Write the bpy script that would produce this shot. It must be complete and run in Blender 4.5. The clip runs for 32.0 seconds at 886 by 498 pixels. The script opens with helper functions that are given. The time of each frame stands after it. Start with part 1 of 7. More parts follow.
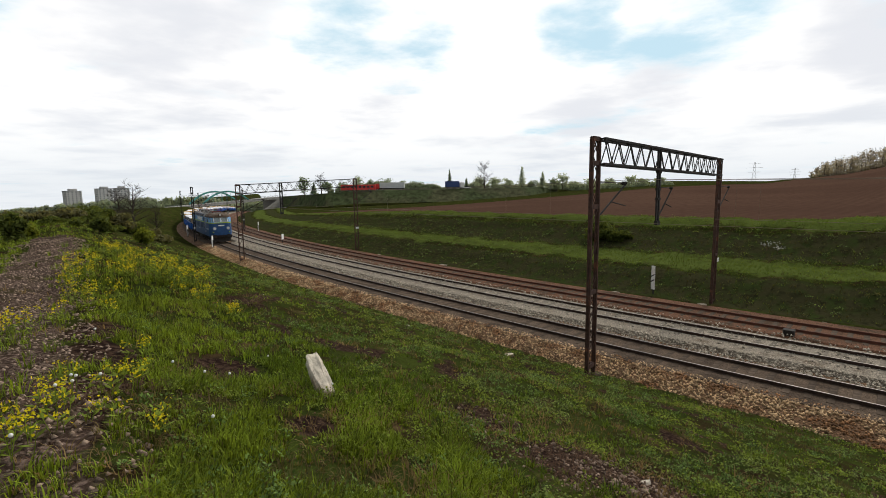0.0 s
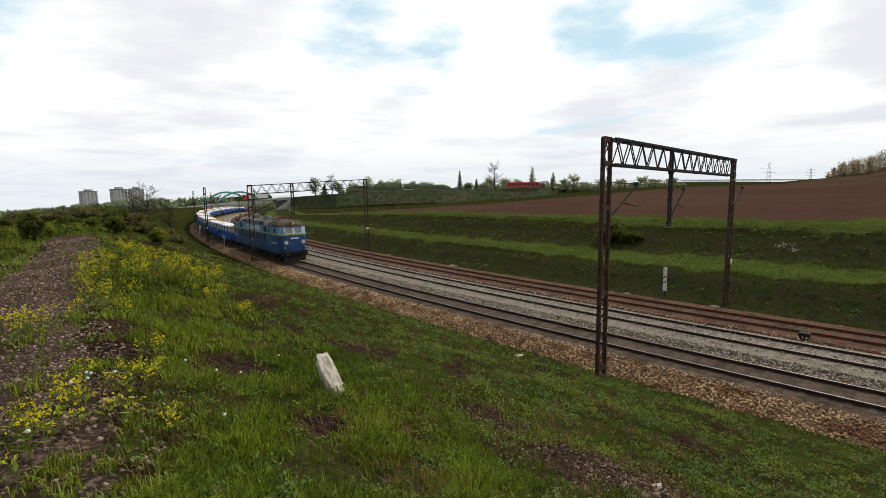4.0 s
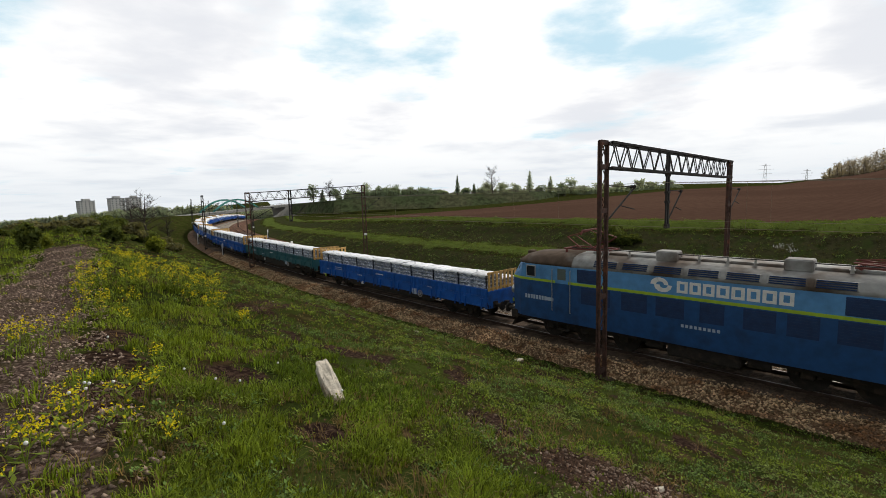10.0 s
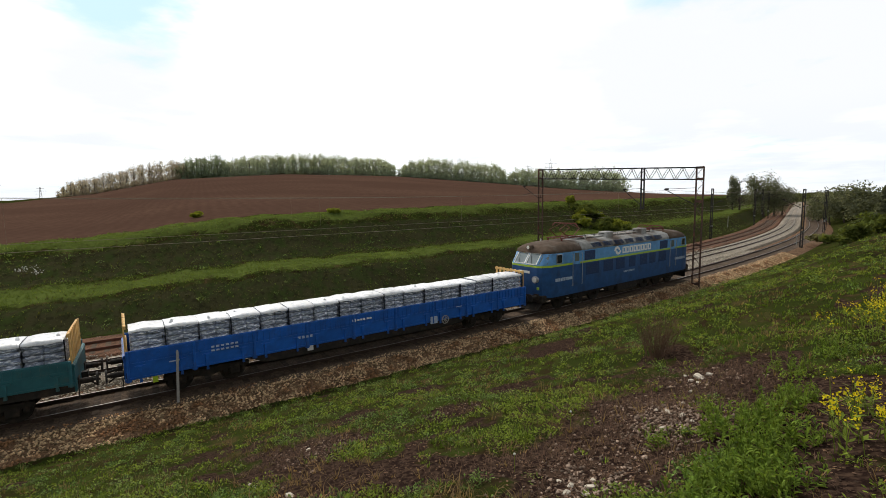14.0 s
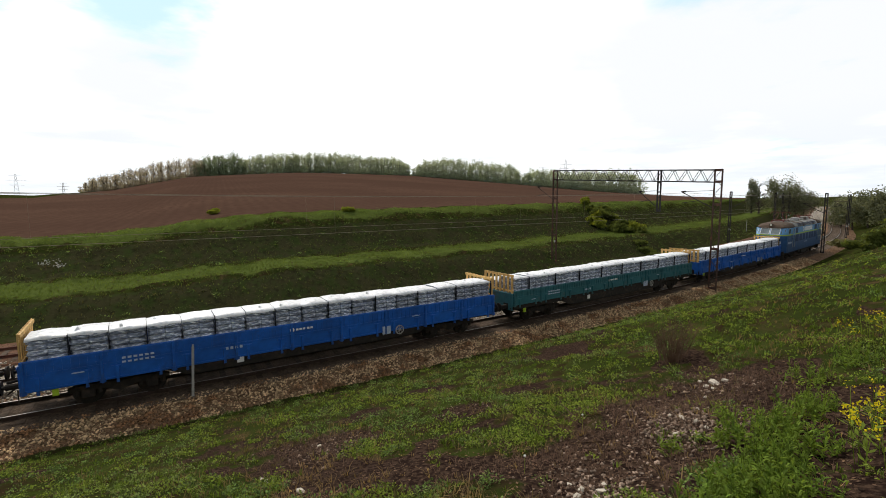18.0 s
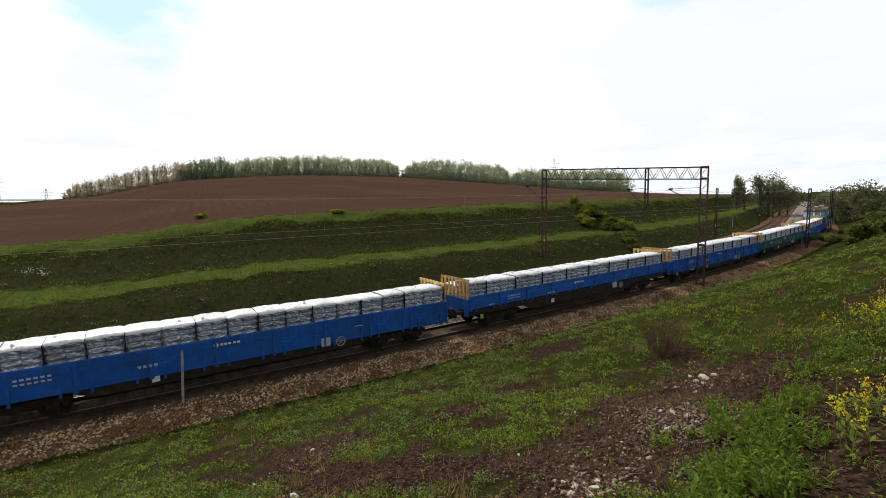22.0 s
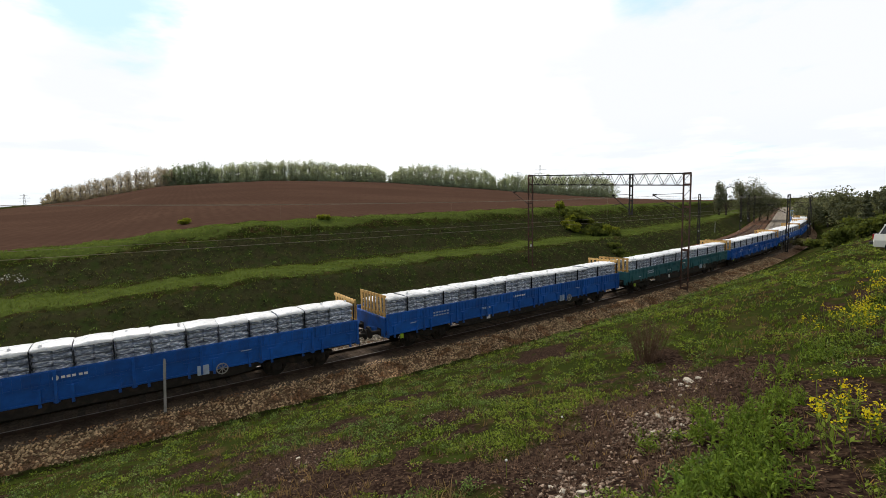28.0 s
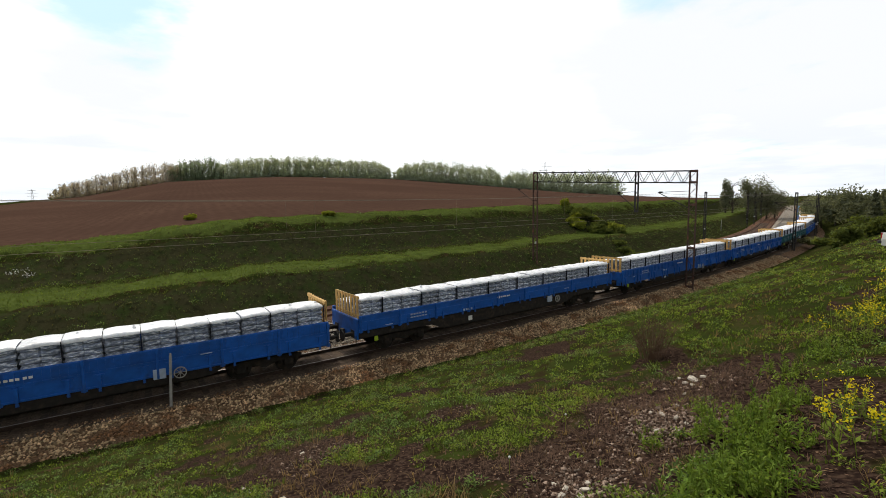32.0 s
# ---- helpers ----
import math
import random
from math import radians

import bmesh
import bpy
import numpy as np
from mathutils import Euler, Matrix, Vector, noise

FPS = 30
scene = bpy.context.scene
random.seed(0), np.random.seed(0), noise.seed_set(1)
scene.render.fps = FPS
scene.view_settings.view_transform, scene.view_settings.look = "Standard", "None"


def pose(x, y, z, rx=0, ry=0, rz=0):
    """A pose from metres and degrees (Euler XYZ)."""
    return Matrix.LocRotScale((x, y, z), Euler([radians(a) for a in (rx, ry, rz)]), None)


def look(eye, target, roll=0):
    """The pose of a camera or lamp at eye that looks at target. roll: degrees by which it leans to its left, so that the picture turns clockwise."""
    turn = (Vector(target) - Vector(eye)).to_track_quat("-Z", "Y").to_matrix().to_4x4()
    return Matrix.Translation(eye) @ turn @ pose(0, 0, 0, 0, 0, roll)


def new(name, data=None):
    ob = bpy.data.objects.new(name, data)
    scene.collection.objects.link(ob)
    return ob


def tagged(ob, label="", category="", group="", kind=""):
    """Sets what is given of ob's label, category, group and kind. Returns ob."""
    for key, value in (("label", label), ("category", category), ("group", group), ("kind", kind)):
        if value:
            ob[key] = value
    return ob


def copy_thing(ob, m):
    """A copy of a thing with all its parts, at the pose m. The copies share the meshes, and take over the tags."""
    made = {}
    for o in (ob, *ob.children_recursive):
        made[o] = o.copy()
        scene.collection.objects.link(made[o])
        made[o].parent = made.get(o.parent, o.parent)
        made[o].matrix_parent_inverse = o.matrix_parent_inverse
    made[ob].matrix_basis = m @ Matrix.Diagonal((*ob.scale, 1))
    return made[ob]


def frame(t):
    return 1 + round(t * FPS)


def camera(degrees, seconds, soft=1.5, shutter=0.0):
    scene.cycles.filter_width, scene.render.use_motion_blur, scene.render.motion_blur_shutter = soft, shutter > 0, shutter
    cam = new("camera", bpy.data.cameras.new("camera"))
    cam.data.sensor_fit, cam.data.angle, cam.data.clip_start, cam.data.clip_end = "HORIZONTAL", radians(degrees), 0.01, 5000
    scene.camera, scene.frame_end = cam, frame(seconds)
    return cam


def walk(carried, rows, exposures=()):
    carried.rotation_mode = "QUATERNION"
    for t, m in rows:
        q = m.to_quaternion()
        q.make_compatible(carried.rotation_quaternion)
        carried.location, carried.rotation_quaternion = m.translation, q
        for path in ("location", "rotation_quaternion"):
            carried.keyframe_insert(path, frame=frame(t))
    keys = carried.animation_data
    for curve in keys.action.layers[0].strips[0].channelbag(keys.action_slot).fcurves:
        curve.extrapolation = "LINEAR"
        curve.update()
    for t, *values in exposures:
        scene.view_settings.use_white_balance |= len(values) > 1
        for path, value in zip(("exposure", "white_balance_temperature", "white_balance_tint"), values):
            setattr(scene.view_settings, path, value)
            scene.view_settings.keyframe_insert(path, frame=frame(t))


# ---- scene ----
# camera: one standing place on the bank, turning to follow the train
FOV = 86.4
EYE = Vector((0.0, 0.0, 7.14))
# seconds, heading clockwise from +y, tilt, lean
VIEW = (
    (0, 1.68, -7.17, -0.85),
    (0.5, 1.26, -6.87, -0.82),
    (1, 1.13, -6.97, -0.79),
    (1.5, 1.42, -7.31, -0.59),
    (2, 1.53, -7.74, -1.12),
    (2.5, 1.36, -7.27, -0.92),
    (3, 0.73, -7.04, -0.90),
    (3.5, 0.54, -7.20, -0.85),
    (5.5, 0.13, -6.44, -0.96),
    (6, -0.01, -6.59, -0.96),
    (6.5, 0.00, -6.67, -0.71),
    (7, -0.41, -6.54, -0.97),
    (7.5, -0.23, -6.68, -1.09),
    (8, -0.03, -6.77, -1.46),
    (8.5, -0.02, -6.85, -1.29),
    (9, -0.06, -6.84, -1.25),
    (9.5, 0.18, -6.67, -1.39),
    (10, 0.67, -6.47, -1.53),
    (10.5, 0.76, -6.28, -1.42),
    (11, 0.69, -6.09, -1.48),
    (11.5, 6.08, -6.30, -2.27),
    (11.7, 14.62, -7.31, -3.87),
    (12, 29.18, -8.06, -2.79),
    (12.3, 44.77, -8.39, 0.23),
    (12.5, 53.12, -6.94, 2.59),
    (12.6, 57.06, -7.23, 0.47),
    (13, 71.73, -5.43, 1.83),
    (13.5, 76.57, -6.27, 0.14),
    (14, 78.37, -6.20, -0.92),
    (14.5, 78.52, -6.61, -1.25),
    (15, 77.38, -6.94, -1.05),
    (15.5, 76.13, -7.01, -0.88),
    (17.5, 76.80, -6.50, -0.37),
    (18, 76.77, -6.20, -0.24),
    (18.5, 77.57, -6.25, -1.03),
    (19, 78.64, -5.96, -0.82),
    (19.5, 78.22, -5.91, -0.78),
    (20, 77.90, -5.82, -0.81),
    (20.5, 78.30, -5.89, -0.89),
    (21, 78.50, -6.18, -0.83),
    (21.5, 78.19, -6.24, -1.11),
    (22, 77.94, -6.13, -1.08),
    (22.5, 78.09, -6.03, -1.24),
    (23, 78.24, -5.98, -1.35),
    (23.5, 78.25, -5.84, -1.19),
    (24, 78.22, -5.61, -1.14),
    (24.5, 78.54, -5.49, -1.19),
    (25, 78.76, -5.62, -1.07),
    (25.5, 79.04, -5.60, -1.16),
    (27.5, 79.31, -5.42, -1.09),
    (28, 79.53, -5.49, -1.06),
    (28.5, 79.48, -5.55, -1.27),
    (29, 79.57, -5.49, -1.40),
    (29.5, 79.65, -5.21, -0.57),
    (30, 79.75, -5.33, -0.48),
    (30.5, 79.88, -5.65, -0.73),
    (31, 79.69, -6.28, -0.86),
    (31.5, 79.31, -6.01, -0.67),
    (32, 78.98, -5.87, -0.83),
)

cam = camera(FOV, 32.0, soft=0.75)


def view_pose(yaw, tilt, lean):
    a, e = radians(yaw), radians(tilt)
    way = Vector((math.sin(a) * math.cos(e), math.cos(a) * math.cos(e), math.sin(e)))
    return look(EYE, EYE + way, lean)


walk(cam, [(t, view_pose(y, p, r)) for t, y, p, r in VIEW], ((0, -0.13), (11.2, -0.13), (13.2, 0.10), (32, 0.10)))

# ---- light ----
SUN_AZ, SUN_EL = 42.0, 46.0
sun = new("sun", bpy.data.lights.new("sun", "SUN"))
sun.data.energy, sun.data.angle, sun.data.color = 2.2, radians(8), (1.0, 0.93, 0.82)
_a, _e = radians(SUN_AZ), radians(SUN_EL)
sun.matrix_world = look((60, 60, 80), (60 - 50 * math.sin(_a) * math.cos(_e), 60 - 50 * math.cos(_a) * math.cos(_e), 80 - 50 * math.sin(_e)))
scene.view_settings.exposure = 0.0


def sky_world():
    w = bpy.data.worlds.new("sky")
    scene.world = w
    w.use_nodes = True
    nt = w.node_tree
    nt.nodes.clear()
    N, L = nt.nodes.new, nt.links.new
    out, bg = N("ShaderNodeOutputWorld"), N("ShaderNodeBackground")
    sky = N("ShaderNodeTexSky")
    sky.sky_type, sky.sun_disc = "NISHITA", False
    sky.sun_elevation, sky.sun_rotation = radians(SUN_EL), radians(SUN_AZ)
    sky.altitude, sky.air_density, sky.dust_density = 200, 1.0, 2.0
    tc = N("ShaderNodeTexCoord")
    sep = N("ShaderNodeSeparateXYZ")
    L(tc.outputs["Generated"], sep.inputs[0])

    def m(op, a, b=None, c=None):
        n = N("ShaderNodeMath")
        n.operation = op
        for i, v in enumerate((a, b, c)):
            if v is None:
                continue
            if isinstance(v, (int, float)):
                n.inputs[i].default_value = v
            else:
                L(v, n.inputs[i])
        return n.outputs[0]

    # clouds lie on a flat layer: the direction divided by its height
    zz = m("MAXIMUM", m("ADD", sep.outputs["Z"], 0.09), 0.05)
    comb = N("ShaderNodeCombineXYZ")
    L(m("DIVIDE", sep.outputs["X"], zz), comb.inputs[0])
    L(m("DIVIDE", sep.outputs["Y"], zz), comb.inputs[1])

    def noise_tex(scale, detail, rough, off):
        mp = N("ShaderNodeMapping")
        mp.inputs["Location"].default_value = off
        L(comb.outputs[0], mp.inputs["Vector"])
        n = N("ShaderNodeTexNoise")
        n.inputs["Scale"].default_value, n.inputs["Detail"].default_value, n.inputs["Roughness"].default_value = scale, detail, rough
        L(mp.outputs[0], n.inputs["Vector"])
        return n.outputs[0]

    big = noise_tex(0.55, 6, 0.55, (3.1, 1.7, 0))
    fine = noise_tex(1.5, 7, 0.6, (8.2, 4.4, 2))
    grey = noise_tex(0.8, 5, 0.5, (1.2, 9.4, 5))

    # blue openings between the clouds, as directions and half widths
    holes = None
    for az, el, wide, amount in ((-46, 22, 9, 0.34), (-5, 17, 7, 0.17), (-14, 20, 7, 0.15), (17, 18, 4, 0.25), (27, 18, 7, 0.2), (39, 25, 8, 0.30), (47, 18, 5, 0.18), (103, 24, 5, 0.3), (150, 40, 15, 0.3), (250, 45, 20, 0.3), (-60, 60, 15, 0.3)):
        a, e = radians(az), radians(el)
        d = N("ShaderNodeVectorMath")
        d.operation = "DOT_PRODUCT"
        L(tc.outputs["Generated"], d.inputs[0])
        d.inputs[1].default_value = (math.sin(a) * math.cos(e), math.cos(a) * math.cos(e), math.sin(e))
        mr = N("ShaderNodeMapRange")
        mr.interpolation_type = "SMOOTHSTEP"
        mr.inputs["From Min"].default_value, mr.inputs["From Max"].default_value = math.cos(radians(wide * 1.5)), 1.0
        mr.inputs["To Max"].default_value = amount
        L(d.outputs["Value"], mr.inputs["Value"])
        holes = mr.outputs[0] if holes is None else m("ADD", holes, mr.outputs[0])
    cover = m("ADD", m("ADD", m("MULTIPLY", big, 0.75), m("MULTIPLY", fine, 0.75)), -0.12)
    cover = m("SUBTRACT", cover, holes)
    ramp = N("ShaderNodeMapRange")
    ramp.interpolation_type = "SMOOTHSTEP"
    ramp.inputs["From Min"].default_value, ramp.inputs["From Max"].default_value = 0.28, 0.56
    L(cover, ramp.inputs["Value"])
    # grey undersides
    shade = N("ShaderNodeMapRange")
    shade.interpolation_type = "SMOOTHSTEP"
    shade.inputs["From Min"].default_value, shade.inputs["From Max"].default_value = 0.46, 0.70
    banks = None
    for az, el, wide, amount in ((-33, 19, 7, 0.14), (-21, 19, 5, 0.12), (13, 10, 6, 0.12), (22, 8, 6, 0.10), (-26, 7, 9, 0.08), (108, 14, 9, 0.17), (98, 10, 7, 0.13), (117, 17, 9, 0.18), (122, 10, 9, 0.16), (46, 12, 6, 0.10)):
        a, e = radians(az), radians(el)
        d = N("ShaderNodeVectorMath")
        d.operation = "DOT_PRODUCT"
        L(tc.outputs["Generated"], d.inputs[0])
        d.inputs[1].default_value = (math.sin(a) * math.cos(e), math.cos(a) * math.cos(e), math.sin(e))
        mr = N("ShaderNodeMapRange")
        mr.interpolation_type = "SMOOTHSTEP"
        mr.inputs["From Min"].default_value, mr.inputs["From Max"].default_value = math.cos(radians(wide * 1.5)), 1.0
        mr.inputs["To Max"].default_value = amount
        L(d.outputs["Value"], mr.inputs["Value"])
        banks = mr.outputs[0] if banks is None else m("ADD", banks, mr.outputs[0])
    L(m("ADD", m("ADD", m("MULTIPLY", grey, 0.7), m("MULTIPLY", fine, 0.3)), banks), shade.inputs["Value"])
    cloud = N("ShaderNodeMix")
    cloud.data_type = "RGBA"
    cloud.inputs["A"].default_value, cloud.inputs["B"].default_value = (1.30, 1.28, 1.25, 1), (0.80, 0.83, 0.90, 1)
    L(m("MULTIPLY", shade.outputs[0], 0.8), cloud.inputs["Factor"])
    # thin pale haze low over the horizon
    low = N("ShaderNodeMapRange")
    low.inputs["From Min"].default_value, low.inputs["From Max"].default_value = 0.02, 0.16
    low.inputs["To Min"].default_value, low.inputs["To Max"].default_value = 0.75, 0.0
    L(sep.outputs["Z"], low.inputs["Value"])
    hz = N("ShaderNodeMix")
    hz.data_type = "RGBA"
    hz.inputs["B"].default_value = (0.80, 0.86, 0.92, 1)
    L(low.outputs[0], hz.inputs["Factor"])
    L(cloud.outputs["Result"], hz.inputs["A"])
    blue = N("ShaderNodeMix")
    blue.data_type, blue.blend_type = "RGBA", "MULTIPLY"
    blue.inputs["Factor"].default_value = 1.0
    blue.inputs["B"].default_value = (0.115, 0.115, 0.115, 1)
    L(sky.outputs[0], blue.inputs["A"])
    pale = N("ShaderNodeMix")
    pale.data_type = "RGBA"
    pale.inputs["Factor"].default_value = 0.9
    pale.inputs["B"].default_value = (0.62, 0.87, 1.0, 1)
    L(blue.outputs["Result"], pale.inputs["A"])
    mix = N("ShaderNodeMix")
    mix.data_type = "RGBA"
    L(ramp.outputs[0], mix.inputs["Factor"])
    L(pale.outputs["Result"], mix.inputs["A"])
    L(hz.outputs["Result"], mix.inputs["B"])
    # the cloud layer glows towards the sun and is dull overhead and behind
    dd = N("ShaderNodeVectorMath")
    dd.operation = "DOT_PRODUCT"
    L(tc.outputs["Generated"], dd.inputs[0])
    dd.inputs[1].default_value = (math.sin(radians(SUN_AZ)), math.cos(radians(SUN_AZ)), 0)
    glow = N("ShaderNodeMapRange")
    glow.interpolation_type = "SMOOTHSTEP"
    glow.inputs["From Min"].default_value, glow.inputs["From Max"].default_value = -0.35, 0.12
    glow.inputs["To Min"].default_value, glow.inputs["To Max"].default_value = 0.50, 1.0
    L(dd.outputs["Value"], glow.inputs["Value"])
    high = N("ShaderNodeMapRange")
    high.interpolation_type = "SMOOTHSTEP"
    high.inputs["From Min"].default_value, high.inputs["From Max"].default_value = 0.48, 0.80
    high.inputs["To Min"].default_value, high.inputs["To Max"].default_value = 1.0, 0.48
    L(sep.outputs["Z"], high.inputs["Value"])
    fin = N("ShaderNodeVectorMath")
    fin.operation = "SCALE"
    L(mix.outputs["Result"], fin.inputs[0])
    L(m("MULTIPLY", glow.outputs[0], high.outputs[0]), fin.inputs["Scale"])
    L(fin.outputs[0], bg.inputs["Color"])
    bg.inputs["Strength"].default_value = 1.0
    L(bg.outputs[0], out.inputs[0])


sky_world()


# ---- materials ----
def mat(name, color, rough=0.8, metal=0.0, vary=0.25, scale=4.0, bump=0.0, second=None, second_at=(0.5, 0.7), second_scale=1.0, per="", spread=0.25, detail=5, coords="Object", thin=0.0, stretch=None):
    """A surface: base colour with fine grain, patches of a second colour, and relief."""
    m = bpy.data.materials.new(name)
    m.use_nodes = True
    nt = m.node_tree
    N, L = nt.nodes.new, nt.links.new
    p = nt.nodes["Principled BSDF"]
    p.inputs["Roughness"].default_value, p.inputs["Metallic"].default_value = rough, metal
    where = N("ShaderNodeTexCoord").outputs[coords]
    if stretch:
        mp = N("ShaderNodeMapping")
        mp.inputs["Scale"].default_value = stretch
        L(where, mp.inputs["Vector"])
        where = mp.outputs[0]
    n = N("ShaderNodeTexNoise")
    n.inputs["Scale"].default_value, n.inputs["Detail"].default_value = scale, detail
    L(where, n.inputs["Vector"])
    mr = N("ShaderNodeMapRange")
    mr.inputs["From Min"].default_value, mr.inputs["From Max"].default_value = 0.3, 0.7
    mr.inputs["To Min"].default_value, mr.inputs["To Max"].default_value = 1 - vary, 1 + vary
    L(n.outputs[0], mr.inputs["Value"])
    col = N("ShaderNodeMix")
    col.data_type = "RGBA"
    col.inputs["A"].default_value = (*color, 1)
    col.inputs["B"].default_value = (*(second or color), 1)
    col.inputs["Factor"].default_value = 0.0
    if second:
        n2 = N("ShaderNodeTexNoise")
        n2.inputs["Scale"].default_value, n2.inputs["Detail"].default_value = second_scale, 6
        L(where, n2.inputs["Vector"])
        r2 = N("ShaderNodeMapRange")
        r2.interpolation_type = "SMOOTHSTEP"
        r2.inputs["From Min"].default_value, r2.inputs["From Max"].default_value = second_at
        L(n2.outputs[0], r2.inputs["Value"])
        L(r2.outputs[0], col.inputs["Factor"])
    mul = N("ShaderNodeVectorMath")
    mul.operation = "SCALE"
    L(col.outputs["Result"], mul.inputs[0])
    L(mr.outputs[0], mul.inputs["Scale"])
    last = mul.outputs[0]
    if per:
        src = N("ShaderNodeObjectInfo").outputs["Random"] if per == "object" else N("ShaderNodeNewGeometry").outputs["Random Per Island"]
        r3 = N("ShaderNodeMapRange")
        r3.inputs["To Min"].default_value, r3.inputs["To Max"].default_value = 1 - spread, 1 + spread
        L(src, r3.inputs["Value"])
        mul2 = N("ShaderNodeVectorMath")
        mul2.operation = "SCALE"
        L(last, mul2.inputs[0])
        L(r3.outputs[0], mul2.inputs["Scale"])
        last = mul2.outputs[0]
    L(last, p.inputs["Base Color"])
    if bump:
        b = N("ShaderNodeBump")
        b.inputs["Strength"].default_value, b.inputs["Distance"].default_value = bump, 0.05
        L(n.outputs[0], b.inputs["Height"])
        L(b.outputs[0], p.inputs["Normal"])
    if metal == 0 and rough >= 0.85:
        p.inputs["Specular IOR Level"].default_value = 0.1
    if thin:
        # leaves let light through
        tr, mx = N("ShaderNodeBsdfTranslucent"), N("ShaderNodeMixShader")
        br = N("ShaderNodeVectorMath")
        br.operation = "MULTIPLY"
        br.inputs[1].default_value = (1.5, 1.35, 0.8)
        L(last, br.inputs[0])
        L(br.outputs[0], tr.inputs["Color"])
        mx.inputs[0].default_value = thin
        L(p.outputs[0], mx.inputs[1])
        L(tr.outputs[0], mx.inputs[2])
        L(mx.outputs[0], nt.nodes["Material Output"].inputs["Surface"])
        p.inputs["Specular IOR Level"].default_value = 0.10
    return m


def ground_material():
    m = bpy.data.materials.new("meadow_soil")
    m.use_nodes = True
    nt = m.node_tree
    N, L = nt.nodes.new, nt.links.new
    p = nt.nodes["Principled BSDF"]
    p.inputs["Roughness"].default_value = 0.95
    p.inputs["Specular IOR Level"].default_value = 0.0
    tc = N("ShaderNodeTexCoord")

    def nz(scale, lo, hi, detail=6, dist=0.0):
        n = N("ShaderNodeTexNoise")
        n.inputs["Scale"].default_value, n.inputs["Detail"].default_value, n.inputs["Distortion"].default_value = scale, detail, dist
        L(tc.outputs["Object"], n.inputs["Vector"])
        r = N("ShaderNodeMapRange")
        r.interpolation_type = "SMOOTHSTEP"
        r.inputs["From Min"].default_value, r.inputs["From Max"].default_value = lo, hi
        L(n.outputs[0], r.inputs["Value"])
        return r.outputs[0], n.outputs[0]

    def mix(f, a, b):
        n = N("ShaderNodeMix")
        n.data_type = "RGBA"
        if isinstance(f, float):
            n.inputs["Factor"].default_value = f
        else:
            L(f, n.inputs["Factor"])
        for k, v in (("A", a), ("B", b)):
            if isinstance(v, tuple):
                n.inputs[k].default_value = (*v, 1)
            else:
                L(v, n.inputs[k])
        return n.outputs["Result"]

    def attr(name):
        n = N("ShaderNodeAttribute")
        n.attribute_name = name
        return n.outputs["Fac"]

    def edge(name, amount=0.5):
        a = N("ShaderNodeMath")
        a.operation = "MULTIPLY_ADD"
        L(nz(2.2, 0.0, 1.0)[1], a.inputs[0])
        a.inputs[1].default_value = amount
        L(attr(name), a.inputs[2])
        r = N("ShaderNodeMapRange")
        r.interpolation_type = "SMOOTHSTEP"
        r.inputs["From Min"].default_value, r.inputs["From Max"].default_value = 0.5 + amount * 0.35, 0.5 + amount * 0.7
        L(a.outputs[0], r.inputs["Value"])
        return r.outputs[0]

    g = mix(nz(0.35, 0.42, 0.62)[0], (0.024, 0.033, 0.008), (0.043, 0.058, 0.012))
    g = mix(nz(1.7, 0.48, 0.62)[0], g, (0.028, 0.019, 0.010))
    g = mix(nz(0.9, 0.55, 0.72, 6, 0.6)[0], g, (0.085, 0.056, 0.029))
    g = mix(nz(9.0, 0.45, 0.7)[0], g, (0.028, 0.034, 0.007))
    # withered slopes, their colour also darkened for the weaker light there
    dead = mix(nz(1.1, 0.40, 0.66)[0], (0.046, 0.044, 0.021), (0.036, 0.050, 0.015))
    dead = mix(nz(3.0, 0.48, 0.7)[0], dead, (0.026, 0.026, 0.013))
    g = mix(edge("rough", 0.5), g, dead)
    # grass of benches and crest, lightened as level ground catching more sky
    lit_turf = mix(nz(0.8, 0.35, 0.65)[0], (0.066, 0.088, 0.020), (0.088, 0.115, 0.028))
    g = mix(edge("lit_turf", 0.9), g, lit_turf)
    soil = mix(nz(14.0, 0.4, 0.65)[0], (0.018, 0.011, 0.009), (0.060, 0.038, 0.027))
    g = mix(edge("bare", 0.6), g, soil)
    gravel = mix(nz(22.0, 0.42, 0.66)[0], (0.045, 0.030, 0.024), (0.17, 0.122, 0.100))
    gravel = mix(nz(1.5, 0.45, 0.7)[0], gravel, (0.050, 0.040, 0.022))
    g = mix(edge("path", 0.5), g, gravel)
    fld = mix(nz(0.03, 0.35, 0.65)[0], (0.082, 0.048, 0.035), (0.106, 0.063, 0.045))
    fld = mix(nz(1.2, 0.45, 0.7)[0], fld, (0.074, 0.042, 0.031))
    w = N("ShaderNodeTexWave")
    w.inputs["Scale"].default_value, w.inputs["Distortion"].default_value, w.inputs["Detail"].default_value = 0.22, 3.0, 3
    mp = N("ShaderNodeMapping")
    mp.inputs["Rotation"].default_value = (0, 0, 0.9)
    L(tc.outputs["Object"], mp.inputs["Vector"])
    L(mp.outputs[0], w.inputs["Vector"])
    wf = N("ShaderNodeMath")
    wf.operation = "MULTIPLY"
    wf.inputs[1].default_value = 0.25
    L(w.outputs["Fac"], wf.inputs[0])
    fld = mix(wf.outputs[0], fld, (0.062, 0.035, 0.026))
    g = mix(edge("field", 0.2), g, fld)
    L(g, p.inputs["Base Color"])
    b = N("ShaderNodeBump")
    b.inputs["Strength"].default_value, b.inputs["Distance"].default_value = 0.7, 0.08
    L(nz(11.0, 0, 1, 8)[1], b.inputs["Height"])
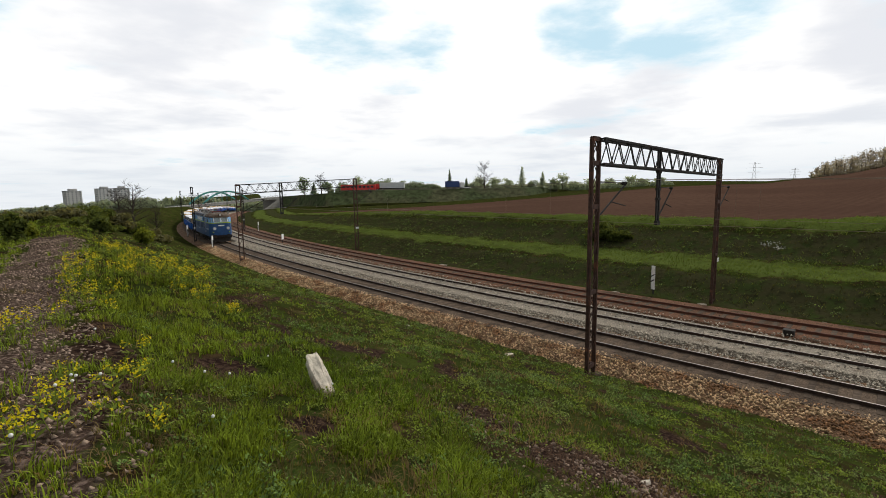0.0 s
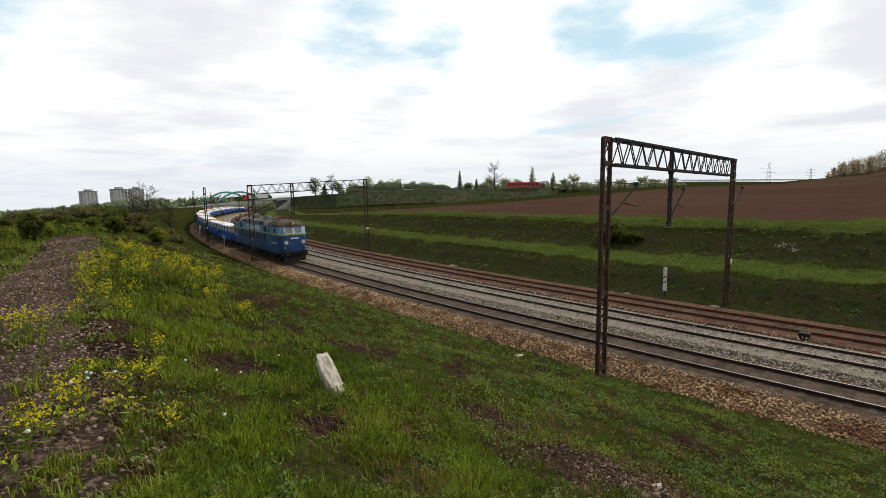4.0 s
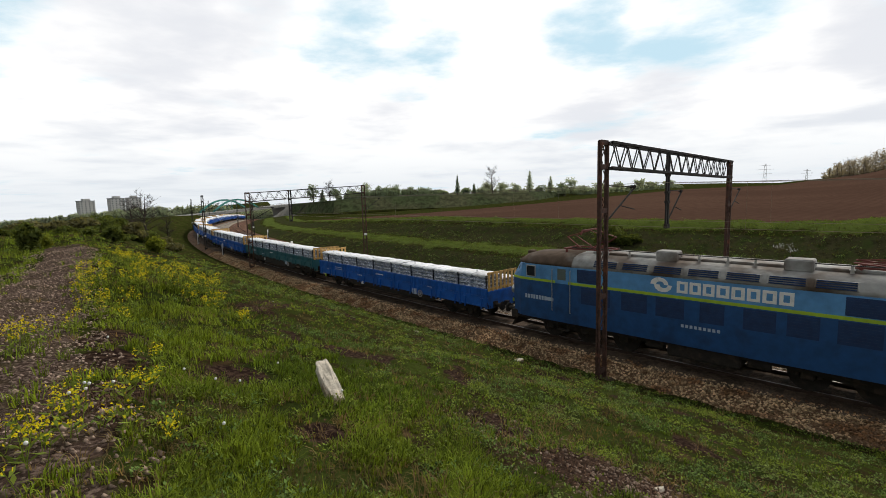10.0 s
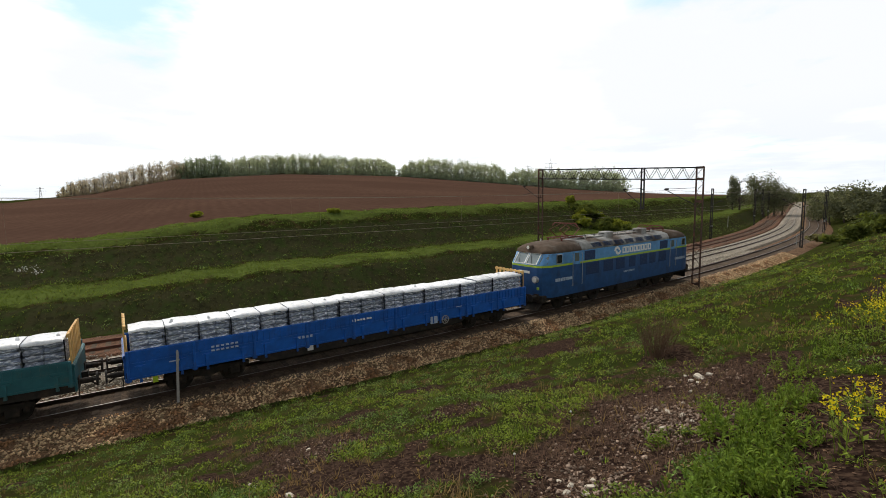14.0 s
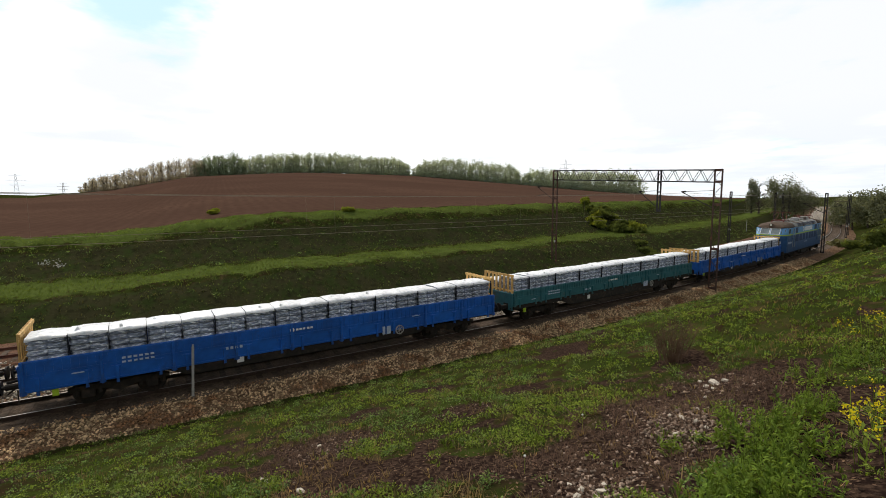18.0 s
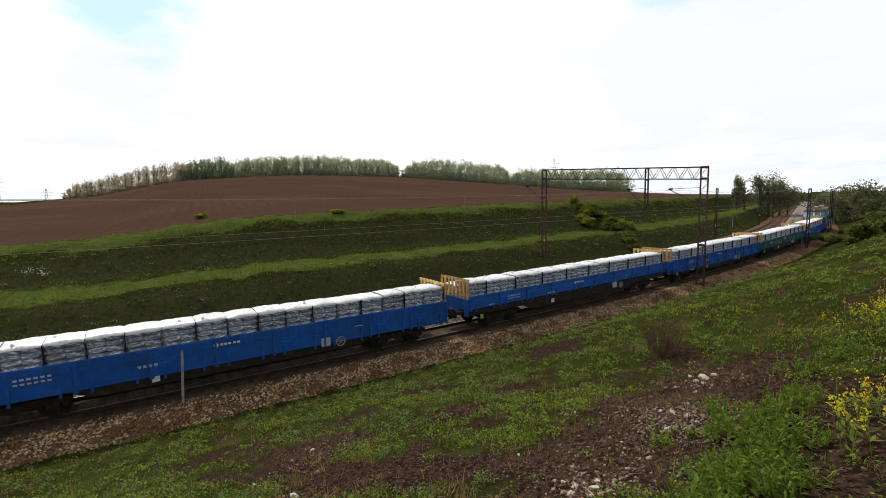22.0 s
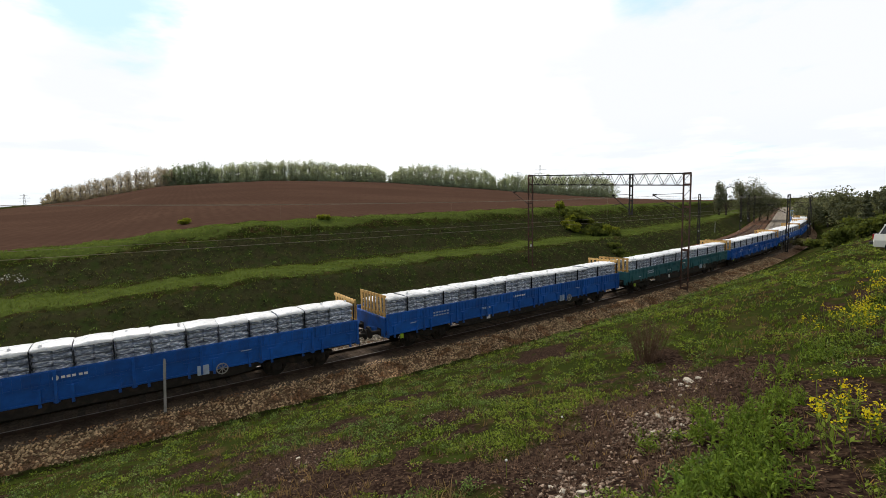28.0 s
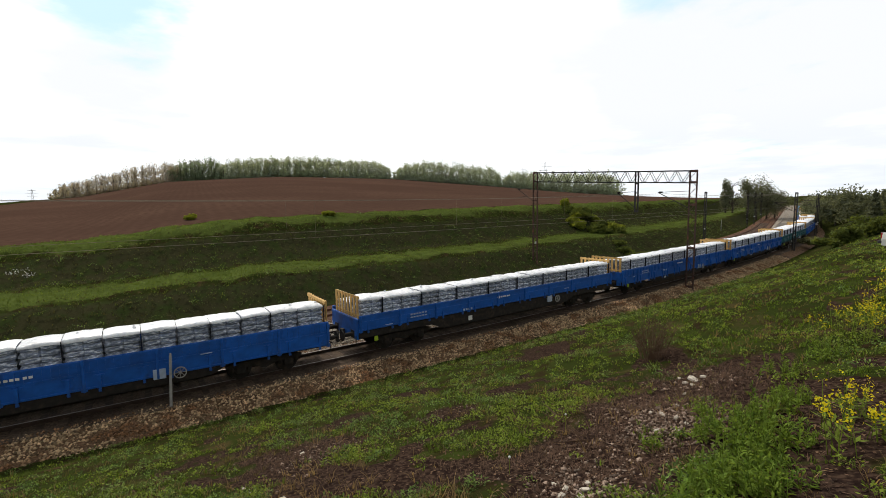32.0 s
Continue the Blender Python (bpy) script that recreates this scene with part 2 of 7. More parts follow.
    L(b.outputs[0], p.inputs["Normal"])
    return m


GROUND = ground_material()
RUST = mat("rusted_steel", (0.074, 0.037, 0.027), 0.85, 0.1, 0.4, 6, 0.3, (0.155, 0.058, 0.032), (0.54, 0.70), 2.0)
STEEL_DARK = mat("dark_weathered_steel", (0.030, 0.027, 0.026), 0.8, 0.3, 0.3, 5, 0.2, (0.055, 0.032, 0.022), (0.55, 0.7), 2.0)
RAIL_SIDE = mat("rail_rust", (0.050, 0.030, 0.022), 0.8, 0.3, 0.3, 3)
RAIL_TOP = mat("polished_rail_head", (0.24, 0.21, 0.19), 0.45, 0.7, 0.15, 3)
RAIL_OLD = mat("red_rusted_rail", (0.13, 0.050, 0.030), 0.9, 0.1, 0.3, 3)
BALLAST_BROWN = mat("brown_ballast", (0.17, 0.100, 0.058), 0.95, 0, 0.7, 20, 1.0, (0.090, 0.052, 0.030), (0.48, 0.68), 1.2)
BALLAST_DARK = mat("oily_ballast", (0.115, 0.083, 0.060), 0.95, 0, 0.5, 16, 1.0, (0.062, 0.044, 0.032), (0.45, 0.65), 0.9)
BALLAST_LIGHT = mat("grey_ballast", (0.27, 0.235, 0.19), 0.95, 0, 0.6, 18, 1.0, (0.18, 0.145, 0.11), (0.5, 0.7), 1.2)
BALLAST_PALE_STONE = mat("pale_ballast_stone", (0.36, 0.32, 0.26), 0.9, 0, 0.25, 20, 0.3, per="island", spread=0.6)
BALLAST_RED = mat("rust_stained_ballast", (0.14, 0.070, 0.042), 0.95, 0, 0.6, 16, 1.0, (0.070, 0.042, 0.026), (0.45, 0.65), 0.8)
BALLAST_STONE = mat("ballast_stone", (0.47, 0.33, 0.195), 0.9, 0, 0.25, 20, 0.3, (0.24, 0.125, 0.062), (0.45, 0.62), 1.4, per="island", spread=0.75)
SLEEPER = mat("weathered_sleeper", (0.085, 0.062, 0.046), 0.9, 0, 0.35, 6, 0.4, per="object", spread=0.25)
CONCRETE = mat("weathered_concrete", (0.36, 0.35, 0.33), 0.9, 0, 0.2, 5, 0.3, (0.22, 0.21, 0.19), (0.5, 0.75), 1.0)
CONCRETE_SLEEPER = mat("concrete_sleeper", (0.19, 0.165, 0.135), 0.9, 0, 0.25, 6, 0.3, per="object", spread=0.2)
STONE = mat("pale_limestone", (0.60, 0.54, 0.45), 0.9, 0, 0.3, 9, 0.8, (0.26, 0.20, 0.14), (0.47, 0.66), 5.0)
RUBBLE = mat("rubble_stone", (0.27, 0.20, 0.155), 0.9, 0, 0.25, 12, 0.5, per="island", spread=0.6)
WHITE = mat("white_paint", (0.78, 0.78, 0.76), 0.6, 0, 0.08, 6, 0, (0.5, 0.48, 0.44), (0.6, 0.8), 5)
BLACK = mat("black_paint", (0.015, 0.015, 0.016), 0.6, 0, 0.2, 6)
LEAF = mat("spring_leaf", (0.175, 0.205, 0.030), 0.75, 0, 0.2, 3, per="island", spread=0.35, thin=0.45)
LEAF_DARK = mat("dark_leaf", (0.095, 0.120, 0.030), 0.8, 0, 0.2, 2, per="island", spread=0.4, thin=0.45)
LEAF_GREY = mat("grey_green_leaf", (0.140, 0.138, 0.070), 0.8, 0, 0.2, 2, per="island", spread=0.35, thin=0.45)
LEAF_LOW = mat("dark_herb_leaf", (0.110, 0.172, 0.042), 0.7, 0, 0.25, 5, 0, (0.160, 0.205, 0.052), (0.45, 0.65), 0.6, per="island", spread=0.75, thin=0.3)
LEAF_WEED = mat("fresh_weed_leaf", (0.150, 0.220, 0.034), 0.75, 0, 0.25, 6, 0, (0.100, 0.165, 0.028), (0.45, 0.65), 3.0, per="island", spread=0.5, thin=0.4)
LEAF_HERB = mat("fresh_herb_leaf", (0.170, 0.225, 0.034), 0.7, 0, 0.2, 6, per="island", spread=0.65, thin=0.45)
BLADE = mat("grass_blade", (0.170, 0.225, 0.022), 0.7, 0, 0.3, 0.8, 0, (0.110, 0.165, 0.016), (0.45, 0.65), 0.25, per="island", spread=0.75, thin=0.35)
BLADE_DRY = mat("dry_grass_blade", (0.23, 0.160, 0.080), 0.85, 0, 0.3, 0.8, 0, (0.12, 0.105, 0.040), (0.45, 0.6), 0.5, per="island", spread=0.4, thin=0.45)
YELLOW = mat("yellow_petal", (0.66, 0.57, 0.020), 0.6, 0, 0.15, 5, per="island", spread=0.2, thin=0.45)
FLUFF = mat("white_seed_head", (0.75, 0.75, 0.72), 0.9, 0, 0.1, 5)
BARK = mat("bark", (0.060, 0.048, 0.040), 0.9, 0, 0.3, 6, 0.4)
TWIG = mat("dry_twig", (0.130, 0.078, 0.052), 0.9, 0, 0.3, 6)
BLADE_SLOPE = mat("dark_slope_grass_blade", (0.120, 0.180, 0.024), 0.7, 0, 0.3, 0.8, 0, (0.075, 0.118, 0.016), (0.42, 0.62), 0.35, per="island", spread=0.7, thin=0.35)
# bench blades brighter, slope blades duller: growth and fall of light in colour
BANK_GREEN = mat("lit_bank_grass_blade", (0.125, 0.172, 0.040), 0.75, 0, 0.25, 0.6, 0, (0.092, 0.134, 0.030), (0.45, 0.65), 0.3, per="island", spread=0.18, thin=0.45)
BANK_DEAD = mat("bank_dead_blade", (0.078, 0.078, 0.036), 0.85, 0, 0.3, 0.6, 0, (0.075, 0.078, 0.035), (0.45, 0.6), 0.4, per="island", spread=0.35, thin=0.4)
# far leaves: distance haze is put into this pale grey-green base colour
FAR_LEAF = mat("haze_painted_far_foliage", (0.325, 0.385, 0.325), 0.9, 0, 0.25, 0.3, per="island", spread=0.25, thin=0.55)
MID_LEAF = mat("tree_foliage", (0.135, 0.150, 0.098), 0.85, 0, 0.25, 0.6, per="island", spread=0.35, thin=0.45)
# darker far leaves, also paled in colour to stand for haze
FAR_DARK = mat("haze_painted_dark_foliage", (0.205, 0.265, 0.205), 0.9, 0, 0.25, 0.3, per="island", spread=0.3, thin=0.55)
WIRE = mat("copper_wire", (0.22, 0.18, 0.13), 0.6, 0.2, 0.1, 1)
GLASS_DARK = mat("dark_window_glass", (0.02, 0.025, 0.03), 0.08, 0, 0.1, 2)
GLASS_PALE = mat("reflecting_window_glass", (0.20, 0.24, 0.25), 0.05, 0.4, 0.1, 2)

# ---- mesh helpers ----
class Shape:
    """Gathers vertices and faces for one mesh."""

    def __init__(self):
        self.v, self.f, self.k = [], [], []

    def add(self, verts, faces, k=0):
        o = len(self.v)
        self.v += [tuple(p) for p in verts]
        self.f += [tuple(i + o for i in q) for q in faces]
        self.k += [k] * len(faces)
        return self

    def box(self, x0, x1, y0, y1, z0, z1, k=0, c=0.0):
        """A box; c chamfers its long edges and ends."""
        if c <= 0:
            vs = [(x, y, z) for x in (x0, x1) for y in (y0, y1) for z in (z0, z1)]
            return self.add(vs, [(0, 1, 3, 2), (4, 6, 7, 5), (0, 4, 5, 1), (2, 3, 7, 6), (0, 2, 6, 4), (1, 5, 7, 3)], k)
        ring = [(y0 + c, z0), (y1 - c, z0), (y1, z0 + c), (y1, z1 - c), (y1 - c, z1), (y0 + c, z1), (y0, z1 - c), (y0, z0 + c)]
        cy, cz = (y0 + y1) / 2, (z0 + z1) / 2
        hy, hz = max((y1 - y0) / 2, 1e-6), max((z1 - z0) / 2, 1e-6)
        inner = [(cy + (y - cy) * (1 - c / hy), cz + (z - cz) * (1 - c / hz)) for y, z in ring]
        return self.loft([[(x0, *p) for p in inner], [(x0 + c, *p) for p in ring], [(x1 - c, *p) for p in ring], [(x1, *p) for p in inner]], k)

    def loft(self, rings, k=0, caps=True, closed=True):
        o = len(rings[0])
        vs = [p for r in rings for p in r]
        fs = []
        for i in range(len(rings) - 1):
            for j in range(o if closed else o - 1):
                a, b = i * o + j, i * o + (j + 1) % o
                fs.append((a, b, b + o, a + o))
        if caps:
            fs.append(tuple(range(o))[::-1])
            fs.append(tuple(range((len(rings) - 1) * o, len(rings) * o)))
        return self.add(vs, fs, k)

    def tube(self, p0, p1, r0, r1=None, n=6, k=0, caps=True):
        r1 = r0 if r1 is None else r1
        p0, p1 = Vector(p0), Vector(p1)
        d = (p1 - p0).normalized()
        u = d.cross(Vector((0, 0, 1)) if abs(d.z) < 0.9 else Vector((1, 0, 0))).normalized()
        w = d.cross(u)
        cs = [(math.cos(2 * math.pi * i / n), math.sin(2 * math.pi * i / n)) for i in range(n)]
        return self.loft([[p0 + (u * c + w * s) * r0 for c, s in cs], [p1 + (u * c + w * s) * r1 for c, s in cs]], k, caps)

    def bar(self, p0, p1, w, h=None, k=0):
        h = w if h is None else h
        p0, p1 = Vector(p0), Vector(p1)
        d = (p1 - p0).normalized()
        u = d.cross(Vector((0, 0, 1)) if abs(d.z) < 0.9 else Vector((1, 0, 0))).normalized()
        q = d.cross(u)
        o = [u * (a * w / 2) + q * (b * h / 2) for a, b in ((-1, -1), (1, -1), (1, 1), (-1, 1))]
        return self.loft([[p0 + e for e in o], [p1 + e for e in o]], k)

    def disc(self, cx, cy, cz, r, t, axis="y", n=16, k=0):
        d = {"x": (t / 2, 0, 0), "y": (0, t / 2, 0), "z": (0, 0, t / 2)}[axis]
        c = Vector((cx, cy, cz))
        return self.tube(c - Vector(d), c + Vector(d), r, r, n, k)

    def mesh(self, name, mats, smooth=False):
        me = bpy.data.meshes.new(name)
        me.from_pydata(self.v, [], self.f)
        for m in (mats if isinstance(mats, (list, tuple)) else (mats,)):
            me.materials.append(m)
        if any(self.k):
            me.polygons.foreach_set("material_index", self.k)
        if smooth:
            me.polygons.foreach_set("use_smooth", [True] * len(self.f))
        me.validate()
        bm = bmesh.new()
        bm.from_mesh(me)
        bmesh.ops.recalc_face_normals(bm, faces=bm.faces)
        bm.to_mesh(me)
        bm.free()
        return me


def part(name, shape, material, parent=None, label="", smooth=False, at=None):
    """One mesh object from a shape (or a ready mesh), under its thing."""
    me = shape if isinstance(shape, bpy.types.Mesh) else shape.mesh(name, material, smooth)
    ob = new(name, me)
    if parent is not None:
        ob.parent = parent
    if at is not None:
        ob.matrix_basis = at
    if label:
        ob["label"] = label
    return ob


def thing(name, label, category, m=None, group="", kind=""):
    ob = new(name)
    ob.empty_display_size = 0.2
    if m is not None:
        ob.matrix_basis = m
    return tagged(ob, label, category, group, kind)


def soup(name, verts, faces, mats, idx=None, label="", category="", kind="stuff", parent=None, smooth=False):
    """One mesh from number arrays: verts n x 3, faces n x 3 or n x 4."""
    me = bpy.data.meshes.new(name)
    verts, faces = np.asarray(verts, np.float32), np.asarray(faces, np.int32)
    n, w = faces.shape
    me.vertices.add(len(verts))
    me.vertices.foreach_set("co", verts.ravel())
    me.loops.add(n * w)
    me.loops.foreach_set("vertex_index", faces.ravel())
    me.polygons.add(n)
    me.polygons.foreach_set("loop_start", np.arange(0, n * w, w, dtype=np.int32))
    for m in (mats if isinstance(mats, (list, tuple)) else (mats,)):
        me.materials.append(m)
    if idx is not None:
        me.polygons.foreach_set("material_index", np.asarray(idx, np.int32))
    if smooth:
        me.polygons.foreach_set("use_smooth", [True] * n)
    me.update(calc_edges=True)
    ob = new(name, me)
    if parent is not None:
        ob.parent = parent
        if label:
            ob["label"] = label
        if kind:
            ob["kind"] = kind
        return ob
    return tagged(ob, label, category, "", kind)


# ---- the line of the railway: an arc that bulges towards the camera, with straights at both ends ----
RAD, AZ0, NEAR = 385.2, radians(45.13), 20.99
CEN = np.array([(RAD + NEAR) * math.sin(AZ0), (RAD + NEAR) * math.cos(AZ0)])
S_LEFT, S_RIGHT = -176.0, 131.0


def heading(s):
    return -AZ0 + min(max(s, S_LEFT), S_RIGHT) / RAD


def rail_z(s):
    d = np.maximum(-np.asarray(s, float) - 85.0, 0.0)
    d1 = np.minimum(d, 230.0)
    return -d1 ** 2 / (2 * 6200.0) - (d - d1) * 230.0 / 6200.0


def on_line(s, off=0.0, up=0.0):
    """A point beside the line: s metres along it, off metres towards the camera, up above the rails."""
    a = heading(s)
    e = s - min(max(s, S_LEFT), S_RIGHT)
    x = CEN[0] + (RAD + off) * math.sin(a) + e * math.cos(a)
    y = CEN[1] - (RAD + off) * math.cos(a) + e * math.sin(a)
    return Vector((x, y, float(rail_z(s)) + up))


def line_pose(s, off=0.0, up=0.0, turn=0.0):
    p = on_line(s, off, up)
    return Matrix.Translation(p) @ Matrix.Rotation(heading(s) + radians(turn), 4, "Z")


def to_line(x, y):
    """s and off of places x, y (arrays)."""
    dx, dy = x - CEN[0], y - CEN[1]
    a = np.arctan2(dx, -dy)
    s = (a + AZ0 + np.pi) % (2 * np.pi) - np.pi
    s = s * RAD
    off = np.hypot(dx, dy) - RAD
    for end, side in ((S_LEFT, -1), (S_RIGHT, 1)):
        h = heading(end)
        px, py = CEN[0] + RAD * math.sin(h), CEN[1] - RAD * math.cos(h)
        e = (x - px) * math.cos(h) + (y - py) * math.sin(h)
        o = (x - px) * math.sin(h) - (y - py) * math.cos(h)
        m = (e * side > 0) & (o > -RAD * 0.95)
        s, off = np.where(m, end + e, s), np.where(m, o, off)
    return s, off


def smooth01(t):
    t = np.clip(t, 0, 1)
    return t * t * (3 - 2 * t)


def wav(x, y, f, seed=0.0):
    """A cheap smooth unevenness, about -1 to 1."""
    return (np.sin(x * f * 1.0 + 1.3 + seed) * np.cos(y * f * 1.17 + 0.4 * seed) + 0.6 * np.sin(x * f * 2.1 - y * f * 1.7 + seed * 2.1)
            + 0.35 * np.cos(x * f * 4.3 + y * f * 3.9 + seed)) / 1.6


LATTICE = np.random.default_rng(77).random((256, 256))


def lumps(x, y, size, seed=0):
    """Smooth random patches of about that size in metres, 0 to 1, in three octaves."""
    out, amp, tot = 0.0, 1.0, 0.0
    for k in range(3):
        u, v = x / size + 31.7 * seed + 7.3 * k, y / size + 17.1 * seed + 3.9 * k
        i, j = np.floor(u).astype(int), np.floor(v).astype(int)
        f, g = smooth01(u - i), smooth01(v - j)
        i, j, i2, j2 = i % 256, j % 256, (i + 1) % 256, (j + 1) % 256
        out = out + amp * ((LATTICE[i, j] * (1 - f) + LATTICE[i2, j] * f) * (1 - g) + (LATTICE[i, j2] * (1 - f) + LATTICE[i2, j2] * f) * g)
        tot += amp
        amp, size = amp * 0.55, size * 0.46
    return out / tot


def plant_cover(x, y, s, off):
    """How closely plants cover the near bank: below about 0.4 the soil shows."""
    c = lumps(x, y, 0.95, 1) * 0.72 + lumps(x, y, 3.5, 2) * 0.28
    meadow = smooth01((off - 15.0) / 4.0) * smooth01((1.0 - s) / 5.0)
    foot = smooth01((9.0 - off) / 4.0)
    worn = smooth01((off - 7.5) / 3.0) * smooth01((18.5 - off) / 2.0) * smooth01((s + 2.0) / 4.0) * smooth01((16.0 - s) / 6.0)
    return c + 0.17 * meadow + 0.09 * foot - 0.015 * worn


SKY_AZ = (-180, -60, -42, -34, -20, -8, 4, 15, 27, 36, 42, 49, 60, 73, 86, 99, 110, 117, 130, 180)
SKY_EL = (-0.5, -1.3, -1.6, -1.2, -0.5, 0.1, 0.35, 0.65, 0.80, 0.38, 0.85, 2.25, 3.15, 3.50, 3.15, 2.15, 0.65, -0.35, -0.3, -0.5)
CREST_S = (-400, -147, -80, -55, -20, -5, 0, 8, 20, 50, 130, 400)
CREST_Z = (-4.0, 0.4, 3.0, 3.8, 4.0, 4.1, 4.6, 5.5, 5.8, 6.1, 6.2, 6.0)
HILL = 360.0


def ground_z(x, y):
    """Height of the ground. Also gives masks: field, path, bare, rough."""
    x, y = np.asarray(x, float), np.asarray(y, float)
    s, off = to_line(x, y)
    d, az = np.hypot(x, y), np.degrees(np.arctan2(x, y))
    base = rail_z(s)
    # near bank, rising to the terrace on which the camera stands
    crest_off = np.interp(s, (-200, -60, -15, 0, 8, 22, 45, 200), (15, 17, 18.5, 21, 21, 15.5, 14, 12))
    crest_z = np.interp(s, (-400, -200, -90, -30, 0, 14, 32, 140, 400), (-2.0, 2.0, 4.2, 5.35, 5.4, 5.3, 4.3, 4.0, 4.0))
    k = np.clip((off - 3.2) / (crest_off - 3.2), 0, 1)
    rise = 0.90 * k + 0.10 * smooth01(k)
    near = base - 0.5 + (crest_z - base + 0.5) * rise
    near = near - np.clip(off - crest_off, 0, 4000) * np.where(s < 0, 0.035, 0.006) - np.clip(off - crest_off - 35, 0, 4000) * np.where(s < 0, 0.03, 0.0)
    near = near + wav(x, y, 0.9) * 0.07 * smooth01((off - 3.4) / 4) * smooth01((d - 1.5) / 3) + wav(x, y, 0.23, 2.0) * 0.16 * smooth01((off - 4) / 6) * smooth01((d - 4) / 10)
    # far bank: foot, lower slope, bench, upper slope, crest
    cz = np.interp(s, CREST_S, CREST_Z)
    q = -off
    bench = np.clip(0.36 * (cz - base), 0.5, 2.3)
    far = base - 0.45 + (bench + 0.45 - 0.25) * smooth01((q - 11.5) / 4.8) + 0.25 * np.clip((q - 16.3) / 3.2, 0, 1)
    far = far + (cz - base - bench) * smooth01((q - 19.5) / 7.5)
    far = far + wav(x, y, 0.55, 1.0) * 0.16 * smooth01((q - 12) / 3) * smooth01((34 - q) / 6) + wav(x, y, 1.6, 3.0) * 0.05 * smooth01((q - 12) / 3) * smooth01((34 - q) / 6)
    # field, up to the skyline
    top = EYE.z + HILL * np.tan(np.radians(np.interp(az, SKY_AZ, SKY_EL)))
    go = np.clip((q - 27.0) / 300.0, 0, 1)
    fld = (top - cz) * (0.62 * go + 0.38 * smooth01(go))
    fld = fld - np.clip(d - HILL * 1.05, 0, 5000) * 0.03
    far = far + np.where(q > 27.0, fld, 0)
    z = np.where(off > 0, near, far)
    z = np.where((off > -11.5) & (off < 3.2), base - 0.5, z)
    # far lands on the camera's side go level
    z = np.where((off > 60), near + 0 * near, z)
    field = smooth01((q - 28.2) / 1.2) * (s > -150) * smooth01((np.interp(az, (-24, -16, -8, 2, 9, 16), (80, 175, 215, 232, 320, 900)) - d) / 6)
    p_off = np.interp(s, (-60, -21, -11, -7.4, -3.9, 0, 4), (17.6, 18.4, 19.7, 20.3, 20.6, 21.0, 22.5))
    path = smooth01((off - p_off + 0.9) / 1.5) * smooth01((p_off + np.interp(s, (-26, -16, -6, 0), (1.3, 1.6, 1.9, 2.6)) - off) / 0.5) * smooth01((4 - s) / 3) * smooth01((s + 30) / 4)
    bare = np.zeros_like(z)
    for bx, by, br in ((0.8, 6.1, 0.7), (1.6, 4.95, 0.8), (2.3, 4.7, 0.9), (3.0, 4.2, 0.6), (12.7, 3.4, 1.0), (6.4, 3.7, 0.9), (8.6, 1.6, 0.8), (-1.9, 9.0, 0.6), (-2.7, 5.9, 0.6), (-4.9, 12.6, 0.7), (10.5, 0.5, 0.7)):
        bare = np.maximum(bare, smooth01(1.35 - np.hypot(x - bx, y - by) / br))
    bare = np.maximum(bare * 0.85, smooth01((0.405 - plant_cover(x, y, s, off)) / 0.07) * 0.9 * (off > 3.5) * (d < 60))
    # the strip of bare rubble at the edge of the terrace, and the worn patch below it
    for bx, by, br in ((4.83, -0.05, 0.55), (5.58, -0.62, 0.6), (6.32, -1.31, 0.75), (7.3, -1.85, 0.75), (8.03, -2.36, 0.6), (8.53, -3.06, 0.65), (8.95, -3.88, 0.6), (4.95, -1.1, 0.55), (4.33, -0.63, 0.55), (5.79, -1.69, 0.5), (4.1, -0.2, 0.5), (6.74, 4.11, 0.6), (7.46, 3.55, 0.7), (5.64, 2.95, 0.45), (9.9, 4.2, 0.6), (-3.3, 4.3, 0.45), (-2.95, 3.65, 0.4), (-2.7, 3.15, 0.35), (-3.9, 5.3, 0.5), (-4.5, 6.4, 0.5), (-1.2, 4.4, 0.25), (4.6, -2.7, 0.6), (5.4, -3.2, 0.6), (6.4, -3.6, 0.7), (3.8, -2.1, 0.5), (3.3, -1.6, 0.5), (7.2, -2.8, 0.6), (7.8, -3.5, 0.6), (5.0, -2.0, 0.5), (6.2, -2.6, 0.6)):
        bare = np.maximum(bare, smooth01(1.5 - np.hypot(x - bx, y - by) / br + 0.25 * wav(x, y, 2.3, 1.0)))
    # masks: slopes to paint darker, then level benches and crest to paint lighter
    rough = np.maximum(smooth01((q - 11.4) / 0.8) * smooth01((16.0 - q) / 1.0), smooth01((q - 19.9) / 0.8) * smooth01((25.2 - q) / 1.6))
    rough = rough * np.where(off < 0, 0.72, 0) + np.where((off > 2.4) & (off < 4.4), 0.35, 0)
    qq = q + 2.4 * (lumps(x, y, 3.0, 15) - 0.5)
    lit_turf = np.where(off < 0, smooth01((qq - 14.6) / 3.0) * smooth01((21.2 - qq) / 2.6) + smooth01((qq - 23.6) / 3.2) * smooth01((28.8 - qq) / 0.8), 0)
    return z, field, path, bare, rough, lit_turf


def zground(x, y):
    return float(ground_z(np.array([x]), np.array([y]))[0][0])


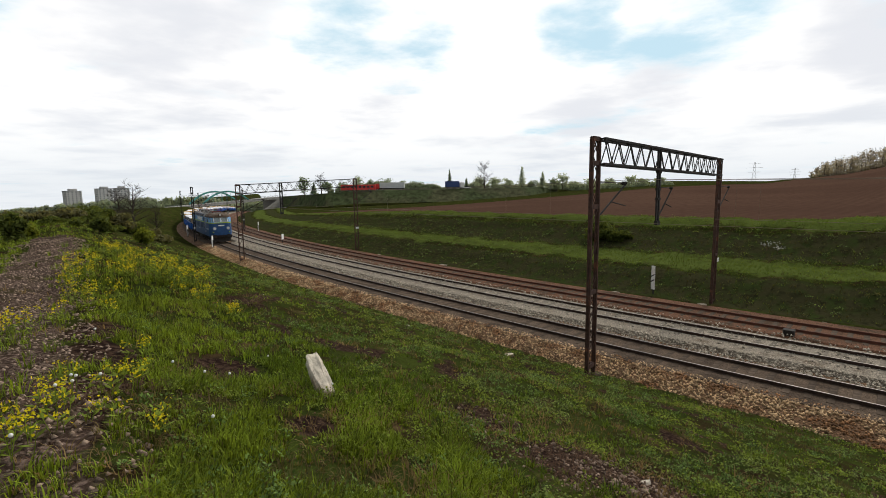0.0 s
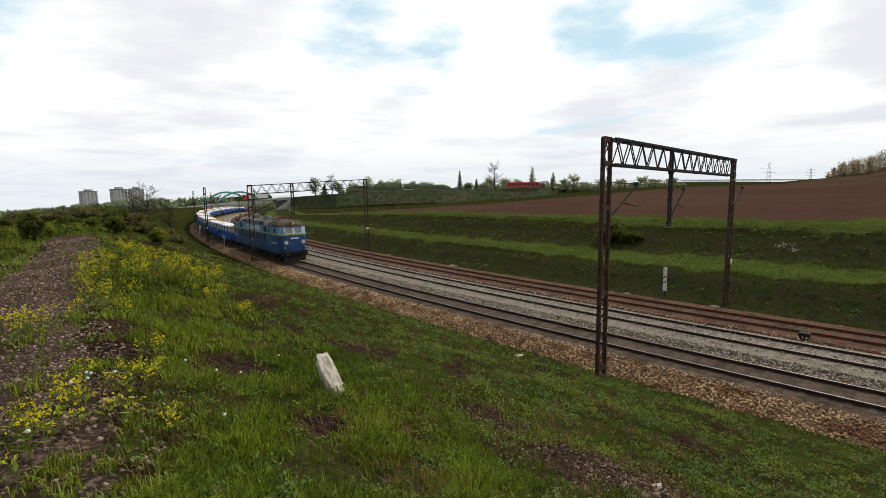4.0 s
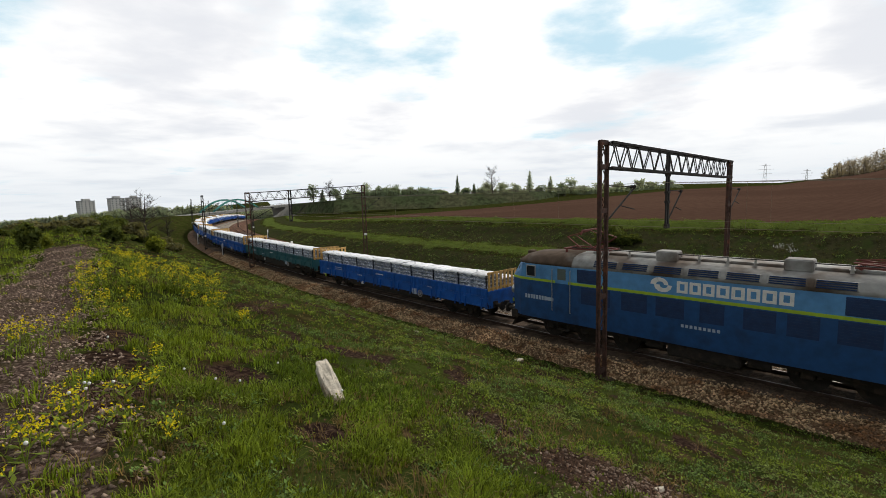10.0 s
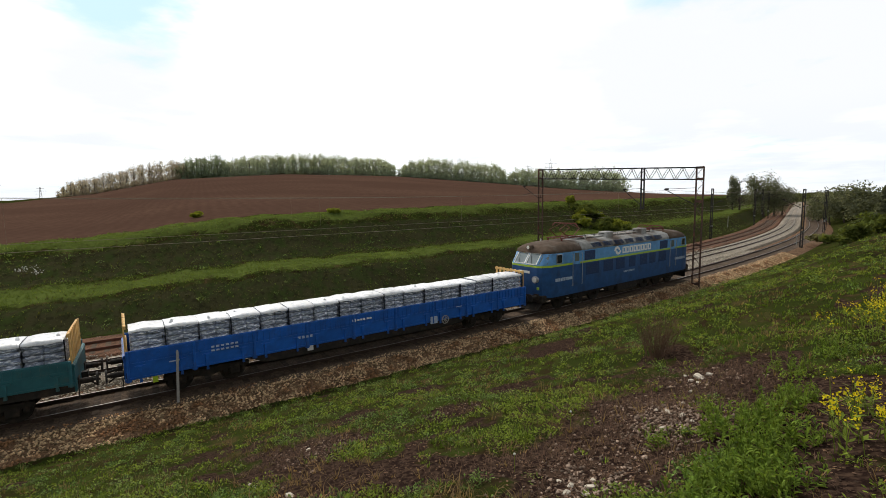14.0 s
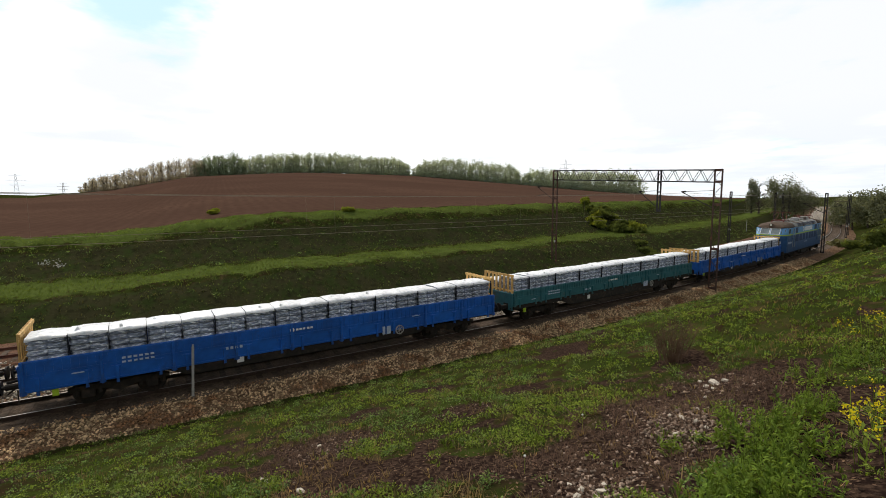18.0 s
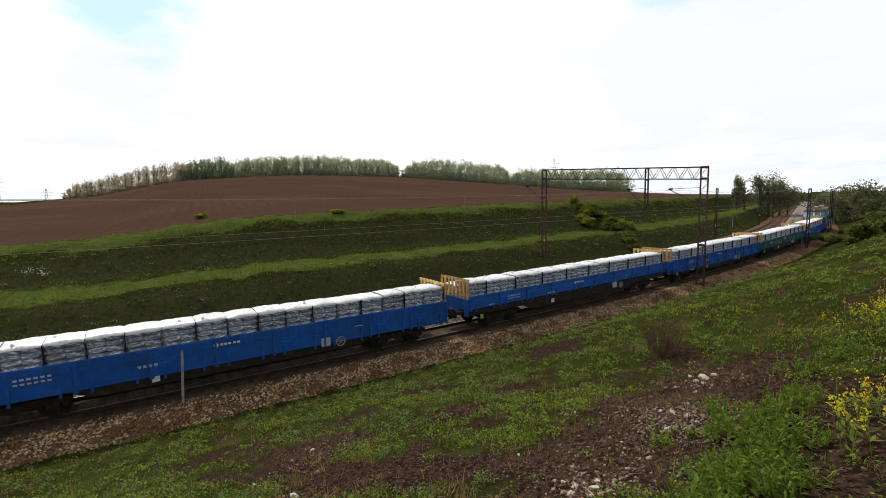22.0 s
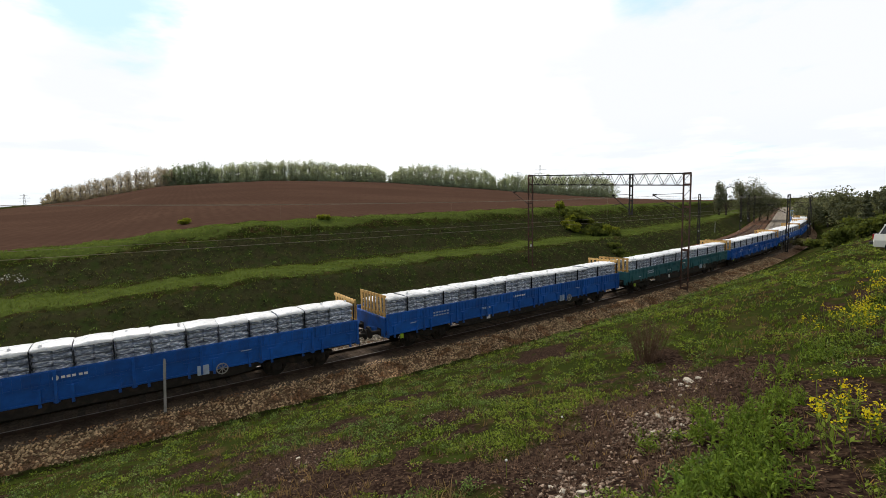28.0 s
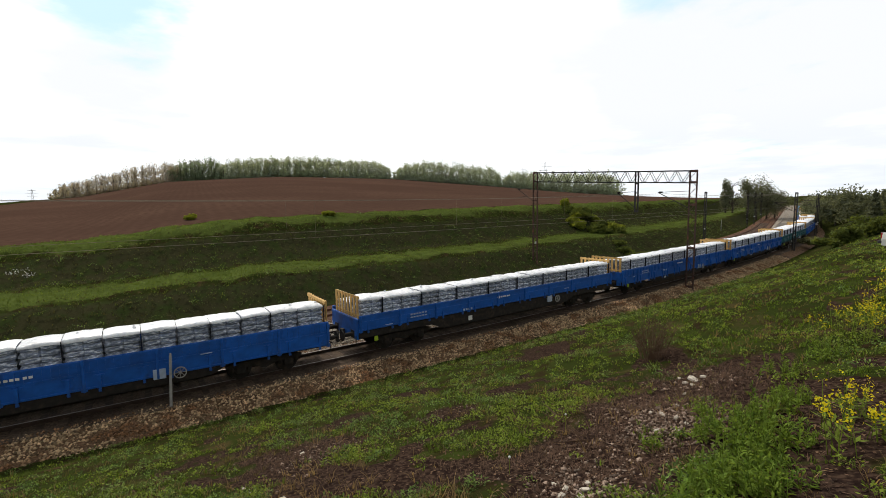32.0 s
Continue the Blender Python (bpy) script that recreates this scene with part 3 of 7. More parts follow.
def build_ground():
    az = np.radians(np.concatenate([np.arange(-60, 135, 0.25), np.arange(135, 300, 2.5)]))
    r = np.concatenate([[0.01], [0.35], np.geomspace(0.7, 24, 110), np.linspace(24.3, 130, 210), np.geomspace(132, 420, 50), np.geomspace(440, 3500, 14)])
    A, D = np.meshgrid(az, r, indexing="ij")
    x, y = D * np.sin(A) + 0.3, D * np.cos(A) - 0.4
    z, field, path, bare, rough, lit_turf = ground_z(x, y)
    na, nr = A.shape
    verts = np.stack([x, y, z], -1).reshape(-1, 3)
    i, j = np.meshgrid(np.arange(na), np.arange(nr - 1), indexing="ij")
    i2 = (i + 1) % na
    faces = np.stack([i * nr + j, i * nr + j + 1, i2 * nr + j + 1, i2 * nr + j], -1).reshape(-1, 4)
    ob = soup("ground", verts, faces, GROUND, None, "uneven green meadow banks and brown ploughed field", "ground", "structure", smooth=True)
    for name, a in (("field", field), ("path", path), ("bare", bare), ("rough", rough), ("lit_turf", lit_turf)):
        at = ob.data.attributes.new(name, "FLOAT", "POINT")
        at.data.foreach_set("value", a.ravel().astype(np.float32))
    return ob


build_ground()


# ---- railway tracks ----
def sweep(shape, prof, s0, s1, step, k=0, off=0.0):
    """Sweep a cross-section (off, up) along the line."""
    n = max(2, int((s1 - s0) / step) + 1)
    shape.loft([[on_line(s0 + (s1 - s0) * i / (n - 1), off + o, u) for o, u in prof] for i in range(n)], k, True)
    return shape


RAIL_PROF = ((-0.07, -0.17), (0.07, -0.17), (0.07, -0.15), (0.015, -0.13), (0.015, -0.05), (0.036, -0.04), (0.036, -0.003), (0.02, 0.0), (-0.02, 0.0), (-0.036, -0.003), (-0.036, -0.04), (-0.015, -0.05), (-0.015, -0.13), (-0.07, -0.15))


def build_track(name, off, label, bed_mat, bed, side_mat, head_mat, sleeper_mat, lift=0.0, fill_mat=None):
    tr = thing(name, label, "railway track", kind="structure")
    b = Shape()
    sweep(b, bed, -320, 420, 4.0, 0, off)
    part("ballast_bed", b, bed_mat, tr)
    if fill_mat:
        b = Shape()
        sweep(b, ((-1.5, -0.40), (2.05, -0.40), (1.85, -0.145 + lift), (-1.3, -0.135 + lift)), -320, 420, 4.0, 0, off)
        part("track_fill", b, fill_mat, tr)
    for side in (-0.7535, 0.7535):
        r = Shape()
        sweep(r, [(o + side, u + lift) for o, u in RAIL_PROF], -320, 420, 2.5, 0, off)
        top = Shape()
        sweep(top, [(side - 0.03, lift + 0.001), (side + 0.03, lift + 0.001), (side + 0.028, lift + 0.004), (side - 0.028, lift + 0.004)], -320, 420, 2.5, 0, off)
        ob = part("rail", r, side_mat, tr)
        part("rail_head", top, head_mat, ob)
    sl = Shape().box(-0.12, 0.12, -1.28, 1.28, -0.30, -0.125, 0, 0.02).mesh("sleeper", sleeper_mat)
    rest = Shape()
    s = -120.0
    while s < 150:
        if -62 < s < 85:
            part("sleeper", sl, None, tr, at=line_pose(s, off, lift))
        else:
            m = line_pose(s, off, lift)
            rest.add([m @ v.co for v in sl.vertices], [tuple(p.vertices) for p in sl.polygons])
        s += 0.62
    ob = part("far_sleepers", rest, sleeper_mat, tr)
    ob["kind"] = "stuff"
    return tr


build_track("track_near", 0.0, "used railway track on dark brown ballast with polished rails", BALLAST_BROWN, ((-2.2, -0.7), (3.9, -0.75), (2.1, -0.19), (1.5, -0.16), (-1.7, -0.17)), RAIL_SIDE, RAIL_TOP, SLEEPER, 0.0, BALLAST_DARK)
build_track("track_middle", -4.32, "railway track on fresh pale grey ballast", BALLAST_LIGHT, ((-2.4, -0.7), (2.3, -0.7), (1.9, -0.14), (1.4, -0.092), (-1.5, -0.092), (-1.9, -0.20)), RAIL_SIDE, RAIL_TOP, CONCRETE_SLEEPER, 0.04)
build_track("track_disused", -8.55, "disused railway track with red rusty rails", BALLAST_RED, ((-3.6, -0.9), (2.5, -0.7), (1.9, -0.195), (-2.2, -0.20)), RAIL_OLD, RAIL_OLD, SLEEPER, -0.06)


def ballast_stones():
    rng = np.random.default_rng(5)
    n = 80000
    s = rng.uniform(-72, 66, n)
    k = rng.random(n)
    off = np.where(k < 0.62, rng.uniform(1.5, 3.6, n), np.where(k < 0.88, rng.uniform(-2.9, -1.2, n), rng.uniform(-6.6, -2.7, n)))
    up = np.where(off > 2.1, -0.19 - (off - 2.1) * 0.31, np.where(off > 0, -0.17, np.where(off < -2.9, -0.085, -0.15))) + 0.003
    a = -AZ0 + s / RAD
    cx, cy, cz = CEN[0] + (RAD + off) * np.sin(a), CEN[1] - (RAD + off) * np.cos(a), rail_z(s) + up
    size = rng.uniform(0.026, 0.068, n)
    octa = np.array([(1, 0, 0), (-1, 0, 0), (0, 1, 0), (0, -1, 0), (0, 0, 1), (0, 0, -0.4)])
    tri = np.array([(0, 2, 4), (2, 1, 4), (1, 3, 4), (3, 0, 4), (2, 0, 5), (1, 2, 5), (3, 1, 5), (0, 3, 5)])
    pts = octa[None] * size[:, None, None] * rng.uniform(0.6, 1.4, (n, 6, 1))
    ang = rng.uniform(0, 6.28, n)
    c, sn = np.cos(ang)[:, None], np.sin(ang)[:, None]
    px, py = pts[..., 0] * c - pts[..., 1] * sn, pts[..., 0] * sn + pts[..., 1] * c
    v = np.stack([px + cx[:, None], py + cy[:, None], pts[..., 2] + cz[:, None]], -1).reshape(-1, 3)
    f = (tri[None] + (np.arange(n) * 6)[:, None, None]).reshape(-1, 3)
    brown = np.repeat(off > 0, 8)
    cut = np.repeat(off > 0, 6)
    order = np.argsort(~cut, kind="stable")
    back = np.empty(len(v), int)
    back[order] = np.arange(len(v))
    nb = int(cut.sum())
    v, f = v[order], back[f]
    soup("ballast_stones", v[:nb], f[brown], BALLAST_STONE, None, "loose tan and brown ballast stones along the track", "gravel")
    soup("ballast_stones", v[nb:], f[~brown] - nb, BALLAST_PALE_STONE, None, "loose pale grey ballast stones between the tracks", "gravel")


ballast_stones()


def rusty_stones():
    """Dark red stones and crumbs over the bed of the disused track."""
    rng = np.random.default_rng(6)
    n = 22000
    s, off = rng.uniform(-70, 60, n), -rng.uniform(6.7, 11.9, n)
    up = np.where(off < -10.7, -0.25 + (off + 10.7) * 0.42, -0.245) + 0.003
    a = -AZ0 + s / RAD
    cx, cy, cz = CEN[0] + (RAD + off) * np.sin(a), CEN[1] - (RAD + off) * np.cos(a), rail_z(s) + up
    octa = np.array([(1, 0, 0), (-1, 0, 0), (0, 1, 0), (0, -1, 0), (0, 0, 0.9), (0, 0, -0.4)])
    tri = np.array([(0, 2, 4), (2, 1, 4), (1, 3, 4), (3, 0, 4)])
    pts = octa[None] * rng.uniform(0.03, 0.085, n)[:, None, None] * rng.uniform(0.6, 1.4, (n, 6, 1))
    v = (pts + np.stack([cx, cy, cz], -1)[:, None, :]).reshape(-1, 3)
    f = (tri[None] + (np.arange(n) * 6)[:, None, None]).reshape(-1, 3)
    soup("ballast_stones", v, f, mat("rusty_stone", (0.150, 0.072, 0.044), 0.95, 0, 0.3, 9, 0, (0.060, 0.040, 0.026), (0.45, 0.6), 0.9, per="island", spread=0.8), None, "loose rust-red ballast stones on the disused track", "gravel")


rusty_stones()


# ---- catenary portals ----
def lattice_mast(h, along=0.09, across=0.55, leg=0.07):
    """A mast of two pairs of angles joined by zigzag lacing; it stands on z = 0."""
    sh = Shape()
    a, b = across / 2, along / 2
    for sx in (-1, 1):
        for sy in (-1, 1):
            sh.bar((sx * a, sy * b, 0), (sx * a, sy * b, h), leg, leg)
    n = int(h / 0.62)
    for i in range(n):
        z0, z1 = h * i / n, h * (i + 1) / n
        q = 1 if i % 2 else -1
        for yy in (-b, b):
            sh.bar((-q * a, yy, z0), (q * a, yy, z1), 0.032, 0.012)
    for z in (0.35, h * 0.36, h * 0.72, h - 0.95, h - 0.05):
        for yy in (-b, b):
            sh.box(-a, a, yy - 0.02, yy + 0.02, z - 0.09, z + 0.09)
    return sh


def truss(length, h=0.95, d=0.42):
    """A lattice beam along +x from 0 to length, its bottom on z = 0."""
    sh = Shape()
    for yy in (-d / 2, d / 2):
        for z in (0.0, h):
            sh.bar((0, yy, z), (length, yy, z), 0.09, 0.09)
        n = int(length / 0.55)
        for i in range(n):
            a, b = length * i / n, length * (i + 1) / n
            sh.bar((a, yy, 0 if i % 2 else h), (b, yy, h if i % 2 else 0), 0.035, 0.035)
    n = int(length / 1.4)
    for i in range(n + 1):
        x = length * i / n
        sh.bar((x, -d / 2, h), (x, d / 2, h), 0.05)
        sh.bar((x, -d / 2, 0), (x, d / 2, 0), 0.05)
    return sh


def cantilever(reach, up):
    """A bracket from a mast at x = 0 towards +x: inclined tube, stay, insulators."""
    tube = Shape().tube((0, 0, 0), (reach, 0, up), 0.035, n=8)
    stay = Shape().tube((0, 0, up + 0.05), (reach, 0, up), 0.022, n=6)
    ins = Shape()
    for t in (0.86, 0.89, 0.92, 0.95):
        ins.disc(reach * t, 0, up, 0.075, 0.03, "x", 10)
    reg = Shape().tube((reach * 0.45, 0, up * 0.45), (reach * 0.98, 0, up * 0.30), 0.022, n=6)
    return tube, stay, ins, reg


def portal(s, near_off, far_off, hn, hf, drop, wide=0.55):
    """Two masts and a lattice beam over the tracks; hn and hf are the heights of its two ends above the rails."""
    foot = on_line(s, near_off)
    zb = max(zground(foot.x, foot.y), foot.z - 0.55) - foot.z
    po = thing("catenary_portal", "rusty lattice steel catenary portal spanning the tracks", "catenary portal", line_pose(s, 0, 0, 90), "catenary portals")
    span = near_off - far_off
    tilt = math.atan2(hf - hn, span)

    def top(x):
        return hn + (hf - hn) * (x + near_off) / span

    part("mast", lattice_mast(hn - zb, across=wide), RUST, po, at=Matrix.Translation((-near_off, 0, zb)))
    part("mast", lattice_mast(hf + 0.6, across=wide), RUST, po, at=Matrix.Translation((-far_off, 0, -0.6)))
    part("beam", truss(math.hypot(span, hf - hn) - wide), STEEL_DARK, po, at=Matrix.Translation((-near_off + wide / 2, 0, hn - 0.98)) @ Matrix.Rotation(-tilt, 4, "Y"))
    mid = -drop
    h = top(mid)
    post = Shape()
    for x in (-0.13, 0.13):
        post.bar((x, 0, h - 0.05), (x, 0, h - 3.5), 0.07, 0.12)
    for z0, z1 in ((3.6, 3.4), (2.4, 2.3), (1.95, 1.85), (1.15, 1.0)):
        post.box(-0.17, 0.17, -0.08, 0.08, h - z0, h - z1)
    part("drop_post", post, STEEL_DARK, po, at=Matrix.Translation((mid, 0, 0)))
    for x, reach in ((-near_off + 0.25, 2.6), (mid + 0.15, 1.7), (-far_off + 0.25, 2.2)):
        tube, stay, ins, reg = cantilever(reach, 1.35)
        arm = part("bracket", tube, STEEL_DARK, po, at=Matrix.Translation((x, 0, top(x) - (3.05 if reach > 1.8 else 3.2))))
        part("stay", stay, STEEL_DARK, arm)
        part("insulator", ins, STEEL_DARK, arm, "brown porcelain insulator")
        part("steady_arm", reg, STEEL_DARK, arm)
    part("number_plate", Shape().box(-0.20, 0.20, -0.20, -0.185, 2.35, 2.60, 0), WHITE, po, "small white enamel plate", at=Matrix.Translation((-far_off, 0, 0)))
    part("footing", Shape().box(-0.5, 0.5, -0.3, 0.3, -0.9, -0.02, 0, 0.04), BALLAST_DARK, po, at=Matrix.Translation((-near_off, 0, zb)))
    return po


def pole(s, off, h, reach):
    """A single lattice pole with one bracket towards the track."""
    p = on_line(s, off)
    z = min(zground(p.x, p.y), p.z + 0.6)
    po = thing("catenary_mast", "dark lattice steel catenary mast beside the track", "catenary mast", Matrix.Translation((p.x, p.y, z)) @ Matrix.Rotation(heading(s) + math.pi / 2, 4, "Z"), "catenary masts")
    part("mast", lattice_mast(h, 0.2, 0.26, 0.09), STEEL_DARK, po)
    tube, stay, ins, reg = cantilever(abs(reach), 1.3)
    arm = part("bracket", tube, STEEL_DARK, po, at=Matrix.Translation((0, 0, h - 2.6)) @ Matrix.Rotation(0 if reach > 0 else math.pi, 4, "Z"))
    part("stay", stay, STEEL_DARK, arm)
    part("insulator", ins, STEEL_DARK, arm, "brown porcelain insulator")
    part("steady_arm", reg, STEEL_DARK, arm)
    part("number_plate", Shape().box(-0.2, 0.2, -0.13, -0.115, 2.2, 2.5), WHITE, po, "small white enamel plate")
    part("footing", Shape().box(-0.4, 0.4, -0.3, 0.3, -0.8, 0.05, 0, 0.04), CONCRETE, po)


PORTALS = (-190.0, -141.0, -95.5, -51.2, -8.15, 37.7, 75.0, 106.0, 140.0, 185.0, 240.0)
portal(-51.2, 2.3, -11.9, 8.0, 8.7, -2.4, 0.45)
portal(-8.15, 3.95, -12.4, 9.0, 8.75, -2.45)
portal(37.7, 2.45, -13.6, 9.25, 9.95, -2.3)
for _s, _o, _h in ((-78.0, 2.4, 8.6), (-96.0, -8.2, 8.2), (-141.0, 2.4, 8.6), (-150.0, -9.0, 8.4), (-190.0, 2.4, 8.6), (74.0, 2.1, 8.0), (82.0, -11.0, 8.4), (105.0, 1.9, 7.9), (112.0, 1.9, 7.9), (126.0, -11.0, 8.4), (142.0, -10.5, 8.4), (160.0, -10.0, 8.4), (185.0, 2.2, 8.0), (192.0, -9.5, 8.4), (240.0, 2.2, 8.2)):
    pole(_s, _o, _h, 2.4 if _o > 0 else -2.4)


def wires():
    for off, name in ((0.05, "near"), (-4.3, "middle")):
        w = thing("overhead_wire", "thin tan overhead contact line with its carrier wire", "overhead wire", group="overhead wires")
        con, car, drop = Shape(), Shape(), Shape()
        for a, b in zip(PORTALS[:-1], PORTALS[1:]):
            n = 12
            for i in range(n):
                t0, t1 = i / n, (i + 1) / n
                s0, s1 = a + (b - a) * t0, a + (b - a) * t1
                h0, h1 = 7.45 - 0.25 * 4 * t0 * (1 - t0), 7.45 - 0.25 * 4 * t1 * (1 - t1)
                con.tube(on_line(s0, off, 5.55), on_line(s1, off, 5.55), 0.007, n=4, caps=False)
                car.tube(on_line(s0, off, h0), on_line(s1, off, h1), 0.010, n=4, caps=False)
                if i % 3 == 1:
                    drop.tube(on_line(s0, off, h0), on_line(s0, off, 5.55), 0.004, n=3, caps=False)
        part("contact_wire", con, WIRE, w)
        part("carrier_wire", car, WIRE, w)
        part("dropper", drop, WIRE, w)["kind"] = "stuff"


wires()

# ---- the train ----
BLUE_DARK = mat("deep_blue_paint", (0.014, 0.072, 0.215), 0.45, 0, 0.18, 3, 0.05, (0.012, 0.045, 0.13), (0.52, 0.75), 1.2)
BLUE_LIGHT = mat("light_blue_paint", (0.100, 0.290, 0.570), 0.45, 0, 0.14, 3, 0.05, (0.06, 0.18, 0.38), (0.52, 0.75), 1.0)
STRIPE = mat("yellow_green_stripe", (0.36, 0.52, 0.03), 0.5, 0, 0.1, 4)
ROOF_GREY = mat("dirty_grey_roof", (0.30, 0.30, 0.29), 0.75, 0, 0.25, 3, 0.2, (0.105, 0.075, 0.055), (0.45, 0.62), 0.5)
ROOF_SOOT = mat("brown_sooty_roof", (0.100, 0.072, 0.054), 0.85, 0, 0.25, 3, 0.2, (0.17, 0.15, 0.13), (0.55, 0.75), 0.8)
PANTO = mat("red_oxide_paint", (0.15, 0.034, 0.026), 0.7, 0, 0.2, 4)
UNDER = mat("grimy_underframe", (0.022, 0.018, 0.015), 0.9, 0.1, 0.3, 6, 0.3, (0.040, 0.028, 0.020), (0.5, 0.7), 3)
LOUVRE = mat("dark_louvre", (0.011, 0.038, 0.115), 0.7, 0, 0.2, 5)
CHROME = mat("worn_bright_metal", (0.45, 0.46, 0.47), 0.4, 0.7, 0.15, 8)
LAMP = mat("headlamp_glass", (0.75, 0.75, 0.70), 0.1, 0, 0.05, 5)
W_BLUE = mat("bright_blue_wagon_paint", (0.007, 0.105, 0.450), 0.5, 0, 0.25, 2.5, 0.05, (0.018, 0.060, 0.200), (0.48, 0.68), 1.1, per="object", spread=0.12)
W_GREEN = mat("faded_teal_wagon_paint", (0.022, 0.125, 0.150), 0.6, 0, 0.2, 2.5, 0.05, (0.06, 0.085, 0.075), (0.5, 0.7), 1.3, per="object", spread=0.12)
PALE_MARK = mat("pale_stencil_paint", (0.42, 0.50, 0.62), 0.6, 0, 0.1, 8)
TIMBER = mat("raw_pine_board", (0.66, 0.41, 0.14), 0.75, 0, 0.2, 5, 0.1, (0.46, 0.26, 0.09), (0.52, 0.72), 3, per="object", spread=0.18)
FILM = mat("white_stretch_film", (0.86, 0.87, 0.90), 0.35, 0, 0.15, 7, 0.6, (0.62, 0.66, 0.74), (0.50, 0.72), 5.0, per="object", spread=0.12)
# pale second colour paints highlights and glints of the wrap on the sacks
BAG = mat("grey_blue_sacks_wrap_glints", (0.200, 0.235, 0.320), 0.35, 0, 0.55, 9, 0.5, (0.72, 0.75, 0.82), (0.46, 0.66), 6.0, per="object", spread=0.2, stretch=(0.8, 0.8, 2.6))
# strap colour, darkened with the shade of the gap between pallets
STRAP_GAP_SHADE = mat("strap_with_gap_shade", (0.02, 0.022, 0.03), 0.9, 0, 0.2, 5)


def wheelset(parent, x, r=0.5, gauge=0.7535, where="wheel"):
    for sy in (-1, 1):
        w = part("wheel", Shape().disc(x, sy * gauge, r, r, 0.13, "y", 20).disc(x, sy * (gauge - 0.05), r, r + 0.03, 0.03, "y", 20), UNDER, parent)
        part("tyre_rim", Shape().disc(x, sy * (gauge + 0.072), r, r * 0.55, 0.02, "y", 14), UNDER, w)
    part("axle", Shape().tube((x, -gauge, r), (x, gauge, r), 0.08, n=8), UNDER, parent)


def bogie(parent, x, bases, r, frame_z=0.75, name="bogie"):
    sh = Shape()
    for sy in (-1, 1):
        y0, y1 = (0.92, 1.12) if sy > 0 else (-1.12, -0.92)
        sh.loft([[(x + min(bases) - 0.55, y, z) for y, z in ((y0, frame_z - 0.02), (y1, frame_z - 0.02), (y1, frame_z + 0.12), (y0, frame_z + 0.12))],
                 [(x + min(bases) + 0.5, y, z) for y, z in ((y0, frame_z - 0.05), (y1, frame_z - 0.05), (y1, frame_z + 0.2), (y0, frame_z + 0.2))],
                 [(x, y, z) for y, z in ((y0, frame_z - 0.22), (y1, frame_z - 0.22), (y1, frame_z + 0.12), (y0, frame_z + 0.12))],
                 [(x + max(bases) - 0.5, y, z) for y, z in ((y0, frame_z - 0.05), (y1, frame_z - 0.05), (y1, frame_z + 0.2), (y0, frame_z + 0.2))],
                 [(x + max(bases) + 0.55, y, z) for y, z in ((y0, frame_z - 0.02), (y1, frame_z - 0.02), (y1, frame_z + 0.12), (y0, frame_z + 0.12))]])
        for bx in bases:
            sh.box(x + bx - 0.2, x + bx + 0.2, y0 - 0.02, y1 + 0.06, r - 0.16, r + 0.18, 0, 0.04)
            for q in (-0.33, 0.33):
                sh.tube((x + bx + q, (y0 + y1) / 2 + 0.02 * sy, r - 0.05), (x + bx + q, (y0 + y1) / 2 + 0.02 * sy, frame_z + 0.18), 0.085, n=8)
    sh.box(x - 0.3, x + 0.3, -1.0, 1.0, frame_z - 0.1, frame_z + 0.25)
    b = part("bogie", sh, UNDER, parent)
    for bx in bases:
        wheelset(b, x + bx, r)
    return b


def buffers(parent, x, z=1.06, sgn=1):
    for sy in (-1, 1):
        b = part("buffer", Shape().tube((x, sy * 0.875, z), (x + sgn * 0.42, sy * 0.875, z), 0.10, n=10).box(x - 0.02, x + 0.04, sy * 0.875 - 0.18, sy * 0.875 + 0.18, z - 0.18, z + 0.18), UNDER, parent)
        part("buffer_head", Shape().disc(x + sgn * 0.53, sy * 0.875, z, 0.24, 0.05, "x", 16).tube((x + sgn * 0.40, sy * 0.875, z), (x + sgn * 0.52, sy * 0.875, z), 0.065, n=8), STEEL_DARK, b)
    part("coupling", Shape().tube((x, 0, z - 0.03), (x + sgn * 0.55, 0, z - 0.12), 0.05, n=6).tube((x + sgn * 0.1, 0.3, z - 0.1), (x + sgn * 0.5, 0.32, z - 0.42), 0.028, n=6).tube((x + sgn * 0.1, -0.3, z - 0.1), (x + sgn * 0.5, -0.32, z - 0.42), 0.028, n=6).box(x - 0.05, x + sgn * 0.2, -0.12, 0.12, z - 0.15, z + 0.08), UNDER, parent)


HL = 9.25  # half length of the locomotive's body


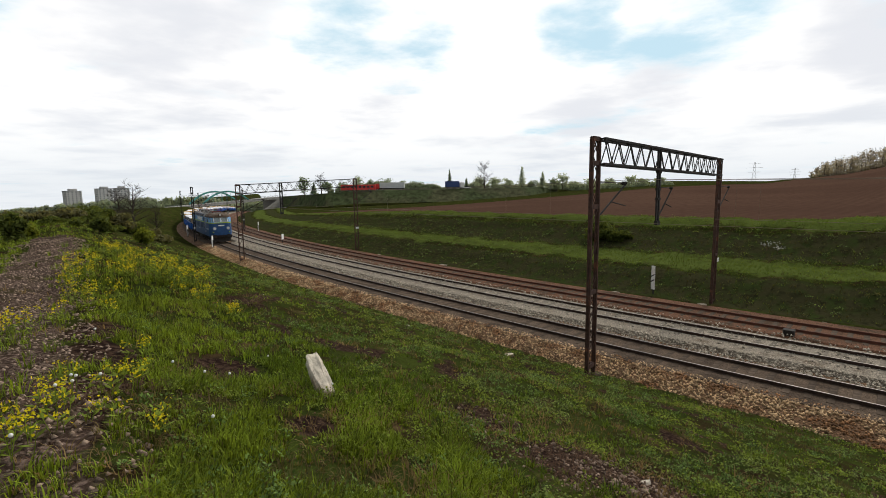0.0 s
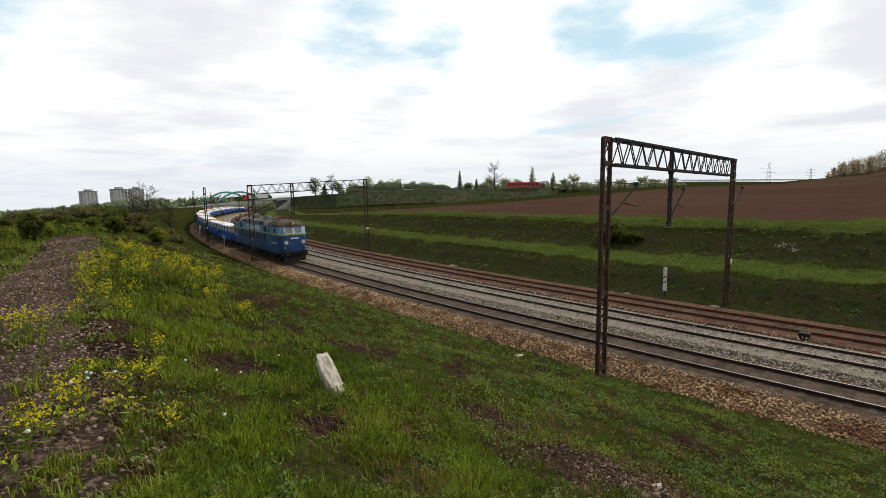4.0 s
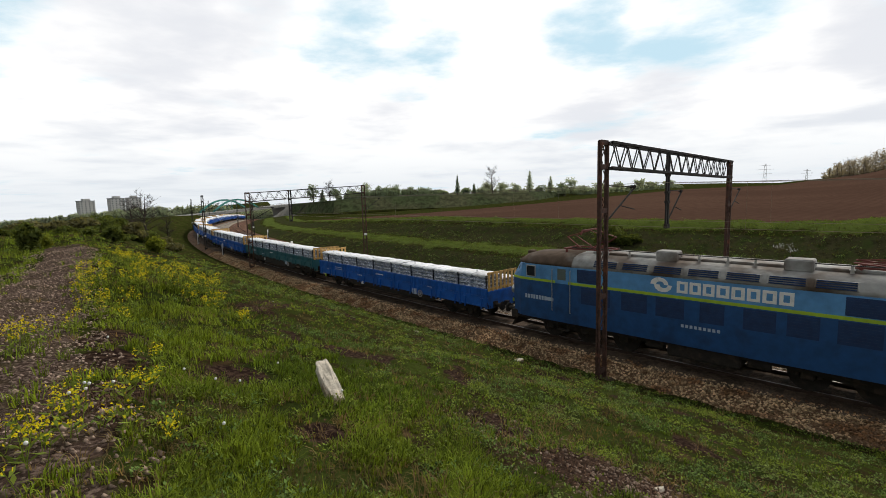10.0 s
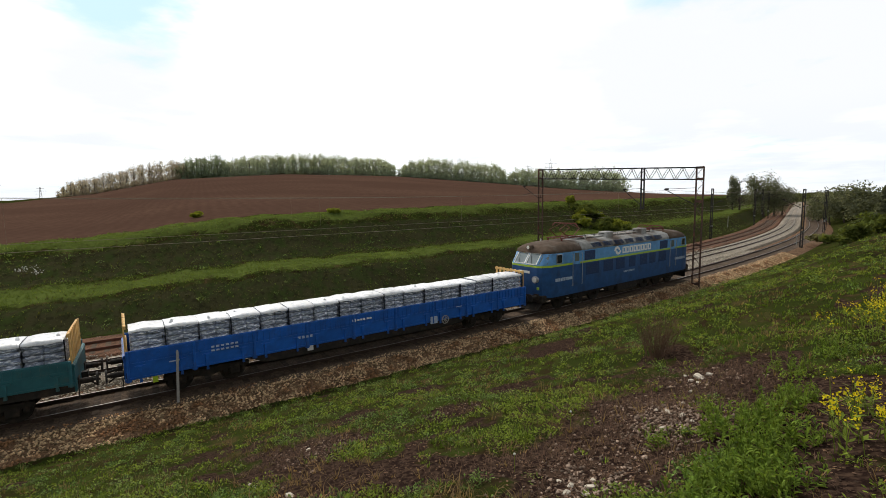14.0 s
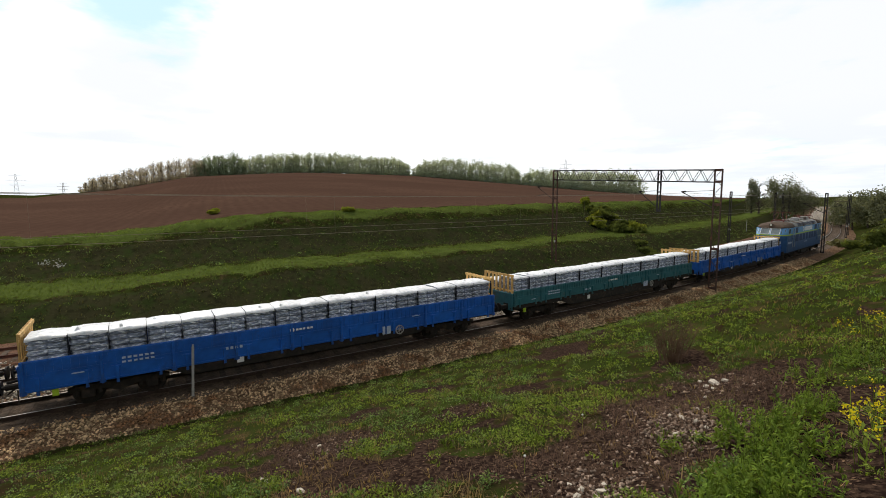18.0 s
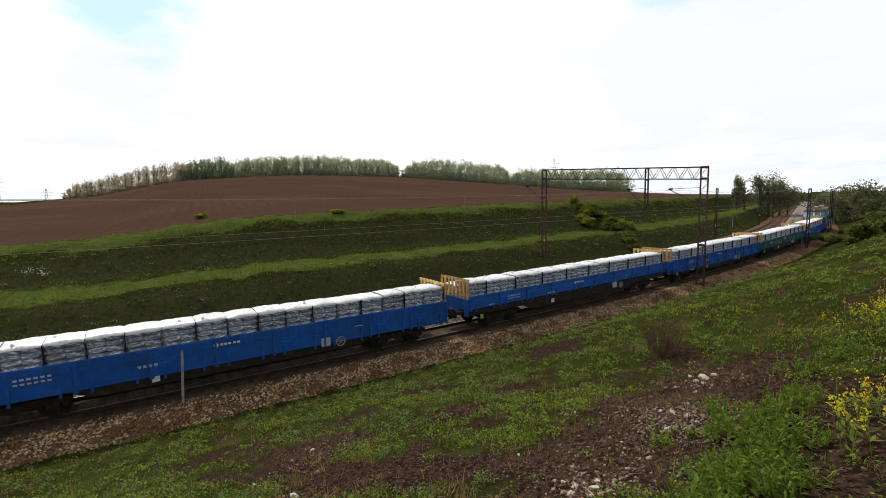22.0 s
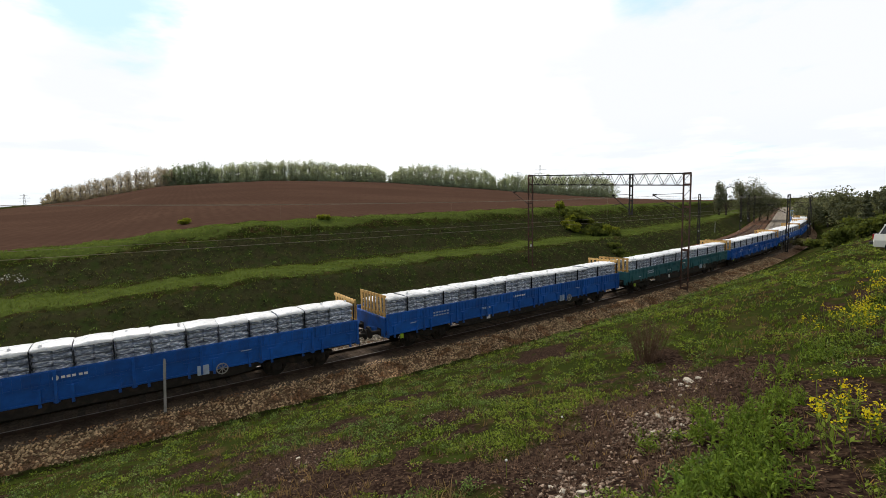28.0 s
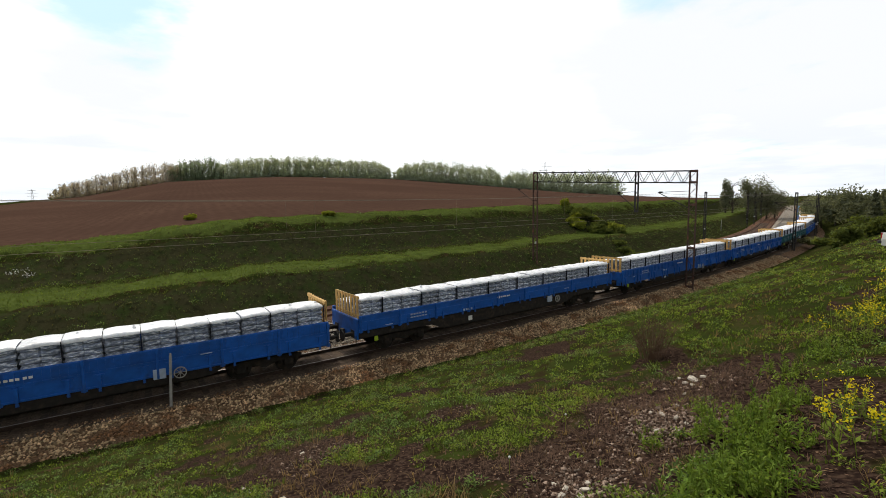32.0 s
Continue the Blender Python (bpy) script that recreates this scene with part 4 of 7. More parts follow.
def locomotive():
    lo = thing("locomotive", "six-axle electric locomotive, light blue over dark blue, sooty roof", "locomotive")
    stations = [(-HL, 0.98), (-HL + 0.16, 1.22), (-HL + 0.75, 1.48), (-HL + 1.3, 1.52), (-3, 1.53), (0, 1.53), (3, 1.53), (HL - 1.3, 1.52), (HL - 0.75, 1.48), (HL - 0.16, 1.22), (HL, 0.98)]

    def xs(x, z):
        """The cab's face leans back above the belt line, and the nose draws in a little low down."""
        e = max(0.0, (abs(x) - (HL - 1.0))) / 1.0
        back = 0.62 * e * max(0.0, z - 2.95) / 0.85 + 0.10 * e * max(0.0, 1.7 - z)
        return math.copysign(abs(x) - back, x)

    def slab(zs, inset=0.0, caps=True):
        sh = Shape()
        rings = []
        for x, hw in stations:
            y = hw - inset
            rings.append([(xs(x, z), -y, z) for z in zs] + [(xs(x, z), y, z) for z in zs[::-1]])
        return sh.loft(rings)

    part("lower_body", slab((0.98, 1.10, 1.7, 2.4, 2.84), 0.0), BLUE_DARK, lo)
    part("upper_body", slab((2.96, 3.4, 3.66), 0.012), BLUE_LIGHT, lo)
    part("belt_stripe", slab((2.842, 2.958), -0.008), STRIPE, lo, "yellow-green belt stripe")

    # roof: long grey shell with rounded ends
    def roof_ring(x, hw, zc, lift=0.0):
        return [(x, -hw, 3.66), (x, -hw * 0.985, 3.80), (x, -hw * 0.86, zc - 0.20), (x, -hw * 0.55, zc - 0.05), (x, 0, zc), (x, hw * 0.55, zc - 0.05), (x, hw * 0.86, zc - 0.20), (x, hw * 0.985, 3.80), (x, hw, 3.66)]

    sh = Shape()
    sh.loft([roof_ring(x, hw, zc) for x, hw, zc in ((-5.6, 1.51, 4.28), (0, 1.51, 4.30), (5.6, 1.51, 4.28))])
    part("roof", sh, ROOF_GREY, lo, smooth=True)
    for sg in (-1, 1):
        sh = Shape()
        sh.loft([roof_ring(sg * x, hw, zc) for x, hw, zc in ((5.602, 1.515, 4.285), (7.2, 1.51, 4.26), (8.1, 1.46, 4.20), (8.55, 1.30, 4.08), (8.84, 1.02, 3.90))])
        part("cab_roof", sh, ROOF_SOOT, lo, "brown sooty cab roof", smooth=True)
    # walkway and roof gear
    part("roof_hatch", Shape().box(-5.0, 5.0, -0.62, 0.62, 4.24, 4.36, 0, 0.03), ROOF_GREY, lo)
    for x in (-1.6, 2.8):
        part("roof_box", Shape().box(x - 0.42, x + 0.42, -0.95, -0.25, 4.18, 4.62, 0, 0.05), ROOF_GREY, lo, "grey roof-mounted box")
    for x in (-4.2, -3.2, -0.4, 0.6, 1.5, 4.2):
        part("roof_insulator", Shape().tube((x, -0.75, 4.2), (x, -0.75, 4.48), 0.06, 0.04, 8).disc(x, -0.75, 4.36, 0.09, 0.03, "z", 10), CONCRETE, lo, "pale roof insulator")
    part("roof_conductor", Shape().tube((-6, -0.75, 4.5), (6, -0.75, 4.5), 0.02, n=5), STEEL_DARK, lo)
    # slanted grilles along the roof's edge
    for sy in (-1, 1):
        for i in range(7):
            x0 = -4.55 + i * 1.31
            fr = Shape()
            a, b = (1.505 * sy, 3.78), (1.32 * sy, 4.06)
            fr.add([(x0, a[0], a[1]), (x0 + 1.16, a[0], a[1]), (x0 + 1.16, b[0], b[1]), (x0, b[0], b[1]),
                    (x0 + 0.06, a[0] + 0.05 * sy, a[1] + 0.04), (x0 + 1.10, a[0] + 0.05 * sy, a[1] + 0.04), (x0 + 1.10, b[0] + 0.06 * sy, b[1] - 0.02), (x0 + 0.06, b[0] + 0.06 * sy, b[1] - 0.02)],
                   [(0, 1, 5, 4), (1, 2, 6, 5), (2, 3, 7, 6), (3, 0, 4, 7)])
            g = part("roof_grille", fr, ROOF_GREY, lo)
            sl = Shape()
            for q in range(4):
                t = (q + 0.5) / 4
                y = a[0] + (b[0] - a[0]) * t + 0.055 * sy
                z = a[1] + (b[1] - a[1]) * t + 0.01
                sl.box(x0 + 0.07, x0 + 1.09, y - 0.02, y + 0.02, z - 0.02, z + 0.018)
            part("slat_panel", sl, LOUVRE, g)
    # side windows, vents, doors
    for sy in (-1, 1):
        Y = lambda d: tuple(sorted((sy * 1.515, sy * (1.515 + d))))
        for sg in (-1, 1):
            cab = part("cab_side_window", Shape().box(*sorted((sg * 7.55, sg * 8.10)), *Y(0.03), 3.02, 3.60, 0, 0.012), CHROME, lo, "cab window in a pale metal frame")
            part("pane", Shape().box(*sorted((sg * 7.60, sg * 8.05)), *Y(0.036), 3.07, 3.55), GLASS_DARK, cab)
            door = part("cab_door", Shape().box(*sorted((sg * 5.75, sg * 6.45)), *Y(0.025), 1.45, 3.62, 0, 0.01), BLUE_LIGHT, lo, "two-tone blue cab door")
            part("door_lower_panel", Shape().box(*sorted((sg * 5.74, sg * 6.46)), *Y(0.03), 1.44, 2.84), BLUE_DARK, door)
            part("door_window", Shape().box(*sorted((sg * 5.88, sg * 6.32)), *Y(0.032), 3.02, 3.55), GLASS_PALE, door)
            for xx in (5.62, 6.58):
                part("handrail", Shape().tube((sg * xx, sy * 1.60, 1.5), (sg * xx, sy * 1.60, 3.5), 0.022, n=6).tube((sg * xx, sy * 1.52, 1.5), (sg * xx, sy * 1.60, 1.5), 0.02, n=5).tube((sg * xx, sy * 1.52, 3.5), (sg * xx, sy * 1.60, 3.5), 0.02, n=5), CHROME, lo, "bright vertical handrail")
            up = part("side_vent", Shape().box(*sorted((sg * 4.15, sg * 5.30)), *Y(0.02), 2.99, 3.60, 0, 0.008), LOUVRE, lo, "dark upper louvre")
            part("louvre_panel", vent_slats(sg * 4.2, sg * 5.25, sy, 3.02, 3.57), LOUVRE, up)
        for x0, x1 in ((-5.1, -3.7), (-3.2, -2.1), (-1.75, -0.65), (-0.1, 0.75), (1.35, 2.35), (2.65, 3.55), (4.0, 5.1)):
            v = part("side_vent", Shape().box(x0, x1, *Y(0.02), 2.02, 2.80, 0, 0.008), LOUVRE, lo, "dark lower louvre")
            part("louvre_panel", vent_slats(x0 + 0.06, x1 - 0.06, sy, 2.06, 2.76), LOUVRE, v)
        # white lettering replaced by plain shapes: round mark, long word, running-number bars
        mark = Shape()
        for q in (0, 1):
            a0 = math.pi * q
            pts = []
            for i in range(7):
                t = a0 + math.pi * i / 6
                pts.append((math.cos(t) * 0.36, math.sin(t) * 0.30))
            for i in range(6, -1, -1):
                t = a0 + math.pi * i / 6
                pts.append((math.cos(t) * 0.16 + 0.03, math.sin(t) * 0.13))
            sh_ = 0.07 * (1 if q else -1)
            mark.add([(-1.55 * -sy + p[0] + sh_, sy * 1.535, 3.33 + p[1]) for p in pts], [tuple(range(14))])
        part("round_mark", mark, WHITE, lo, "white round company mark")["kind"] = "stuff"
        word = Shape()
        x = -0.95
        for i, w in enumerate((0.40, 0.40, 0.40, 0.42, 0.42, 0.40, 0.42, 0.42)):
            xx = (x if sy < 0 else -x - w)
            for a_, b_, c_, d_ in ((0, w * 0.28, 0, 0.46), (w * 0.72, w, 0, 0.46), (w * 0.28, w * 0.72, 0.36, 0.46), (w * 0.28, w * 0.72, 0.0, 0.10)):
                word.box(xx + a_, xx + b_, *sorted((sy * 1.505, sy * 1.536)), 3.08 + c_, 3.08 + d_)
            x += w + 0.07
        part("side_lettering", word, WHITE, lo, "white lettering as plain bars")["kind"] = "stuff"
        num = Shape()
        for sg in (-1, 1):
            for i in range(8):
                num.box(sg * 7.55 - 0.62 + i * 0.16, sg * 7.55 - 0.62 + i * 0.16 + 0.11, *sorted((sy * 1.49, sy * 1.532)), 1.92, 2.12)
            num.box(sg * 6.75 - 0.2, sg * 6.75 + 0.2, *sorted((sy * 1.51, sy * 1.537)), 1.93, 2.10)
        for i in range(9):
            num.box(-0.75 + i * 0.16, -0.75 + i * 0.16 + 0.10, *sorted((sy * 1.51, sy * 1.537)), 1.72, 1.84)
        part("number_mark", num, PALE_MARK, lo, "pale bars in place of numbers")["kind"] = "stuff"
    # cab faces
    for sg in (-1, 1):
        def P(y, z, out=0.012):
            t = abs(y)
            edge = np.interp(t, (0, 0.98, 1.22, 1.48), (HL, HL, HL - 0.16, HL - 0.75))
            return (xs(sg * edge, z) + sg * out, y, z)
        for y0, y1 in ((-0.90, -0.06), (0.06, 0.90)):
            fr = part("windscreen", Shape().add([P(y0, 3.03), P(y1, 3.03), P(y1, 3.64), P(y0, 3.64)], [(0, 1, 2, 3)]), GLASS_PALE, lo, "raked windscreen reflecting the sky")
            part("windscreen_frame", Shape().bar(P(y0, 3.02, 0.02), P(y1, 3.02, 0.02), 0.05).bar(P(y0, 3.65, 0.02), P(y1, 3.65, 0.02), 0.05).bar(P(y0, 3.02, 0.02), P(y0, 3.65, 0.02), 0.05).bar(P(y1, 3.02, 0.02), P(y1, 3.65, 0.02), 0.05), WHITE, fr, "pale frame")
            part("wiper", Shape().bar(P((y0 + y1) / 2, 3.05, 0.04), P((y0 + y1) / 2 + 0.25, 3.5, 0.04), 0.02), BLACK, fr)
        for sy in (-1, 1):
            a = [P(sy * y, z) for y, z in ((1.02, 3.03), (1.36, 3.03), (1.36, 3.62), (1.02, 3.62))]
            c = part("corner_window", Shape().add(a, [(0, 1, 2, 3)]), GLASS_PALE, lo, "corner window beside the windscreen")
            part("headlamp", Shape().disc(sg * (HL + 0.02), sy * 0.88, 2.12, 0.22, 0.16, "x", 18), CHROME, lo, "round headlamp with a bright rim")
            part("lamp_glass", Shape().disc(sg * (HL + 0.105), sy * 0.88, 2.12, 0.16, 0.02, "x", 16), LAMP, lo)
            part("marker_plate", Shape().box(*sorted((sg * (HL - 0.06), sg * (HL + 0.02))), sy * 1.05 - 0.07, sy * 1.05 + 0.07, 1.5, 1.66), STRIPE, lo, "small yellow marker")
        part("top_lamp", Shape().box(*sorted((sg * 8.62, sg * 8.95)), -0.22, 0.22, 3.86, 4.14, 0, 0.05), ROOF_SOOT, lo)
        part("top_lamp_glass", Shape().disc(sg * 8.96, 0, 4.0, 0.11, 0.02, "x", 14), LAMP, lo)
        part("front_mark", Shape().add([P(y, z, 0.02) for y, z in ((-0.42, 2.44), (0.42, 2.44), (0.42, 2.60), (-0.42, 2.60))], [(0, 1, 2, 3)]), WHITE, lo, "white bar on the nose")
        part("buffer_beam", Shape().box(*sorted((sg * 8.75, sg * 9.2)), -1.35, 1.35, 0.72, 1.15, 0, 0.03), UNDER, lo)
        part("snow_plough", Shape().add([(sg * 9.0, -1.2, 0.72), (sg * 9.0, 1.2, 0.72), (sg * 9.35, 1.1, 0.22), (sg * 9.35, -1.1, 0.22), (sg * 8.9, -1.2, 0.72), (sg * 8.9, 1.2, 0.72), (sg * 9.25, 1.1, 0.22), (sg * 9.25, -1.1, 0.22)], [(0, 1, 2, 3), (4, 7, 6, 5), (0, 4, 5, 1), (3, 2, 6, 7), (0, 3, 7, 4), (1, 5, 6, 2)]), UNDER, lo)
        buffers(lo, sg * 9.2, 1.05, sg)
        for sy in (-1, 1):
            part("step", Shape().box(sg * 6.1 - 0.3, sg * 6.1 + 0.3, sy * 1.35 - 0.12, sy * 1.35 + 0.12, 0.55, 0.60).bar((sg * 6.1 - 0.28, sy * 1.42, 0.58), (sg * 6.1 - 0.28, sy * 1.45, 1.0), 0.04).bar((sg * 6.1 + 0.28, sy * 1.42, 0.58), (sg * 6.1 + 0.28, sy * 1.45, 1.0), 0.04), UNDER, lo)
    # underframe
    part("underframe", Shape().box(-9.0, 9.0, -1.30, 1.30, 0.80, 1.0), UNDER, lo)
    part("battery_box", Shape().box(-1.3, 1.3, -1.40, 1.40, 0.42, 1.0, 0, 0.05), UNDER, lo)
    part("air_tank", Shape().tube((1.5, -1.1, 0.7), (2.2, -1.1, 0.7), 0.2, n=12).tube((-2.2, -1.1, 0.7), (-1.5, -1.1, 0.7), 0.2, n=12), UNDER, lo)
    for x in (-5.1, 5.1):
        bogie(lo, x, (-1.85, 0.0, 1.85), 0.625, 0.72)
    # pantographs: the rear one is raised to the wire, the front one folded
    pantograph(lo, 5.4, 4.42, False)
    pantograph(lo, -5.4, 4.42, True)
    return lo


def vent_slats(x0, x1, sy, z0, z1):
    sh = Shape()
    x0, x1 = sorted((x0, x1))
    n = 7
    for i in range(n):
        z = z0 + (z1 - z0) * (i + 0.5) / n
        sh.box(x0, x1, *sorted((sy * 1.534, sy * 1.546)), z - 0.02, z + 0.025)
    return sh


def pantograph(lo, x, z, raised):
    base = Shape()
    for yy in (-0.55, 0.55):
        base.bar((x - 1.15, yy, z), (x + 1.15, yy, z), 0.07)
        for q in (-1.0, 1.0):
            base.tube((x + q, yy, z - 0.2), (x + q, yy, z), 0.06, n=8)
    for q in (-1.1, 0, 1.1):
        base.bar((x + q, -0.55, z), (x + q, 0.55, z), 0.06)
    b = part("pantograph", base, PANTO, lo, "red oxide pantograph")
    top, knee, foot, out = (0.92, 0.55, 0.25, 1.05) if raised else (0.26, 0.14, 0.15, 1.2)
    for yy in (-0.5, 0.5):
        for q in (-1, 1):
            part("lower_arm", Shape().tube((x + q * foot, yy, z + 0.05), (x + q * out, yy * 0.8, z + knee), 0.03, n=5), PANTO, b)
            part("upper_arm", Shape().tube((x + q * out, yy * 0.8, z + knee), (x, yy * 0.5, z + top), 0.022, n=5), PANTO, b)
    part("contact_bar", Shape().loft([[(x + dx, y, zz + dz) for dx, dz in ((-0.04, -0.03), (0.04, -0.03), (0.04, 0.03), (-0.04, 0.03))] for y, zz in ((-1.02, z + top - 0.18), (-0.85, z + top), (0.85, z + top), (1.02, z + top - 0.18))]), PANTO, b)


WL = 9.62  # half length of a wagon's deck


def sack_stack(rng, w, d, h):
    """A wrapped pallet of sacks: bulging layers, deeply nipped in between, with a crease up the middle of each side."""
    sh = Shape()
    layers = 7
    lh = h / layers
    rings = []
    for i in range(layers):
        e = rng.uniform(-0.02, 0.015)
        for t, m in ((0.02, -0.075), (0.25, -0.008), (0.6, 0.0), (0.98, -0.075)):
            x, y, z = w / 2 + m * 0.6, d / 2 + m + e, lh * (i + t)
            c = 0.07
            rings.append([(-x, -y + c, z), (-x + c, -y, z), (-0.05, -y + 0.006, z), (0, -y + 0.06, z), (0.05, -y + 0.006, z), (x - c, -y, z), (x, -y + c, z),
                          (x, y - c, z), (x - c, y, z), (0.05, y - 0.006, z), (0, y - 0.06, z), (-0.05, y - 0.006, z), (-x + c, y, z), (-x, y - c, z)])
    sh.loft(rings)
    return sh


def wagon(paint, tall, label, low):
    rng = random.Random(11 if tall else 23)
    wg = thing("flat_wagon", label, "freight wagon", group="wagons of the train")
    floor = 1.22
    side_top = 1.98
    part("deck", Shape().box(-WL, WL, -1.42, 1.42, floor - 0.12, floor, 0, 0.015), UNDER, wg)
    fr = Shape()
    for sy in (-1, 1):
        y0, y1 = sorted((sy * 1.36, sy * 1.44))
        fr.loft([[(x, y, z) for y, z in ((y0, zb), (y1, zb), (y1, floor - 0.01), (y0, floor - 0.01))] for x, zb in ((-WL, 0.93), (-8.4, 0.93), (-8.2, 0.94), (-5.6, 0.92), (-4.9, 0.62), (4.9, 0.62), (5.6, 0.92), (8.2, 0.92), (8.4, 0.90), (WL, 0.90))])
    part("sole_bar", fr, UNDER, wg)
    part("centre_sill", Shape().box(-WL + 0.2, WL - 0.2, -0.25, 0.25, 0.75, 1.1), UNDER, wg)
    n = 9
    pw = 2 * WL / n
    sh = Shape()
    ph = side_top - low
    sh.box(-pw / 2 + 0.03, pw / 2 - 0.03, -0.025, 0.025, 0, ph, 0, 0.008)
    for z in (0.02, ph * 0.52, ph - 0.09):
        sh.box(-pw / 2 + 0.03, pw / 2 - 0.03, -0.05, -0.02, z, z + 0.06)
    if tall:
        for i in range(9):
            x = -pw / 2 + pw * (i + 0.75) / 9.5
            sh.box(x - 0.022, x + 0.022, -0.055, -0.02, ph * 0.5, ph - 0.05)
        for q in (-0.30, 0.30):
            sh.box(q * pw - 0.05, q * pw + 0.05, -0.10, -0.02, 0.02, ph * 0.45).box(q * pw - 0.16, q * pw + 0.16, -0.07, -0.02, ph * 0.40, ph * 0.47)
    panel = sh.mesh("side_board", paint)
    sk = Shape().box(-0.045, 0.045, -0.075, 0.05, low - 1.24, side_top - 1.17, 0, 0.01).box(-0.09, 0.09, -0.05, 0.0, low - 1.22, low - 1.10).mesh("stanchion", paint)
    hg = Shape().box(-0.03, 0.03, -0.075, -0.02, -0.12, 0.22).box(-0.045, 0.045, -0.085, -0.02, -0.14, -0.05).mesh("hinge", paint)
    for sy in (-1, 1):
        turn = Matrix.Rotation(0 if sy < 0 else math.pi, 4, "Z")
        for i in range(n):
            x = -WL + pw * (i + 0.5)
            pn = part("side_board", panel, None, wg, at=Matrix.Translation((x, sy * 1.45, low)) @ turn)
            for q in (-0.30, 0.30):
                part("hinge", hg, None, pn, at=Matrix.Translation((q * pw, 0, 0.02)))
        for i in range(n + 1):
            x = -WL + pw * i
            x = min(max(x, -WL + 0.06), WL - 0.06)
            part("stanchion", sk, None, wg, at=Matrix.Translation((x, sy * 1.46, floor - 0.05)) @ turn)
        # pale stencilled panels as plain bars
        mk = Shape()
        Y = sorted((sy * 1.52, sy * 1.535))
        for i in range(6):
            mk.box(-6.9 + 0.17 * i, -6.9 + 0.17 * i + 0.11, *Y, 1.62, 1.69)
            mk.box(-6.9 + 0.17 * i, -6.9 + 0.17 * i + 0.11, *Y, 1.48, 1.54)
        for i in range(4):
            mk.box(-3.6 + 0.17 * i, -3.6 + 0.17 * i + 0.10, *Y, 1.34, 1.44)
        mk.box(4.6, 5.0, *Y, 1.50, 1.53)
        mk.box(-8.3, -7.9, *Y, 1.36, 1.40)
        part("stencil_mark", mk, PALE_MARK, wg, "pale stencilled marks as plain bars")["kind"] = "stuff"
        part("data_plate", Shape().box(3.05, 3.45, *sorted((sy * 1.42, sy * 1.53)), 0.86, 1.22, 0, 0.008), PALE_MARK, wg, "pale data panel")
        part("round_mark", Shape().tube((-1.05, sy * 1.515, 1.72), (-1.05, sy * 1.53, 1.72), 0.09, n=12).box(-0.90, -0.80, *Y, 1.68, 1.76).box(-0.76, -0.66, *Y, 1.68, 1.76).box(-0.62, -0.52, *Y, 1.68, 1.76).box(-0.44, -0.34, *Y, 1.68, 1.76).box(-0.30, -0.20, *Y, 1.68, 1.76), WHITE, wg, "small white company mark")["kind"] = "stuff"
        part("instruction_plate", Shape().box(-3.2, -2.95, *sorted((sy * 1.40, sy * 1.475)), 0.74, 0.98), WHITE, wg, "small white plate")
        part("yellow_plate", Shape().box(-8.85, -8.68, *sorted((sy * 1.40, sy * 1.475)), 0.70, 0.92), STRIPE, wg, "small yellow plate")
    # end boards, with raw timber frames that hold the load
    for sg in (-1, 1):
        x0, x1 = sorted((sg * (WL - 0.02), sg * (WL + 0.05)))
        part("end_board", Shape().box(x0, x1, -1.42, 1.42, floor - 0.1, floor + 0.62, 0, 0.01).box(x0 - 0.02, x1 + 0.02, -1.42, 1.42, floor + 0.50, floor + 0.58), paint, wg)
        ef = part("end_frame", Shape().box(*sorted((sg * (WL - 0.10), sg * (WL - 0.04))), -1.34, 1.05, 2.74, 2.86).box(*sorted((sg * (WL - 0.10), sg * (WL - 0.04))), -1.34, 1.05, 1.90, 1.99), TIMBER, wg, "raw pine frame holding the load")
        for i in range(8):
            y = -1.27 + i * 2.25 / 7
            part("board", Shape().box(*sorted((sg * (WL - 0.045), sg * (WL - 0.005))), y - 0.075, y + 0.075, 1.66, 2.88), TIMBER, ef)
        buffers(wg, sg * (WL + 0.05), 1.06, sg)
        part("head_stock", Shape().box(*sorted((sg * (WL - 0.12), sg * (WL + 0.055))), -1.34, 1.34, 0.86, 1.2, 0, 0.02), paint, wg)
        for sy in (-1, 1):
            part("shunter_handle", Shape().tube((sg * (WL + 0.1), sy * 1.3, 0.6), (sg * (WL + 0.1), sy * 1.3, 1.05), 0.018, n=5).tube((sg * (WL + 0.1), sy * 1.3, 0.6), (sg * (WL - 0.25), sy * 1.3, 0.6), 0.018, n=5), STEEL_DARK, wg)
    for x in (-7.0, 7.0):
        bogie(wg, x, (-0.95, 0.95), 0.46, 0.60)
    # brake gear
    hw = Shape()
    for i in range(16):
        a0, a1 = 2 * math.pi * i / 16, 2 * math.pi * (i + 1) / 16
        hw.bar((3.9 + 0.20 * math.cos(a0), -1.56, 0.98 + 0.20 * math.sin(a0)), (3.9 + 0.20 * math.cos(a1), -1.56, 0.98 + 0.20 * math.sin(a1)), 0.035)
    for i in range(4):
        a0 = math.pi * i / 4
        hw.bar((3.9 + 0.19 * math.cos(a0), -1.56, 0.98 + 0.19 * math.sin(a0)), (3.9 - 0.19 * math.cos(a0), -1.56, 0.98 - 0.19 * math.sin(a0)), 0.02)
    part("hand_wheel", hw, CONCRETE, wg, "grey handbrake wheel")
    part("brake_cylinder", Shape().tube((-0.8, -0.6, 0.68), (0.4, -0.6, 0.68), 0.2, n=12).tube((1.6, -0.7, 0.7), (2.9, -0.7, 0.7), 0.17, n=12), UNDER, wg)
